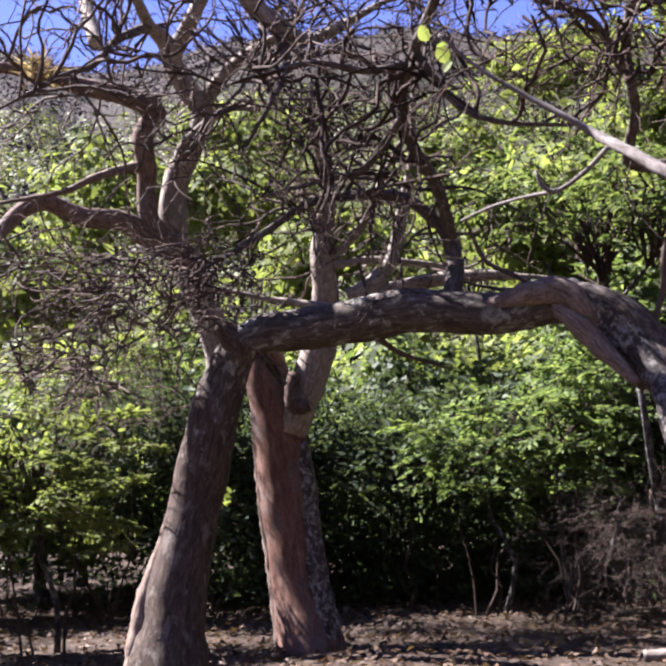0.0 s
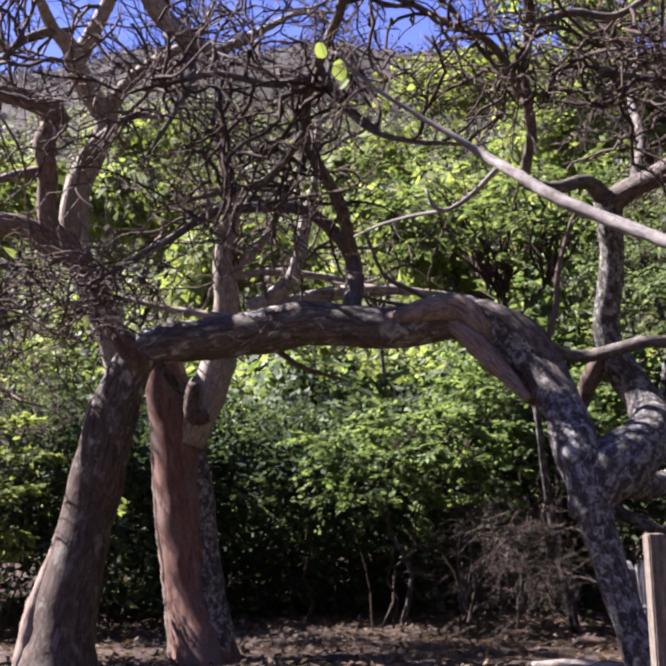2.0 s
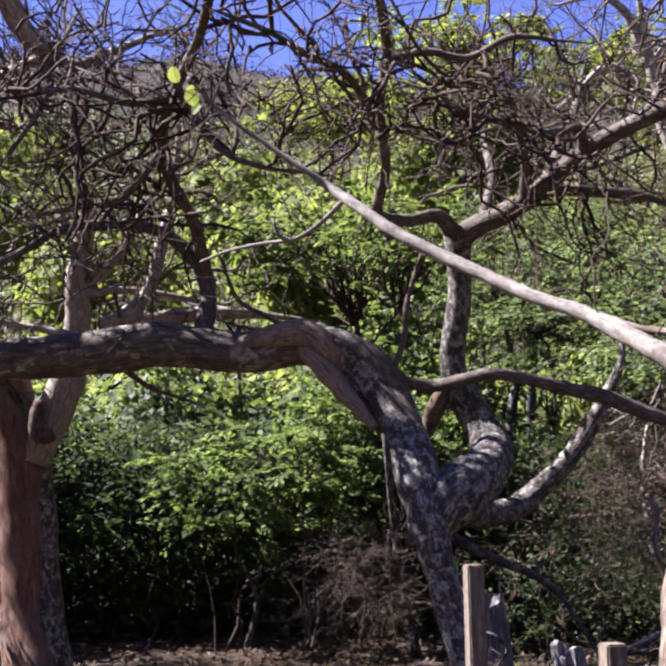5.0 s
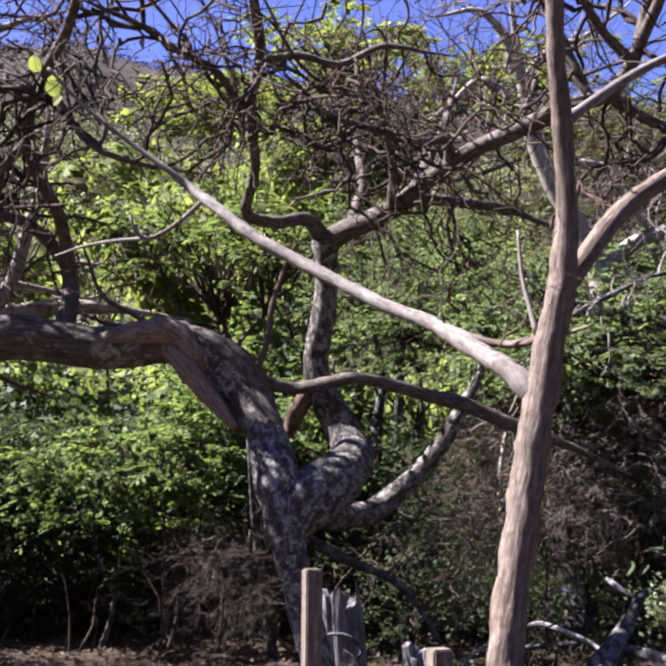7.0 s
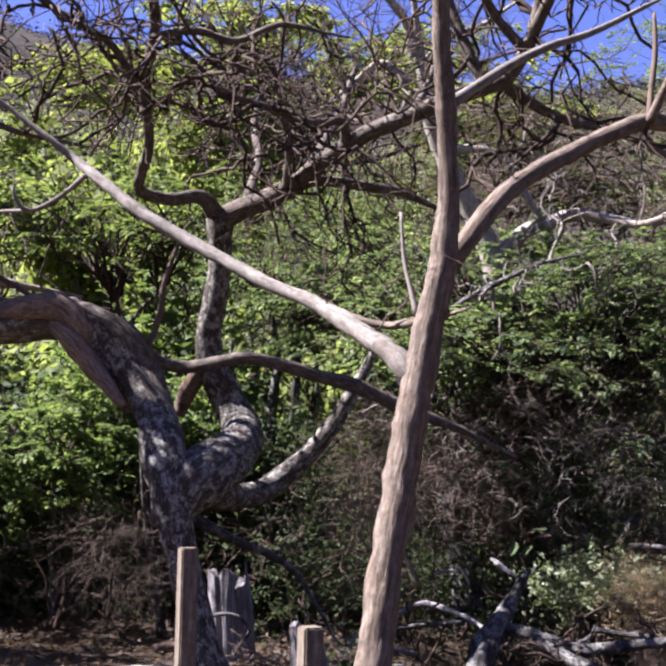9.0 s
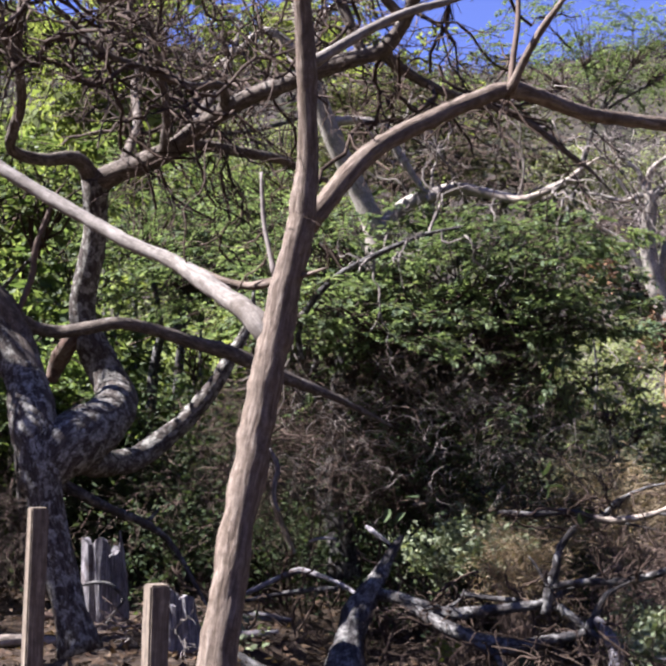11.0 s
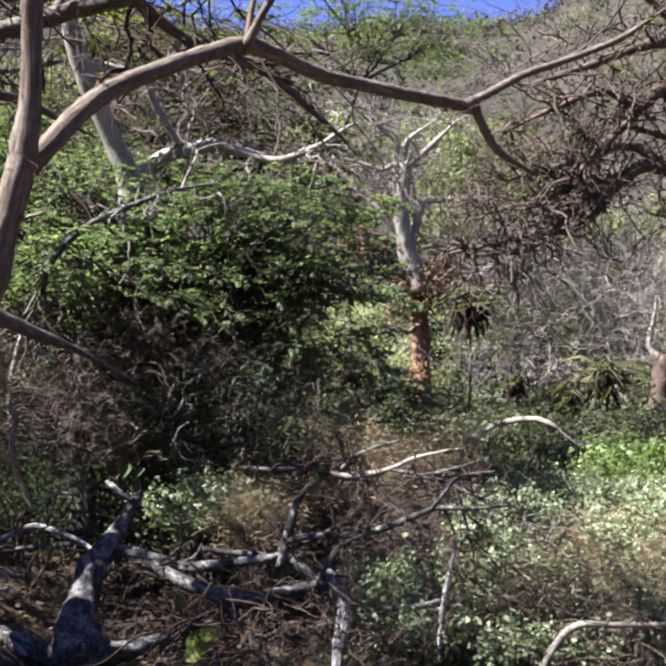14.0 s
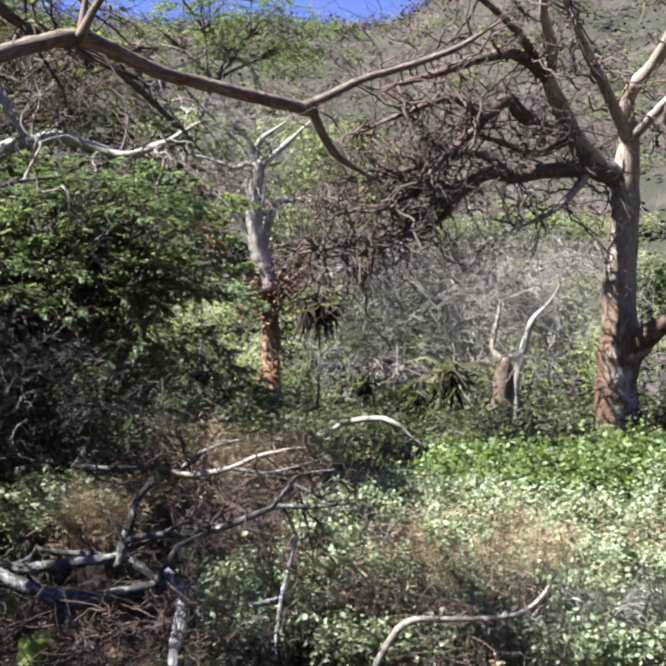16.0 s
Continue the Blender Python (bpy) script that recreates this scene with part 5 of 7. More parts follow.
limb(dead_tree, "limb", WOOD_WHITE, [(1.66, 9.96, 0.48, 0.019), (1.53, 10.18, 0.55, 0.023), (1.35, 10.41, 0.61, 0.024), (1.17, 10.52, 0.64, 0.028), (0.98, 10.52, 0.57, 0.024), (0.79, 10.42, 0.49, 0.024), (0.61, 10.32, 0.42, 0.016), (0.47, 10.20, 0.29, 0.012)], sides=8)
limb(dead_tree, "limb", WOOD_DEAD, [(1.57, 10.18, 0.52, 0.019), (1.27, 10.30, 0.49, 0.024), (0.92, 10.31, 0.44, 0.020), (0.67, 10.31, 0.39, 0.016)], sides=8)
limb(dead_tree, "limb", WOOD_DEAD, [(1.80, 9.95, 0.51, 0.053), (2.01, 9.81, 0.47, 0.053), (2.21, 9.67, 0.41, 0.056), (2.41, 9.53, 0.38, 0.052), (2.62, 9.49, 0.40, 0.048), (2.90, 9.43, 0.44, 0.041), (3.11, 9.38, 0.48, 0.037), (3.25, 9.35, 0.55, 0.026)], lump=0.25)
limb(dead_tree, "limb", WOOD_DEAD, [(2.03, 9.81, 0.44, 0.042), (2.28, 9.44, 0.31, 0.055), (2.51, 9.28, 0.22, 0.058), (2.76, 9.12, 0.17, 0.065), (2.99, 9.06, 0.20, 0.054), (3.18, 9.02, 0.25, 0.043), (3.36, 8.97, 0.31, 0.039), (3.47, 8.96, 0.48, 0.032), (3.54, 8.95, 0.60, 0.022), (3.67, 8.92, 0.68, 0.011)], lump=0.3)
limb(dead_tree, "limb", WOOD_DEAD, [(3.15, 9.36, 0.39, 0.044), (3.20, 9.37, 0.62, 0.044), (3.25, 9.37, 0.77, 0.037), (3.28, 9.38, 0.91, 0.033), (3.34, 9.36, 1.02, 0.030), (3.43, 9.34, 1.12, 0.026), (3.55, 9.31, 1.18, 0.022)], lump=0.25)
limb(dead_tree, "limb", WOOD_DEAD, [(2.82, 9.62, 1.22, 0.015), (2.92, 9.59, 1.22, 0.022), (3.10, 9.44, 1.21, 0.026), (3.34, 9.37, 1.24, 0.030), (3.55, 9.31, 1.20, 0.026)], sides=8)
limb(dead_tree, "limb", BARK_GREY, [(3.55, 9.31, 1.20, 0.026), (3.68, 9.27, 1.18, 0.030), (3.84, 9.10, 1.20, 0.029), (4.01, 9.04, 1.25, 0.022), (4.17, 8.88, 1.35, 0.018), (4.33, 8.70, 1.41, 0.011)], sides=8)
limb(dead_tree, "limb", WOOD_DEAD, [(3.62, 9.29, 1.19, 0.018), (3.74, 9.25, 1.33, 0.018), (3.91, 9.09, 1.44, 0.015), (4.08, 9.02, 1.49, 0.007)], sides=8)
limb(dead_tree, "limb", WOOD_DEAD, [(4.01, 9.04, 1.25, 0.018), (4.25, 8.84, 1.20, 0.018), (4.44, 8.65, 1.13, 0.014), (4.56, 8.48, 1.05, 0.011)], sides=8)
limb(dead_tree, "limb", WOOD_DEAD, [(4.09, 8.90, 1.19, 0.011), (4.31, 8.71, 1.24, 0.014), (4.51, 8.51, 1.32, 0.011)], sides=6)
limb(dead_tree, "limb", WOOD_DEAD, [(3.19, 9.37, 0.61, 0.030), (3.40, 9.22, 0.67, 0.029), (3.70, 9.01, 0.70, 0.029), (3.90, 8.84, 0.77, 0.029), (4.09, 8.67, 0.88, 0.025), (4.24, 8.50, 0.96, 0.021), (4.45, 8.30, 0.97, 0.017), (4.64, 8.10, 1.01, 0.010)], sides=8)
limb(dead_tree, "limb", WOOD_DEAD, [(4.17, 8.53, 0.93, 0.018), (4.28, 8.49, 1.08, 0.018), (4.40, 8.45, 1.22, 0.014), (4.65, 8.22, 1.28, 0.007)], sides=6)
limb(dead_tree, "limb", WOOD_DEAD, [(3.04, 9.44, 0.86, 0.011), (3.11, 9.41, 0.76, 0.015), (3.17, 9.38, 0.64, 0.015)], sides=6)
limb(dead_tree, "limb", WOOD_DEAD, [(2.53, 9.63, 0.57, 0.007), (2.48, 9.63, 0.47, 0.015), (2.39, 9.64, 0.42, 0.015)], sides=6)
limb(dead_tree, "limb", WOOD_DEAD, [(2.55, 9.73, 0.52, 0.023), (2.75, 9.68, 0.49, 0.023), (2.96, 9.53, 0.49, 0.022), (3.15, 9.47, 0.45, 0.022)], sides=8)
limb(dead_tree, "limb", WOOD_DEAD, [(3.24, 9.24, 0.48, 0.029), (3.31, 9.11, 0.40, 0.033), (3.38, 8.97, 0.33, 0.029)], sides=8)
limb(dead_tree, "limb", WOOD_DEAD, [(2.51, 9.28, 0.20, 0.036), (2.67, 9.02, 0.09, 0.032), (2.77, 8.87, -0.06, 0.025), (2.84, 8.72, -0.16, 0.017)], sides=8)
limb(dead_tree, "stick", WOOD_WHITE, [(4.25, 8.15, 0.74, 0.014), (4.19, 8.15, 0.49, 0.017), (4.10, 8.05, 0.31, 0.017), (4.03, 7.94, 0.13, 0.017)], sides=8)
limb(dead_tree, "stick", WOOD_WHITE, [(4.09, 8.05, 0.30, 0.013), (3.93, 8.12, 0.25, 0.013), (3.76, 8.18, 0.23, 0.010)], sides=6)
limb(dead_tree, "stick", WOOD_WHITE, [(1.84, 10.89, 1.03, 0.012), (1.88, 10.89, 1.00, 0.025), (1.94, 10.78, 0.95, 0.025), (2.04, 10.66, 0.88, 0.012)], sides=8, twigs=False)
limb(dead_tree, "stick", WOOD_WHITE, [(0.91, 11.27, 1.76, 0.026), (1.00, 11.27, 1.59, 0.026), (0.97, 11.27, 1.39, 0.021), (0.98, 11.27, 1.22, 0.017), (1.03, 11.26, 1.15, 0.013)], sides=8, twigs=False)
limb(dead_tree, "stick", WOOD_WHITE, [(1.30, 10.93, 0.88, 0.012), (1.42, 10.93, 0.91, 0.017), (1.56, 10.91, 0.90, 0.012)], sides=6, twigs=False)
limb(dead_tree, "broken_chunk", WOOD_WHITE, [(3.42, 8.86, 0.42, 0.032), (3.46, 8.73, 0.32, 0.053), (3.49, 8.60, 0.20, 0.059), (3.43, 8.48, 0.03, 0.062), (3.37, 8.37, -0.11, 0.054)], lump=0.3)
limb(dead_tree, "broken_chunk", WOOD_WHITE, [(0.62, 10.49, 0.22, 0.024), (0.82, 10.49, 0.23, 0.040), (1.11, 10.48, 0.20, 0.020)], lump=0.3, twigs=False)
limb(dead_tree, "broken_chunk", WOOD_WHITE, [(0.48, 10.07, 0.12, 0.019), (0.69, 10.08, 0.13, 0.035), (0.98, 10.07, 0.16, 0.015)], lump=0.3, twigs=False)

# ---- twigs of the trees ----
twigs_on(arched_tree, TWIG_DARK, 64, 1.3, zmin=3.9, fork=3, crook=0.46, up=0.15)
twigs_on(forked_tree, TWIG_DARK, 140, 1.3, 0.010, 0.023, zmin=4.33, fork=3, crook=0.52)
twigs_on(forked_tree, TWIG_WARM, 70, 1.2, 0.009, 0.019, zmin=4.4, fork=3, crook=0.55)
twigs_on(peeling_tree, TWIG_WARM, 45, 1.2, zmin=3.3, fork=3, crook=0.46)
twigs_on(gnarled_tree, TWIG_WARM, 95, 1.3, 0.01, 0.024, zmin=4.7, fork=3, crook=0.46, up=0.1)
twigs_on(pale_tree, TWIG_BROWN, 26, 0.45, 0.002, 0.004, zmin=2.2, levels=2, fork=2)
twigs_on(grey_tree, TWIG_ASH, 50, 1.0, zmin=3.0, fork=3, crook=0.5)
twigs_on(shaggy_tree, TWIG_ASH, 70, 1.2, 0.012, 0.03, zmin=6.6)
twigs_on(spreading_tree, TWIG_WARM, 340, 1.6, 0.016, 0.032, zmin=3.5, fork=3, crook=0.6)
twigs_on(leaning_tree, TWIG_ASH, 60, 1.2, 0.008, 0.02, zmin=2.0)
twigs_on(dead_tree, TWIG_DARK, 70, 0.7, 0.007, 0.016, zmin=0.15, fork=2, up=0.1, crook=0.6)


# ---- fence posts and stumps ----
def fence_post(centre, width, deep, height, turn, label):
    ob = thing("fence_post", (*centre, 0), label, "post", "fence posts")
    bm = bmesh.new()
    bmesh.ops.create_cube(bm, size=1)
    bmesh.ops.scale(bm, vec=(width, deep, height + 0.3), verts=bm.verts)
    bmesh.ops.translate(bm, vec=(0, 0, (height - 0.3) / 2), verts=bm.verts)
    bmesh.ops.subdivide_edges(bm, edges=[e for e in bm.edges if abs(e.verts[0].co.z - e.verts[1].co.z) > 0.1], cuts=9)
    bmesh.ops.bevel(bm, geom=[e for e in bm.edges if len(e.link_faces) == 2 and e.calc_face_angle(0) > 0.5], offset=0.005, segments=2, affect="EDGES")
    for v in bm.verts:
        v.co += Vector((noise.noise(v.co * 6), noise.noise(v.co * 6 + Vector((9, 0, 0))), 0)) * 0.004
    bmesh.ops.rotate(bm, cent=(0, 0, 0), matrix=Matrix.Rotation(radians(turn), 3, "Z"), verts=bm.verts)
    me = bpy.data.meshes.new("shaft")
    bm.to_mesh(me)
    bm.free()
    me.materials.append(WOOD_POST)
    a = me.attributes.new("grain", "FLOAT_VECTOR", "POINT")
    a.data.foreach_set("vector", np.array([v.co for v in me.vertices], dtype=np.float32).ravel())
    new("shaft", me).parent = ob
    return ob


fence_post((-0.138, 3.89), 0.06, 0.064, 1.445, 22, "square weathered timber fence post beside the pale tree")
fence_post((0.29, 3.36), 0.062, 0.064, 1.25, 24, "shorter square timber fence post with rounded top")


def stump(base, width, height, teeth, label, seed):
    """A hollow, split stump: a grooved shell with a jagged top, and loose splinters."""
    ob = thing("stump", base, label, "stump", "weathered stumps")
    r = random.Random(seed)
    n, levels = teeth * 8, 9
    tops = [height * r.uniform(0.78, 1.0) for _ in range(teeth)]
    verts = []
    for wall in (1.0, 0.62):
        for j in range(levels):
            for k in range(n):
                tooth = (k % 8) / 8
                top = tops[k // 8] * (1 - 0.16 * abs(tooth - 0.4 - 0.1 * (k // 8 % 3)))
                z = top * j / (levels - 1) - 0.08
                groove = 1 - 0.22 * (tooth < 0.13) + 0.06 * noise.noise(Vector((k * 0.7, seed, z * 3)))
                w = width * 0.5 * wall * groove * (1.12 - 0.18 * z / height)
                a = 2 * math.pi * k / n
                verts.append((base[0] + w * math.cos(a) * 1.1 - 0.08 * z, base[1] + w * math.sin(a) * 0.75, base[2] + z))
    quads = []
    for wall in (0, 1):
        o = wall * n * levels
        for j in range(levels - 1):
            for k in range(n):
                q = [o + j * n + k, o + j * n + (k + 1) % n, o + (j + 1) * n + (k + 1) % n, o + (j + 1) * n + k]
                quads.append(q if wall == 0 else q[::-1])
    o, j = n * levels, (levels - 1) * n
    quads += [[j + k, j + (k + 1) % n, o + j + (k + 1) % n, o + j + k] for k in range(n)]
    part_np("shell", verts, [quads], WOOD_WHITE, ob, smooth=False)
    for k in range(3):
        a = r.uniform(0, 6.28)
        x, y = base[0] + math.cos(a) * width * 0.5, base[1] + math.sin(a) * width * 0.36
        h = height * r.uniform(0.6, 0.95)
        limb(ob, "splinter", WOOD_WHITE, [(x, y, base[2] - 0.1, 0.05), (x - 0.02, y, base[2] + h * 0.5, 0.04), (x - 0.07, y, base[2] + h, 0.008)], lump=0.3, sides=7, twigs=False)
    return ob


stump(((-0.64, 11.35, -0.07)[0], (-0.64, 11.35, -0.07)[1], 0.0), 0.36, 1.06, 6, "split grey-white weathered stump wrapped with a dead vine", 3)
stump(((0.15, 9.91, 0.14)[0], (0.15, 9.91, 0.14)[1], 0.0), 0.26, 0.62, 4, "small broken grey stump behind a fence post", 8)
vine = thing("dead_vine", ((-0.63, 11.11, 0.44)), "thin dead vine looped round a stump", "vine")
limb(vine, "stem", WOOD_DEAD, [(-0.86, 11.14, 0.44, 0.017), (-0.74, 11.10, 0.47, 0.019), (-0.62, 11.11, 0.46, 0.025), (-0.54, 11.12, 0.42, 0.021), (-0.46, 11.16, 0.31, 0.017), (-0.53, 11.09, 0.20, 0.017), (-0.60, 11.07, 0.09, 0.017)], sides=6, twigs=False)

for k, row in enumerate([(-1.62, 10.17, -0.12) + (-0.88, 10.29, -0.12), (-1.46, 11.74, -0.15) + (-1.13, 11.79, -0.14)]):
    log = thing("fallen_log", (row[0], row[1], 0), ("pale weathered log lying on the leaf litter", "short brown log lying in the shade")[k], "log", "fallen logs")
    limb(log, "log", (BARK_GREY, BARK_RED)[k], [(row[0], row[1], 0.05, 0.05), ((row[0] + row[3]) / 2, (row[1] + row[4]) / 2, 0.07, 0.055), (row[3], row[4], 0.05, 0.045)], twigs=False)


# ---- brush heap, thickets and shrubs ----
def brush(name, label, centre, radii, n, length, mat, r=0.006, rise=0.2, crook=0.3):
    ob = thing(name, (centre[0], centre[1], ground_z(centre[0], centre[1])), label, "brushwood")
    s = np.array(centre) + rng.normal(size=(n, 3)) * np.array(radii) * 0.5
    s[:, 2] = np.maximum(s[:, 2], ob.location[2] + 0.03)
    ways = rng.normal(size=(n, 3)) * np.array([1, 1, 0.35]) + np.array([-0.8, 0, rise])
    sets = twig_sets(s, ways, np.full(n, r), n, length, 2, 3, 0.6, crook, 0.06)
    for i in range(min(n, 16)):
        v, f = bundle(sets[0][0][i:i + 1], sets[0][1][i:i + 1] * 1.25, 4)
        part_np("stick", v, [f], mat, ob)
    sets[0] = (sets[0][0][16:], sets[0][1][16:])
    vs, fs, base = [], [], 0
    for p, rr in sets:
        if len(p):
            v, f = bundle(p[:, ::2], rr[:, ::2], 3)
            vs.append(v)
            fs.append(f + base)
            base += len(v)
    part_np("brushwood", np.vstack(vs), [np.vstack(fs)], mat, ob, kind="stuff")


brush("brush_heap", "heap of dead brown brushwood under the hedge", (-1.85, 12.44, 0.95), (0.8, 0.6, 0.55), 210, 0.9, TWIG_WARM, 0.0032, -0.02, 0.34)
brush("brush_heap", "dry twigs tangled among the shade", (-7.08, 10.80, 3.06), (0.9, 0.6, 1.0), 120, 1.0, TWIG_BROWN)
for at in ((-4.90, 7.60, 3.16), (-5.28, 7.51, 2.91), (-4.67, 7.95, 3.33), (-5.31, 7.28, 3.36), (-4.50, 8.28, 3.33)):
    brush("brush_heap", "crooked brown twigs hanging round the grey trunk", at, (0.7, 0.4, 0.4), 40, 0.85, TWIG_WARM, 0.009, 0.2, 0.42)
for at in ((2.80, 13.96, 2.60), (4.06, 13.93, 2.36), (1.71, 13.51, 2.27), (4.70, 13.98, 1.84), (3.54, 14.67, 2.72)):
    brush("brush_heap", "bare brown twigs inside the shady thicket", at, (1.2, 0.7, 0.9), 60, 1.0, TWIG_DARK, 0.006, 0.3, 0.4)
for at, n in (((0.75, 12.1, 1.75), 40), ((0.35, 12.2, 1.15), 40), ((1.1, 11.9, 1.3), 36), ((1.9, 11.9, 1.7), 36), ((2.51, 12.71, 2.26), 30), ((3.32, 12.35, 2.36), 30), ((2.95, 12.61, 2.36), 26), ((1.55, 12.54, 1.75), 30), ((3.82, 12.35, 1.94), 30), ((3.78, 12.73, 2.56), 40)):
    brush("brush_heap", "bare brown twigs in front of the shady thicket", at, (0.9, 0.5, 0.7), n, 0.9, TWIG_BROWN, 0.005, 0.3, 0.5)
for at in ((1.48, 12.14, 2.22), (2.37, 12.05, 2.03), (3.26, 11.88, 2.15), (1.93, 11.91, 1.56), (2.93, 11.76, 1.55), (3.89, 11.73, 1.80), (2.69, 12.17, 2.55)):
    brush("brush_heap", "short grey twigs catching light in the thicket", at, (0.9, 0.4, 0.45), 30, 0.5, TWIG_ASH, 0.0042, 0.3, 0.5)
brush("brush_heap", "dead twigs inside the dark thicket", (2.45, 14.17, 2.39), (1.6, 0.8, 1.0), 130, 1.1, TWIG_DARK)
brush("brush_heap", "dead twigs inside the dark thicket", (3.26, 14.01, 2.08), (1.5, 0.8, 1.0), 110, 1.1, TWIG_DARK)
brush("brush_heap", "tangle of dead brushwood in front of the thicket", (1.80, 12.91, 1.90), (1.3, 0.8, 0.9), 260, 1.0, TWIG_DARK)
for at in ((2.83, 8.76, 0.06), (0.40, 10.41, 0.06)):
    brush("brush_heap", "dark tangle of dead twigs on the ground", at, (0.8, 0.5, 0.3), 36, 0.8, TWIG_DARK, 0.009, 0.1)
brush("grey_thicket", "pale leafless thicket below the hillside", (14.95, 24.98, 4.79), (3.2, 2.0, 1.8), 420, 1.8, TWIG_ASH, 0.012, 0.5)
brush("grey_thicket", "pale leafless thicket below the hillside", (19.37, 25.60, 5.52), (2.6, 2.0, 1.6), 300, 1.8, TWIG_ASH, 0.012, 0.5)
for at, rad, n in (((13.96, 25.46, 5.20), (2.0, 1.0, 1.4), 90), ((15.95, 25.42, 5.69), (2.2, 1.0, 1.5), 100), ((18.18, 23.98, 5.50), (1.8, 1.0, 1.4), 80), ((16.11, 24.36, 4.05), (1.8, 0.9, 1.0), 70), ((13.54, 26.66, 6.08), (1.4, 0.9, 1.0), 60), ((14.86, 24.56, 3.77), (1.6, 0.9, 0.9), 60)):
    brush("grey_thicket", "pale leafless twiggy thicket below the hillside", at, rad, n, 1.7, TWIG_ASH, 0.018, 0.6, 0.55)
brush("grey_thicket", "brown leafless thicket behind the grey tree", (3.47, 15.58, 6.10), (2.2, 1.0, 1.2), 160, 1.3, TWIG_BROWN, 0.009, 0.4)
brush("grey_thicket", "brown leafless thicket beside the forked tree", (10.06, 28.84, 7.67), (1.6, 1.2, 1.5), 220, 1.5, TWIG_BROWN, 0.012, 0.4)

brush("brush_heap", "mound of dry brown twigs among pale shrubs", (5.59, 7.57, 0.11), (0.8, 0.5, 0.3), 130, 0.5, TWIG_BROWN, 0.005, 0.5)
brush("brush_heap", "mound of dry brown twigs among pale shrubs", (4.79, 9.88, 0.67), (0.6, 0.5, 0.5), 120, 0.6, TWIG_BROWN, 0.005, 0.4)
for at, m, n in [((4.25, 8.08, 0.18), TWIG_DARK, 36), ((4.97, 8.20, 0.27), TWIG_BROWN, 50), ((2.22, 9.32, 0.09), TWIG_DARK, 34), ((1.96, 9.78, 0.20), TWIG_BROWN, 26), ((3.44, 7.92, -0.01), TWIG_DARK, 60),
                 ((4.16, 9.25, 0.57), TWIG_BROWN, 50), ((3.69, 8.50, 0.09), TWIG_BROWN, 40), ((6.30, 7.32, 0.12), TWIG_ASH, 60), ((7.08, 7.49, 0.19), TWIG_ASH, 50), ((5.79, 10.07, 0.52), TWIG_ASH, 40)]:
    brush("brush_heap", "dry twigs and dead stalks among low shrubs", at, (0.7, 0.5, 0.25), n, 0.5, m, 0.005, 0.4, 0.45)
bare_branch = thing("bare_branch", (4.64, 7.40, -0.04), "bare grey fallen branch resting on dry twigs", "branch")
limb(bare_branch, "branch", BARK_GREY, [(4.58, 7.41, -0.14, 0.023), (4.69, 7.39, 0.05, 0.028), (4.83, 7.34, 0.20, 0.028), (5.14, 7.28, 0.21, 0.023), (5.46, 7.20, 0.22, 0.022), (5.71, 7.16, 0.26, 0.020), (5.90, 7.17, 0.38, 0.017), (5.99, 7.13, 0.55, 0.010)], sides=8, twigs=False)
SUNLIT = "sunlit shrub with small bright green leaves"
for c, rad, n in [
    ((-7.72, 9.58, 1.81), (1.15, 0.7, 0.95), 90), ((-9.1, 8.9, 1.9), (0.9, 0.7, 0.6), 60),
    ((-3.75, 12.94, 2.05), (0.75, 0.7, 0.55), 56), ((-3.0, 13.41, 2.22), (0.85, 0.8, 0.75), 100),
    ((-2.37, 14.17, 2.58), (0.9, 0.8, 0.95), 90), ((-1.88, 14.33, 2.55), (1.0, 0.8, 0.8), 70),
]:
    foot = (c[0], c[1] + 0.5, ground_z(c[0], c[1] + 0.5))
    feather_tree("shrub", SUNLIT + " overhanging deep shade", foot, [(c, rad, int(n * (0.7 if c[0] < -7 else 0.32)))], LEAF_LIME if c[0] < -7 else LEAF_HEDGE, 0.066, 0.62, "sunlit shrubs", stem_r=0.02)
    bush("shrub", SUNLIT + " overhanging deep shade", "shrub", c, rad, int(n * (0.13 if c[0] < -7 else 0.1)), 150, 0.085, LEAF_LIME if c[0] < -7 else LEAF_HEDGE, 0.2, "oval", stems=3, hollow=0.6, layered=0.5, group="sunlit shrubs")
# Shrubs of the shady parts: the gloom is partly in their dark leaf colour.
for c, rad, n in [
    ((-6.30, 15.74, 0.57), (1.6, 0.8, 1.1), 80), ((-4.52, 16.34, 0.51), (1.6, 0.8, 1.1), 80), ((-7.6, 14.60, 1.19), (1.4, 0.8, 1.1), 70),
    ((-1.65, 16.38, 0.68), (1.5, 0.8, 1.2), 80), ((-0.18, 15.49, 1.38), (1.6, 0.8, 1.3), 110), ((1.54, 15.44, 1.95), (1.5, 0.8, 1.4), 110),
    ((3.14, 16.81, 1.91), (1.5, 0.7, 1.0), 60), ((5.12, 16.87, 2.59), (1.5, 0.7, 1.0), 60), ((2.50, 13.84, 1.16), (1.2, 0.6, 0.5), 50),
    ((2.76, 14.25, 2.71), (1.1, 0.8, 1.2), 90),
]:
    bush("thicket_shrub", "dense shrub with leaves coloured dark for shade", "shrub", c, rad, n, 34, 0.09, LEAF_DEEP, 0.2, hollow=0.2, group="shaded shrubs", stems=4)
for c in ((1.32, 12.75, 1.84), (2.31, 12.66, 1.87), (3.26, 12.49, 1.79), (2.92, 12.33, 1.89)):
    bush("thicket_shrub", "sparse shrub under a feathery tree, coloured dark for shade", "shrub", c, (0.9, 0.5, 0.6), 13, 34, 0.07, LEAF_DEEP, 0.16, hollow=0.2, group="shaded shrubs", stems=5)
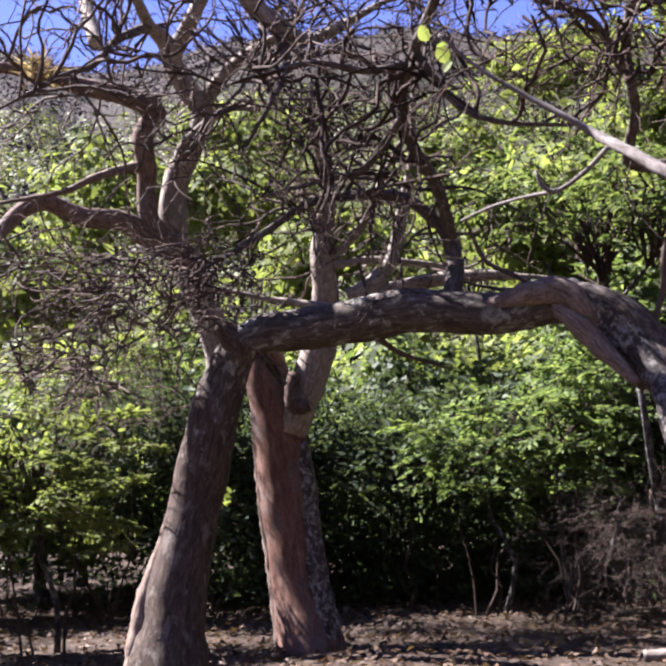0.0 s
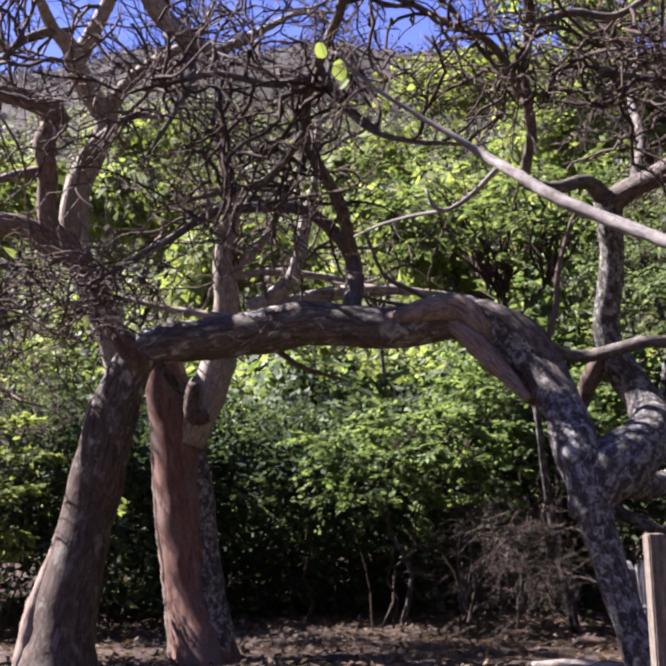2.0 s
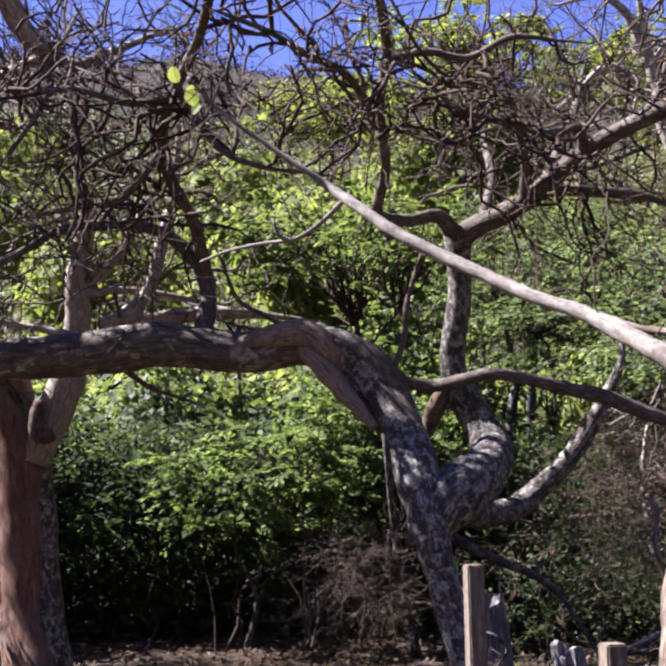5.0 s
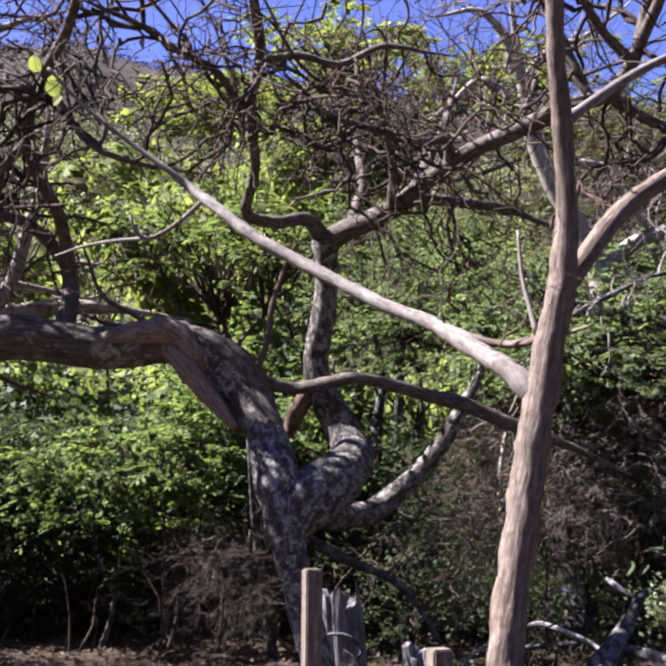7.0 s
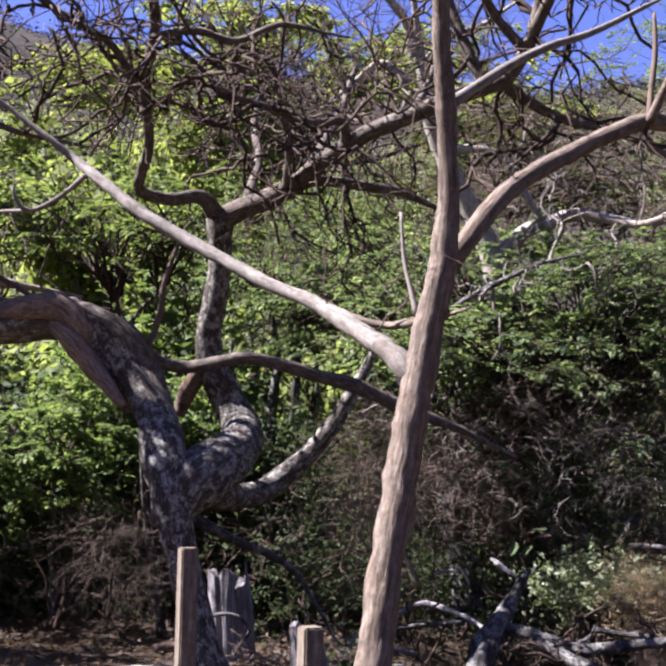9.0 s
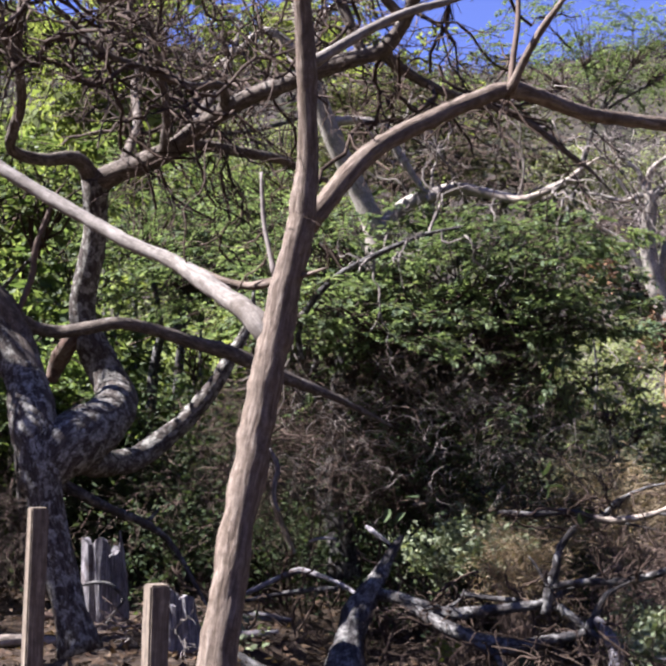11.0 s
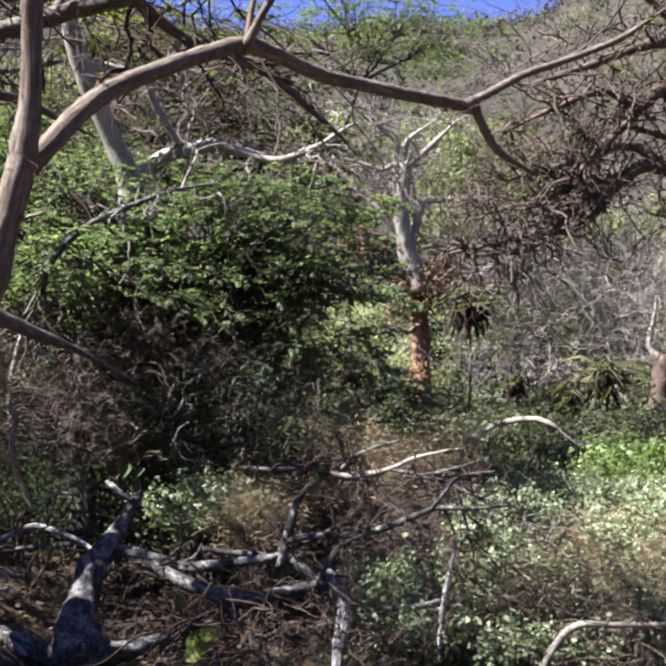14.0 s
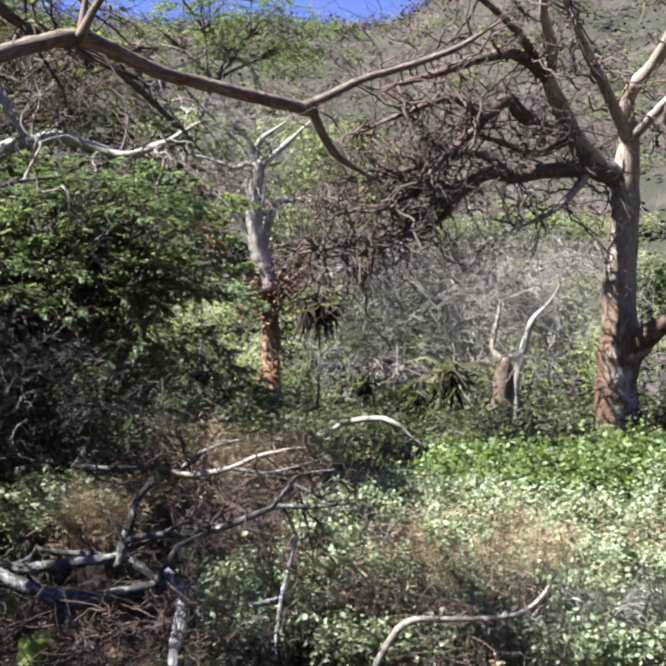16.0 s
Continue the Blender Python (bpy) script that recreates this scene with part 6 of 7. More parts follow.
# Mostly hidden shrubs added as roof and back wall to darken the hollow.
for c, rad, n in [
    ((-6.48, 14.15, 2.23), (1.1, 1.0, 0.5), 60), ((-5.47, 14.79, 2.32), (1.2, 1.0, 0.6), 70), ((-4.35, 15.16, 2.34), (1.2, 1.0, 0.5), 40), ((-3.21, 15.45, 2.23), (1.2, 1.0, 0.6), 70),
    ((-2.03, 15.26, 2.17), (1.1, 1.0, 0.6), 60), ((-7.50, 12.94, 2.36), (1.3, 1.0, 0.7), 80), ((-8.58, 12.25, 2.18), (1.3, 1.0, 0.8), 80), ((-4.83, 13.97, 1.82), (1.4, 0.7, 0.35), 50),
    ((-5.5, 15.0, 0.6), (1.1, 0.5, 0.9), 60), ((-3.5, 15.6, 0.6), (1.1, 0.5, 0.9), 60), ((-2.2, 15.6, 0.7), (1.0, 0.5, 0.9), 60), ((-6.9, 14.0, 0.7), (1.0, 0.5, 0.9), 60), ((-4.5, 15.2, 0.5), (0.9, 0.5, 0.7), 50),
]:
    bush("thicket_shrub", "dense shrub added to shade a hollow, leaves coloured dark", "shrub", c, rad, int(n * 0.6), 60, 0.14, LEAF_DEEP, 0.24, stems=3, hollow=0.1, group="shaded shrubs")
GREEN_TREE = "feathery green tree crown"
for c, rad, n in [
    ((-1.89, 18.53, 5.20), (1.5, 1.2, 1.2), 110), ((-0.02, 17.28, 4.40), (1.4, 1.0, 0.9), 100), ((0.91, 17.07, 5.42), (1.6, 1.0, 1.2), 130), ((2.84, 16.02, 4.65), (1.4, 1.0, 1.4), 110),
    ((0.01, 19.49, 6.14), (1.6, 1.2, 1.2), 90),
]:
    bush("thicket_tree", GREEN_TREE + " with layered foliage", "tree", c, rad, n if n < 55 else int(n * 0.45), 105, 0.06, LEAF_GREEN, 0.3, hollow=0.45, layered=0.9, flat=0.6, stem_r=0.03, stems=9, group="thicket trees", crown=True)
LOW_CROWNS = [
    ((-11.94, 22.09, 8.24), (2.6, 1.6, 1.1), 130), ((-16.69, 32.04, 13.30), (3.2, 2.0, 1.1), 110), ((-6.72, 23.14, 8.22), (1.5, 1.2, 1.2), 90),
    ((-8.24, 19.88, 6.07), (2.2, 1.4, 1.0), 110), ((-3.88, 20.20, 5.84), (2.0, 1.4, 1.3), 130), ((-2.36, 25.74, 9.42), (2.2, 1.5, 1.5), 120),
    ((-14.48, 20.53, 8.18), (2.0, 1.4, 1.2), 90), ((-12.22, 15.42, 5.18), (1.8, 1.2, 0.9), 90),
]
HIGH_CROWNS = [
    ((-5.87, 31.27, 13.58), (1.4, 1.2, 0.8), 60), ((-6.04, 29.31, 12.82), (1.4, 1.2, 0.7), 60), ((-1.52, 22.85, 8.76), (1.7, 1.2, 1.2), 110),
    ((-3.62, 19.10, 6.10), (1.8, 1.2, 1.0), 110), ((-2.43, 31.25, 14.74), (1.6, 1.2, 0.9), 60), ((1.99, 33.51, 14.69), (2.4, 1.4, 1.2), 80),
    ((-1.42, 22.97, 8.35), (1.6, 1.2, 1.2), 100), ((5.02, 28.5, 10.95), (1.7, 1.2, 0.9), 80),
]
for c, rad, n in LOW_CROWNS + HIGH_CROWNS:
    bush("sunlit_tree", "yellow-green sunlit tree crown below the hill", "tree", c, rad, int(n * 0.5), 40, 0.27, LEAF_LIME if c[0] < 1.0 else LEAF_GREEN, 0.27, hollow=0.45, layered=0.35, stem_r=0.035, stems=8, group="sunlit trees", crown=True)
FEATHER = "green tree with feathery foliage in level sprays"
feather_tree("thicket_tree", FEATHER, (2.98, 14.17, 1.11), [
    ((2.46, 14.18, 4.41), (1.3, 1.0, 0.6), 30), ((3.42, 13.45, 4.11), (1.2, 0.9, 0.65), 36), ((4.14, 13.07, 4.09), (0.8, 0.8, 0.55), 26), ((3.83, 12.86, 3.32), (1.1, 0.8, 0.35), 30),
    ((2.98, 13.27, 3.12), (0.9, 0.7, 0.3), 18), ((4.20, 12.51, 3.59), (0.6, 0.7, 0.4), 20), ((4.00, 12.67, 2.75), (1.0, 0.7, 0.15), 14), ((2.98, 12.79, 3.67), (0.8, 0.6, 0.4), 16),
    ((1.45, 12.42, 3.44), (0.7, 0.6, 0.3), 16), ((2.14, 12.39, 3.18), (0.7, 0.6, 0.25), 16), ((3.88, 12.50, 4.22), (0.8, 0.6, 0.4), 20), ((4.22, 12.16, 3.21), (0.6, 0.6, 0.2), 14), ((1.29, 13.81, 4.77), (0.6, 0.6, 0.4), 14)], LEAF_FEATHER, group="thicket trees")
feather_tree("thicket_tree", FEATHER, (1.35, 14.55, 1.07), [
    ((1.60, 13.99, 3.67), (0.8, 0.7, 0.7), 24), ((1.71, 14.42, 4.63), (0.9, 0.8, 0.5), 18), ((0.77, 15.14, 4.26), (0.9, 0.8, 0.8), 24), ((2.00, 13.63, 3.01), (0.6, 0.6, 0.3), 16)], LEAF_FEATHER, group="thicket trees")
feather_tree("thicket_tree", FEATHER, (-0.65, 16.99, 1.87), [
    ((0.11, 16.36, 4.52), (1.1, 0.9, 0.9), 36), ((-0.85, 16.59, 5.18), (1.2, 0.9, 0.9), 36)], LEAF_FEATHER, group="thicket trees")
# Crown added towards the sun so that its shadow falls on the dead tree.
feather_tree("thicket_tree", "green feathery crown added to shade the dead tree", (-1.6, 13.3, ground_z(-1.6, 13.3)), [
    ((-2.0, 10.9, 4.3), (0.9, 0.6, 0.45), 22), ((-1.2, 10.8, 4.5), (0.8, 0.6, 0.45), 18), ((-2.5, 12.3, 4.9), (0.9, 0.7, 0.5), 14)], LEAF_GREEN, 0.066, 0.8, group="thicket trees", stem_r=0.03)
feather_tree("feathery_tree", "tall yellow-green feathery crown behind bare limbs", (-0.77, 24.73, ground_z(-0.77, 24.73)), [
    ((-1.47, 21.92, 11.29), (1.3, 1.0, 0.7), 22), ((0.02, 21.45, 9.98), (1.3, 1.0, 0.8), 26), ((-4.20, 22.03, 10.05), (1.2, 1.0, 0.6), 22), ((1.45, 23.13, 11.09), (1.3, 1.0, 0.7), 22), ((3.77, 21.56, 8.91), (1.0, 0.9, 0.6), 16)], LEAF_LIME, 0.11, 1.2, group="feathery trees", stem_r=0.06, rise=0.8)
feather_tree("thicket_tree", "dark olive tree with feathery foliage behind a grey tree", (3.10, 18.30, 1.86), [
    ((2.82, 17.20, 6.29), (1.4, 1.0, 0.7), 30), ((4.22, 17.39, 6.66), (1.3, 1.0, 0.8), 30), ((3.43, 17.78, 7.57), (1.4, 1.0, 0.7), 24), ((4.96, 16.89, 5.90), (0.9, 0.8, 0.5), 16)], LEAF_MOSS, 0.075, group="thicket trees", rise=0.75)
feather_tree("thicket_tree", "small " + FEATHER, (6.47, 16.98, 1.38), [((6.30, 17.02, 2.52), (0.75, 0.6, 0.3), 16), ((7.05, 17.29, 2.20), (0.6, 0.5, 0.25), 12)], LEAF_FEATHER, plate=0.8, group="thicket trees", stem_r=0.025)
feather_tree("feathery_tree", "tall feathery green tree crown against the sky", ((7.46, 28.63, 7.11)[0], (7.46, 28.63, 7.11)[1], ground_z((7.46, 28.63, 7.11)[0], (7.46, 28.63, 7.11)[1])), [
    ((8.30, 27.13, 11.67), (1.6, 1.2, 1.1), 26), ((10.15, 26.53, 11.71), (1.6, 1.2, 1.0), 26), ((11.77, 26.44, 11.80), (1.3, 1.0, 0.5), 18), ((9.11, 26.60, 12.43), (1.6, 1.2, 0.9), 20), ((10.86, 26.02, 12.34), (1.2, 1.0, 0.5), 12)], LEAF_FEATHER, 0.07, 1.5, group="feathery trees", stem_r=0.05, rise=0.85)
for c, rad, n in [((23.96, 47.76, 15.56), (2.4, 1.6, 0.9), 80), ((20.32, 44.45, 13.07), (2.8, 1.8, 2.2), 130), ((17.64, 39.83, 9.10), (1.8, 1.4, 1.4), 80), ((13.73, 40.48, 12.59), (2.4, 1.6, 1.2), 80), ((26.78, 50.38, 13.33), (2.2, 1.6, 1.6), 70),
                  ((31.56, 50.26, 12.26), (2.6, 1.6, 1.2), 70), ((39.80, 51.72, 13.57), (3.4, 1.8, 1.2), 80), ((26.66, 29.82, 7.23), (1.4, 1.0, 1.4), 50)]:
    bush("pale_green_tree", "soft pale green tree on the slope", "tree", c, rad, n, 44, 0.07 if c[1] < 25 else 0.16, LEAF_SAGE if c[1] > 30 else LEAF_GREEN, 0.2 if c[1] < 25 else 0.4, hollow=0.3,
         layered=0.5, stem_r=0.03, group="slope trees", crown=True)
NEAR_SHRUBS = [
    ((2.97, 11.91, 0.69), (0.8, 0.5, 0.3), 44), ((3.46, 11.60, 0.76), (0.4, 0.3, 0.2), 20), ((2.78, 11.21, 0.78), (0.7, 0.5, 0.3), 36),
    ((3.91, 9.10, 0.34), (0.4, 0.3, 0.2), 14), ((3.97, 8.85, 0.21), (0.4, 0.4, 0.2), 16), ((3.94, 8.18, 0.05), (0.5, 0.4, 0.2), 16),
    ((4.63, 7.65, 0.04), (0.5, 0.4, 0.2), 18), ((4.24, 8.97, 0.28), (0.3, 0.3, 0.25), 12), ((7.87, 11.92, 0.78), (1.3, 0.9, 0.35), 110),
    ((8.52, 10.25, 0.56), (1.3, 0.9, 0.4), 120),
]
SIDE_SHRUBS = [
    ((8.06, 8.65, 0.23), (1.0, 0.8, 0.4), 100), ((7.38, 9.81, 0.27), (1.0, 0.8, 0.3), 60), ((6.61, 7.18, -0.01), (0.9, 0.7, 0.3), 80),
    ((5.81, 7.78, 0.03), (0.7, 0.6, 0.3), 50), ((9.74, 9.92, 0.82), (1.2, 0.9, 0.4), 70), ((7.34, 10.59, 0.64), (0.7, 0.5, 0.2), 36),
    ((8.34, 10.90, 0.80), (0.9, 0.6, 0.25), 50), ((7.95, 9.16, 0.42), (0.7, 0.5, 0.25), 44), ((7.16, 7.42, 0.13), (0.6, 0.5, 0.25), 40),
    ((7.44, 11.70, 0.69), (0.6, 0.5, 0.2), 30),
]
FAR_SHRUBS = [
    ((9.23, 10.48, 0.78), (0.9, 0.6, 0.25), 50), ((7.71, 12.71, 0.89), (0.8, 0.6, 0.25), 46), ((7.91, 11.89, 0.76), (0.8, 0.6, 0.25), 46),
    ((7.98, 11.14, 0.69), (0.8, 0.5, 0.25), 46), ((6.84, 11.11, 0.60), (0.6, 0.5, 0.2), 34), ((6.94, 10.11, 0.46), (0.6, 0.4, 0.2), 30),
    ((7.10, 8.51, 0.20), (0.6, 0.4, 0.2), 34), ((6.49, 6.89, -0.01), (0.5, 0.4, 0.2), 30), ((4.80, 9.19, 0.40), (0.4, 0.4, 0.2), 22),
    ((4.96, 8.65, 0.24), (0.5, 0.4, 0.2), 26),
]
LAST_SHRUBS = [
    ((4.22, 8.54, 0.25), (0.4, 0.3, 0.2), 18), ((3.93, 8.65, 0.23), (0.5, 0.3, 0.2), 22), ((5.08, 9.52, 0.64), (0.5, 0.4, 0.2), 26),
    ((5.88, 10.26, 0.82), (0.6, 0.4, 0.25), 34), ((5.18, 8.77, 0.37), (0.5, 0.4, 0.25), 30), ((6.78, 12.06, 0.72), (0.6, 0.5, 0.2), 30),
    ((6.07, 10.14, 0.43), (0.5, 0.4, 0.2), 28), ((5.80, 8.88, 0.19), (0.5, 0.4, 0.2), 26), ((6.34, 9.04, 0.30), (0.4, 0.4, 0.2), 22),
]
for c, rad, n in NEAR_SHRUBS + SIDE_SHRUBS + FAR_SHRUBS + LAST_SHRUBS:
    bush("low_shrub", "low shrub with pale silvery green leaves in sun", "shrub", c, rad, int(n * 0.55), 80, 0.057, LEAF_SILVER, 0.09, "oval", hollow=0.3, group="low shrubs", stem_r=0.008, twig=TWIG_BROWN)
for c, rad, n in [((10.61, 13.73, 1.10), (1.5, 1.0, 0.3), 110), ((11.57, 12.99, 1.26), (1.5, 1.0, 0.35), 120), ((11.63, 11.60, 1.26), (1.2, 1.0, 0.4), 70), ((9.25, 13.43, 0.98), (0.8, 0.7, 0.25), 44), ((9.83, 14.84, 1.17), (0.6, 0.6, 0.3), 26), ((10.11, 12.09, 0.94), (1.2, 0.7, 0.2), 50), ((9.08, 12.34, 0.81), (0.8, 0.6, 0.2), 34)]:
    bush("vine_mound", "bright green vine mound covering the ground", "vine", c, rad, n, 46, 0.09, LEAF_VINE, 0.14, "oval", hollow=0.3, group="vine mounds", stem_r=0.008)
for c, rad, n in [
    ((3.88, 12.53, 0.84), (0.9, 0.6, 0.5), 60), ((5.47, 13.08, 1.07), (1.2, 0.8, 0.6), 80), ((5.45, 15.21, 1.39), (1.2, 0.8, 0.4), 60), ((6.61, 15.86, 1.08), (1.2, 0.8, 0.4), 60),
    ((4.78, 10.70, 1.21), (0.6, 0.5, 0.3), 50), ((5.62, 11.44, 1.38), (0.6, 0.5, 0.3), 50), ((4.46, 11.35, 1.29), (0.5, 0.4, 0.25), 36), ((3.27, 10.63, 0.79), (0.4, 0.35, 0.2), 34), ((5.18, 7.92, 0.63), (0.45, 0.4, 0.15), 20), ((4.84, 8.20, 0.53), (0.35, 0.4, 0.14), 14), ((5.45, 7.51, 0.58), (0.4, 0.4, 0.14), 16),
    ((5.94, 9.05, 0.31), (0.7, 0.6, 0.3), 50), ((6.96, 8.90, 0.50), (0.8, 0.6, 0.25), 50), ((3.26, 10.59, 0.66), (0.5, 0.4, 0.35), 40), ((7.54, 10.46, 0.60), (0.8, 0.5, 0.25), 50), ((7.84, 9.50, 0.47), (0.6, 0.5, 0.2), 40), ((6.68, 10.73, 0.54), (0.6, 0.5, 0.25), 40), ((8.53, 9.20, 0.44), (0.5, 0.5, 0.2), 30),
]:
    bush("dry_shrub", "dry tan shrub with sparse olive leaves", "shrub", c, rad, n, 34, 0.09, LEAF_STRAW, 0.16, "blade", hollow=0.2, group="dry shrubs", twig=TWIG_BROWN, stems=40, stem_r=0.006)
c, pts, owner = clump_points((10.86, 25.35, 5.04), (0.9, 0.5, 1.0), 50, 26, 0.2, 0.2)
leaves("dead_leaf_growth", pts, 0.14 * rng.uniform(0.5, 1.2, len(pts)), LEAF_RUST, shaggy_tree, "diamond", 0.1, label="rust-brown dead vine leaves")
for at, rad, n, mat in [((11.25, 25.27, 3.80), (0.2, 0.2, 0.9), 10, LEAF_BLACK), ((10.81, 25.46, 2.96), (0.2, 0.2, 0.7), 14, LEAF_RUST), ((11.09, 25.38, 1.94), (0.4, 0.3, 0.5), 24, LEAF_BLACK), ((11.36, 24.97, 5.46), (0.7, 0.4, 0.35), 26, LEAF_RUST),
                        ((9.37, 25.61, 6.19), (0.7, 0.4, 0.8), 36, LEAF_RUST), ((10.00, 25.49, 5.61), (0.5, 0.4, 0.6), 26, LEAF_BLACK), ((10.47, 25.25, 5.31), (0.4, 0.3, 0.3), 16, LEAF_DRY)]:
    c, pts, owner = clump_points(at, rad, n, 16, 0.14, 0.2)
    leaves("dead_leaf_growth", pts, 0.13 * rng.uniform(0.5, 1.2, len(pts)), mat, shaggy_tree, "diamond", 0.1)


# ---- palms with dead hanging fronds ----
def palm(crown, blades, dead, size, droop, label):
    foot = (crown[0], crown[1], ground_z(crown[0], crown[1]))
    ob = thing("palm", foot, label, "palm", "small palms")
    limb(ob, "trunk", WOOD_DEAD, [(foot[0], foot[1], foot[2] - 0.1, 0.035), ((foot[0] + crown[0]) / 2 + 0.05, crown[1], (foot[2] + crown[2]) / 2, 0.025), (*crown, 0.02)], twigs=False, sides=8)
    out = rng.normal(size=(blades, 3)) * np.array([0.8, 0.8, 0.35]) + np.array([0, 0, droop])
    leaves("frond_growth", np.repeat([crown], blades, 0) + rng.normal(size=(blades, 3)) * 0.1, size * rng.uniform(0.5, 1.0, blades), LEAF_OLIVE, ob, "frond", 0.3, out)
    dn = rng.normal(size=(dead, 3)) * np.array([0.32, 0.32, 0.2]) - np.array([0, 0, 1])
    leaves("dead_frond_growth", np.repeat([crown], dead, 0) + rng.normal(size=(dead, 3)) * 0.1, size * rng.uniform(0.6, 1.1, dead), LEAF_BLACK, ob, "frond", 0.1, dn, label="dark dead hanging fronds")


palm((10.27, 21.22, 4.38), 40, 70, 0.95, 0.1, "small palm with green top and dark dead fronds")
palm((10.74, 20.04, 2.73), 8, 50, 0.6, -0.5, "small palm hung with dark dead fronds")
palm((12.67, 19.88, 2.91), 70, 30, 0.95, -0.35, "broad palm with drooping olive fronds")
palm((11.99, 19.95, 2.60), 40, 30, 0.7, -0.7, "low palm with drooping olive fronds")

# ---- single large leaves near the camera ----
def leaf_sprig(at, n, size, label, mat=LEAF_LIME):
    ob = thing("leaf_sprig", at, label, "leaves", "large bright leaves")
    p = np.array(at) + rng.normal(size=(n, 3)) * size * 0.32
    for q in p:
        leaves("leaf", q[None], np.array([size]), mat, ob, "round", 0.15, kind="")
    v, f = bundle(wander(np.repeat([at], 2, 0), rng.normal(size=(2, 3)) + np.array([0, 0, 1.0]), np.array([0.25, 0.2]), 5, 0.3), np.full((2, 6), 0.004), 4)
    part_np("twig", v, [f], TWIG_DARK, ob)


for at, n, s in [((-1.51, 5.01, 3.66), 4, 0.085), ((-0.94, 5.03, 3.32), 2, 0.055), ((-3.00, 8.70, 2.83), 2, 0.09), ((2.41, 9.89, 0.05), 4, 0.13), ((2.47, 9.89, 0.07), 2, 0.12), ((-1.23, 5.10, 3.55), 1, 0.05),
                 ((2.44, 9.97, 0.07), 3, 0.14), ((2.29, 8.62, -0.13), 5, 0.14), ((-2.84, 8.18, 4.01), 3, 0.08), ((3.89, 5.02, 3.76), 3, 0.045), ((-5.61, 8.16, 2.71), 3, 0.09), ((-5.04, 9.18, 1.55), 5, 0.09)]:
    leaf_sprig(at, n, s, "sprig of large bright yellow-green leaves")
# Dark green sprigs whose colour is deepened to look shaded.
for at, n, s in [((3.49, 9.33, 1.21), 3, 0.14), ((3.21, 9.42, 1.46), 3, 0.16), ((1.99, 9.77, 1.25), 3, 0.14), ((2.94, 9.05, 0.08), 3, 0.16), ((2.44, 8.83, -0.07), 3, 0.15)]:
    leaf_sprig(at, n, s, "sprig of large dark green leaves, darkened for shade", LEAF_DEEP)

# ---- undergrowth and woods that close the view ----
def scatter(name, label, category, n, az0, az1, r0, r1, rad, high, mat, clusters, per, size, spread, twig=TWIG_DARK, crown=False, lift=0.5, layered=0.3, group=""):
    """Shrubs or trees spread evenly over a sector of the ground."""
    for k in range(n):
        a = radians(az0 + (az1 - az0) * ((k * 0.618034) % 1.0))
        r = math.sqrt(r0 * r0 + (r1 * r1 - r0 * r0) * (k + 0.5) / n)
        x, y = r * math.sin(a) + 0.4, r * math.cos(a)
        if r < 11.6 and a < radians(21):
            continue
        h = high * rng.uniform(0.7, 1.3)
        w = rad * rng.uniform(0.75, 1.3)
        bush(name, label, category, (x, y, ground_z(x, y) + h * lift), (w, w * 0.8, h * (1 - lift) if crown else h * 0.5), clusters, per, size, mat, spread, twig=twig, crown=crown,
             layered=layered, hollow=0.3, stem_r=0.06 if crown else 0.012, stems=5, group=group)


scatter("low_shrub", "low pale green shrub with small leaves", "shrub", 34, 22, 46, 9.6, 18, 0.6, 0.45, LEAF_SILVER, 30, 42, 0.07, 0.12, TWIG_BROWN, group="low shrubs")
scatter("low_shrub", "low mid-green shrub with small leaves", "shrub", 9, 18, 34, 8.6, 15, 0.45, 0.35, LEAF_GREEN, 16, 34, 0.07, 0.12, TWIG_BROWN, group="low shrubs")
scatter("dry_shrub", "dry tan twiggy shrub", "shrub", 30, 16, 46, 8.5, 20, 0.6, 0.6, LEAF_OLIVE, 26, 12, 0.06, 0.18, TWIG_BROWN, group="dry shrubs")
scatter("dry_shrub", "dead brown shrub with shrivelled leaves", "shrub", 30, 16, 46, 8, 18, 0.55, 0.45, LEAF_STRAW, 30, 16, 0.06, 0.17, TWIG_ASH, group="dry shrubs")
scatter("thicket_shrub", "dull olive shrub in the mid distance", "shrub", 40, 17, 40, 17, 25, 0.9, 0.6, LEAF_MOSS, 30, 40, 0.075, 0.16, TWIG_BROWN, group="understorey shrubs")
scatter("low_shrub", "low dark green shrub with small leaves", "shrub", 9, 12, 27, 8.6, 10.5, 0.5, 0.35, LEAF_DEEP, 18, 34, 0.07, 0.12, TWIG_DARK, group="low shrubs")
# Next two rows: dark leaf colour deepens the shade under the trees.
scatter("thicket_shrub", "dense shrub with leaves coloured dark for shade", "shrub", 16, -2, 20, 12.8, 15.5, 1.0, 1.5, LEAF_DEEP, 40, 26, 0.08, 0.2, group="shaded shrubs")
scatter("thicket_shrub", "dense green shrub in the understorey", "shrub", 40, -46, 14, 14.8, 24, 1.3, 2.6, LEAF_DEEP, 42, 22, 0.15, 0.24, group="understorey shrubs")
scatter("thicket_shrub", "olive green shrub in the understorey", "shrub", 34, 14, 50, 18, 32, 1.2, 1.0, LEAF_MOSS, 50, 22, 0.12, 0.22, TWIG_BROWN, group="understorey shrubs")
scatter("thicket_tree", "tall dense green tree behind the hedge", "tree", 20, -44, 12, 16.5, 21, 1.6, 4.0, LEAF_GREEN, 55, 38, 0.2, 0.27, crown=True, lift=0.62, layered=0.5, group="hedge trees")
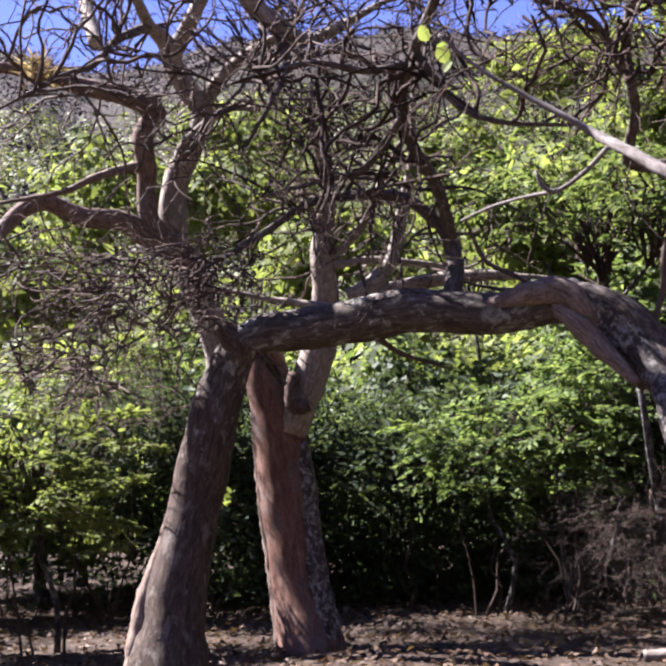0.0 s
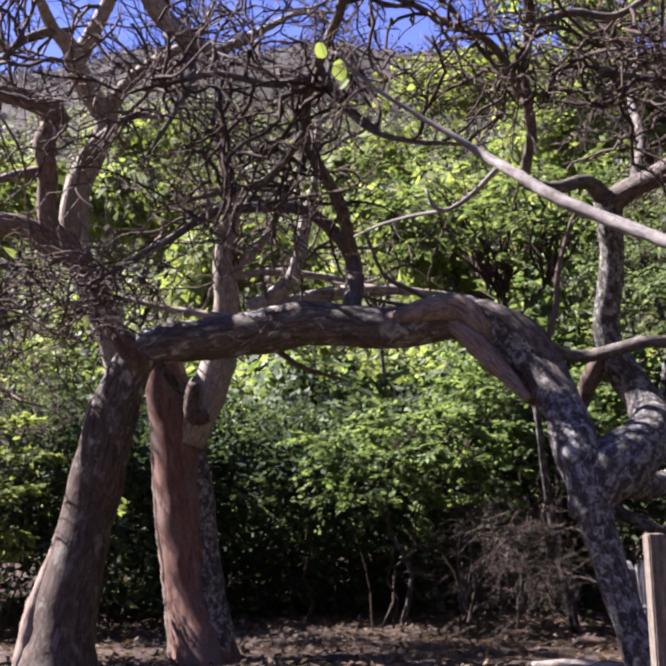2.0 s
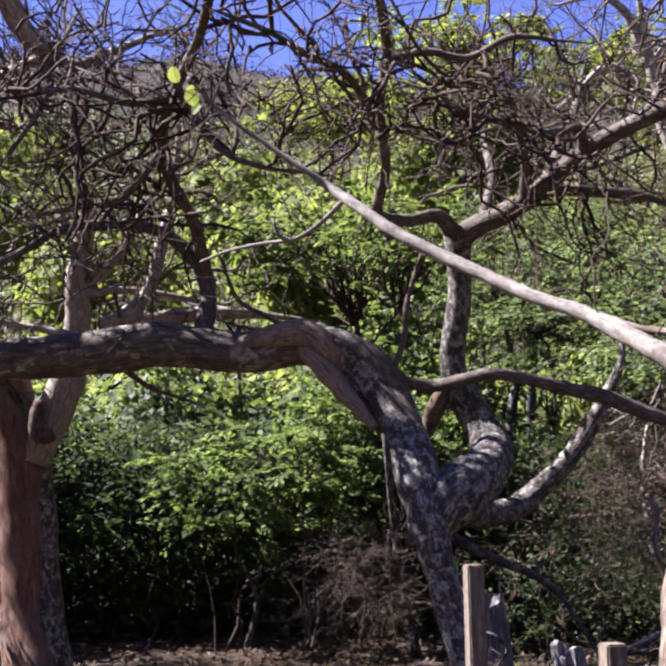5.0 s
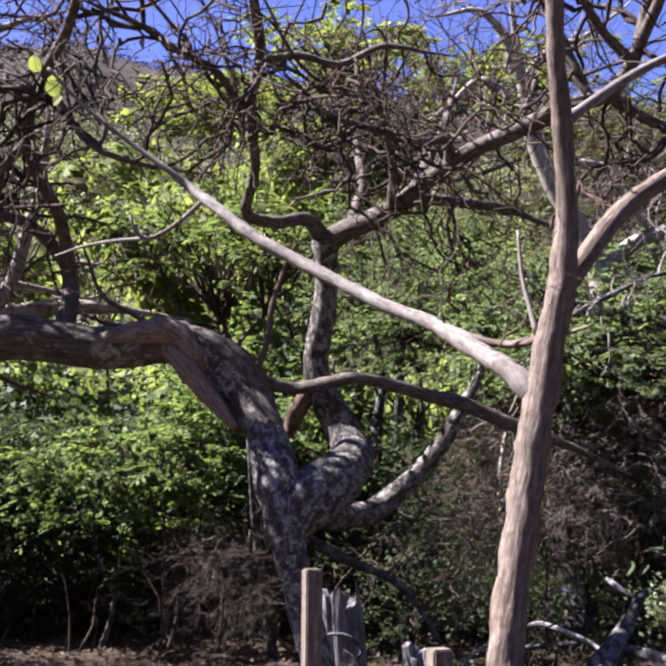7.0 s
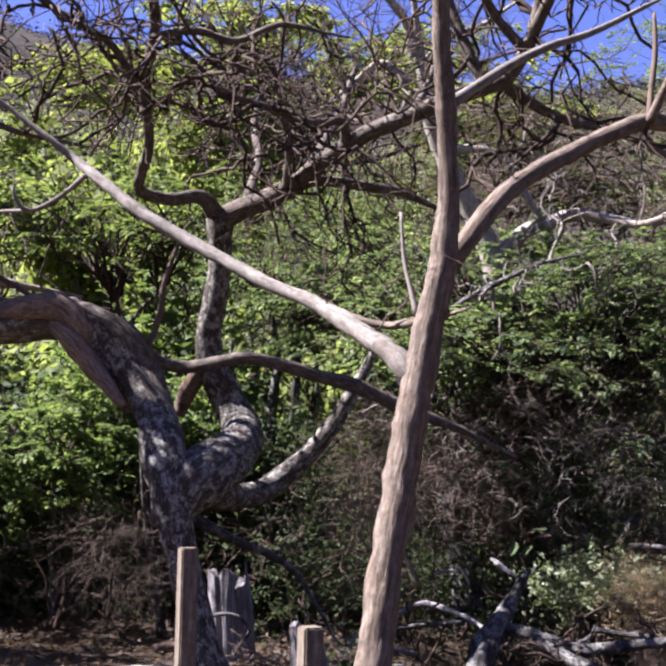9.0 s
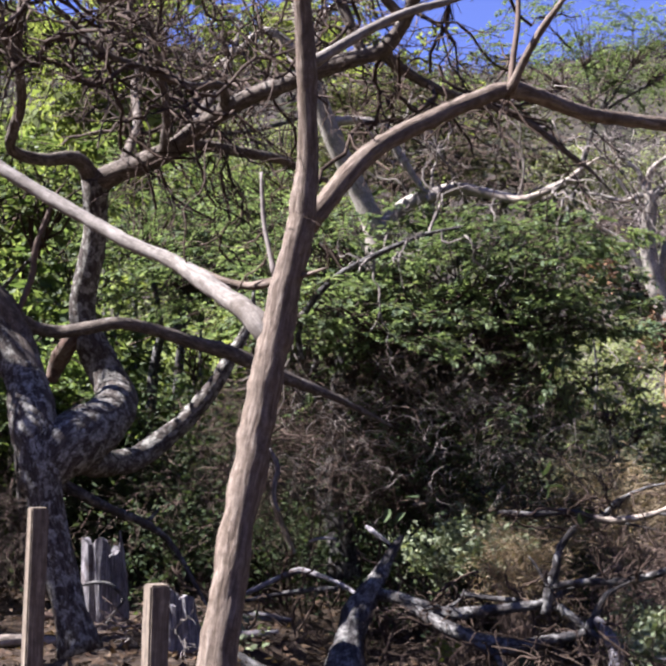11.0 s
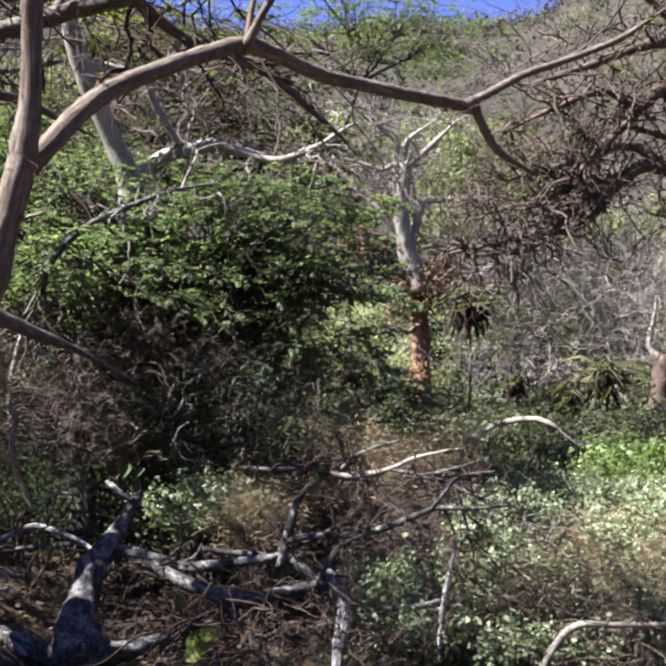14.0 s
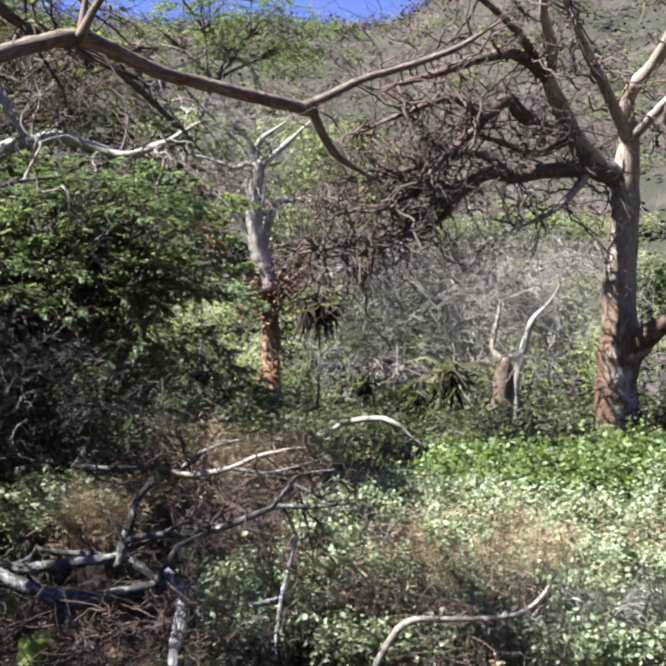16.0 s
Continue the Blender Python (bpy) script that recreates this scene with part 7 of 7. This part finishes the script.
scatter("wood_tree", "bushy bright green tree at the foot of the hill", "tree", 46, -46, 10, 26, 50, 2.4, 5.6, LEAF_LIME, 44, 26, 0.42, 0.42, crown=True, lift=0.6, group="hill foot trees")
scatter("wood_tree", "dense tree behind the path", "tree", 22, 75, 255, 5.5, 14, 1.8, 5.0, LEAF_DEEP, 70, 20, 0.25, 0.35, crown=True, lift=0.5, group="trees behind the path")
scatter("wood_tree", "soft pale green tree at the foot of the hill", "tree", 26, 14, 50, 36, 75, 2.4, 5.0, LEAF_SAGE, 36, 50, 0.17, 0.5, TWIG_ASH, True, 0.6, group="hill foot trees")

# ---- dead sticks, seedlings and debris on the bare ground ----
for k in range(26):
    a, r = radians(-4 + 25 * ((k * 0.618034) % 1)), 7.0 + 3.6 * ((k * 0.381966) % 1)
    x, y = r * math.sin(a) + 0.5, r * math.cos(a)
    at = (x, y, ground_z(x, y) + 0.1)
    if 1 < math.degrees(a) < 17 and r > 7.6:
        continue
    if k % 2:
        brush("brush_heap", "scattered dry sticks on the leaf litter", at, (0.7, 0.7, 0.12), 24, 0.5, (TWIG_DARK, TWIG_BROWN, TWIG_ASH)[k % 3], 0.006, 0.12, 0.4)
    else:
        bush("seedling", "small green seedling among fallen leaves", "plant", at, (0.35, 0.35, 0.12), 9, 16, 0.075, (LEAF_DEEP, LEAF_SILVER, LEAF_FEATHER)[k % 3], 0.1, "oval", stem_r=0.005, stems=6, group="seedlings")
for k in range(14):
    a, r = radians(2 + 28 * ((k * 0.618034) % 1)), 7.2 + 2.6 * ((k * 0.45) % 1)
    x, y = r * math.sin(a) + 0.5, r * math.cos(a)
    gz = ground_z(x, y)
    log = thing("fallen_branch", (x, y, gz), "short weathered grey branch lying on leaf litter", "branch", "fallen branches")
    d = rng.normal(size=2)
    d *= rng.uniform(0.2, 0.45) / np.linalg.norm(d)
    limb(log, "stick", (WOOD_DEAD, WOOD_WHITE, BARK_GREY)[k % 3], [(x - d[0], y - d[1], gz + 0.04, 0.022), (x, y, gz + rng.uniform(0.04, 0.09), 0.026), (x + d[0], y + d[1], gz + rng.uniform(0.04, 0.16), 0.014)], lump=0.35, sides=8, twigs=False)

# ---- leaf litter and hillside scrub ----
litter = thing("leaf_litter", (0, 10, 0), "dry brown fallen leaves over the soil", "leaf litter", kind="stuff")
a, r = rng.uniform(-0.85, 0.95, 38000), rng.uniform(6, 20, 38000)
a = np.concatenate([a, rng.uniform(-3.14, 3.14, 14000)])
r = np.concatenate([r, 9 * np.sqrt(rng.uniform(0, 1, 14000))])
x, y = r * np.sin(a), r * np.cos(a)
z = np.array([ground_z(u, v) for u, v in zip(x, y)]) + rng.uniform(0.005, 0.05, len(x))
leaves("fallen_leaves", np.stack([x, y, z], 1), rng.uniform(0.04, 0.11, len(x)), LEAF_DRY, litter, "chip", 0.7)


def hillside(name, label, n, rmin, rmax, per, spread, size, mat, shape, az0=-0.85, az1=0.95):
    ob = thing(name, (0, 60, ground_z(0, 60)), label, "scrub", kind="stuff")
    a = rng.uniform(az0, az1, n)
    r = np.sqrt(rng.uniform(rmin ** 2, rmax ** 2, n))
    c = np.array([(q * math.sin(b), q * math.cos(b), ground_z(q * math.sin(b), q * math.cos(b)) + spread * 0.6) for q, b in zip(r, a)])
    k = np.maximum(3, (per * rng.gamma(2.0, 0.5, n)).astype(int))
    src = np.repeat(np.arange(n), k)
    pts = c[src] + rng.normal(size=(len(src), 3)) * spread * np.array([1, 1, 0.6]) * rng.uniform(0.5, 1.5, n)[src][:, None]
    out = (pts - c[src]) / spread * 0.5 + np.array([0, -0.35, 0.8])
    leaves("scrub", pts, size * rng.uniform(0.6, 1.4, len(pts)), mat, ob, shape, 0.1, face=out)


hillside("bare_scrub", "leafless grey-brown scrub over the hillside", 4800, 45, 232, 20, 1.3, 0.62, TWIG_HILL, "chip")
hillside("bare_scrub", "leafless grey-brown scrub along the ridge", 1300, 190, 262, 24, 1.3, 0.62, TWIG_HILL, "chip", 0.38, 0.95)
hillside("green_scrub", "scattered green bushes over the hillside", 1000, 45, 225, 44, 1.3, 0.5, LEAF_HILL, "chip", 0.05, 0.95)
hillside("green_scrub", "bright green bushes covering the hillside", 2400, 42, 150, 52, 1.5, 0.55, LEAF_SLOPE, "chip", -0.85, 0.1)

# ---- a dry tuft perched on a limb of the gnarled tree ----
perch = (-5.80, 7.39, 5.16)
tuft = thing("air_plant", perch, "yellow-green dry tuft perched on a bare limb", "air plant")
ways = rng.normal(size=(90, 3)) * np.array([0.8, 0.8, 0.5]) + np.array([0, 0, 0.55])
leaves("leaf_growth", np.repeat([perch], 90, 0) + rng.normal(size=(90, 3)) * 0.045, 0.24 * rng.uniform(0.5, 1.1, 90), LEAF_STRAW, tuft, "frond", 0.3, ways)
limb(tuft, "root", TWIG_BROWN, [(perch[0], perch[1], perch[2] - 0.12, 0.03), (perch[0], perch[1], perch[2] - 0.04, 0.035), (perch[0], perch[1], perch[2] + 0.03, 0.015)], twigs=False, sides=8)
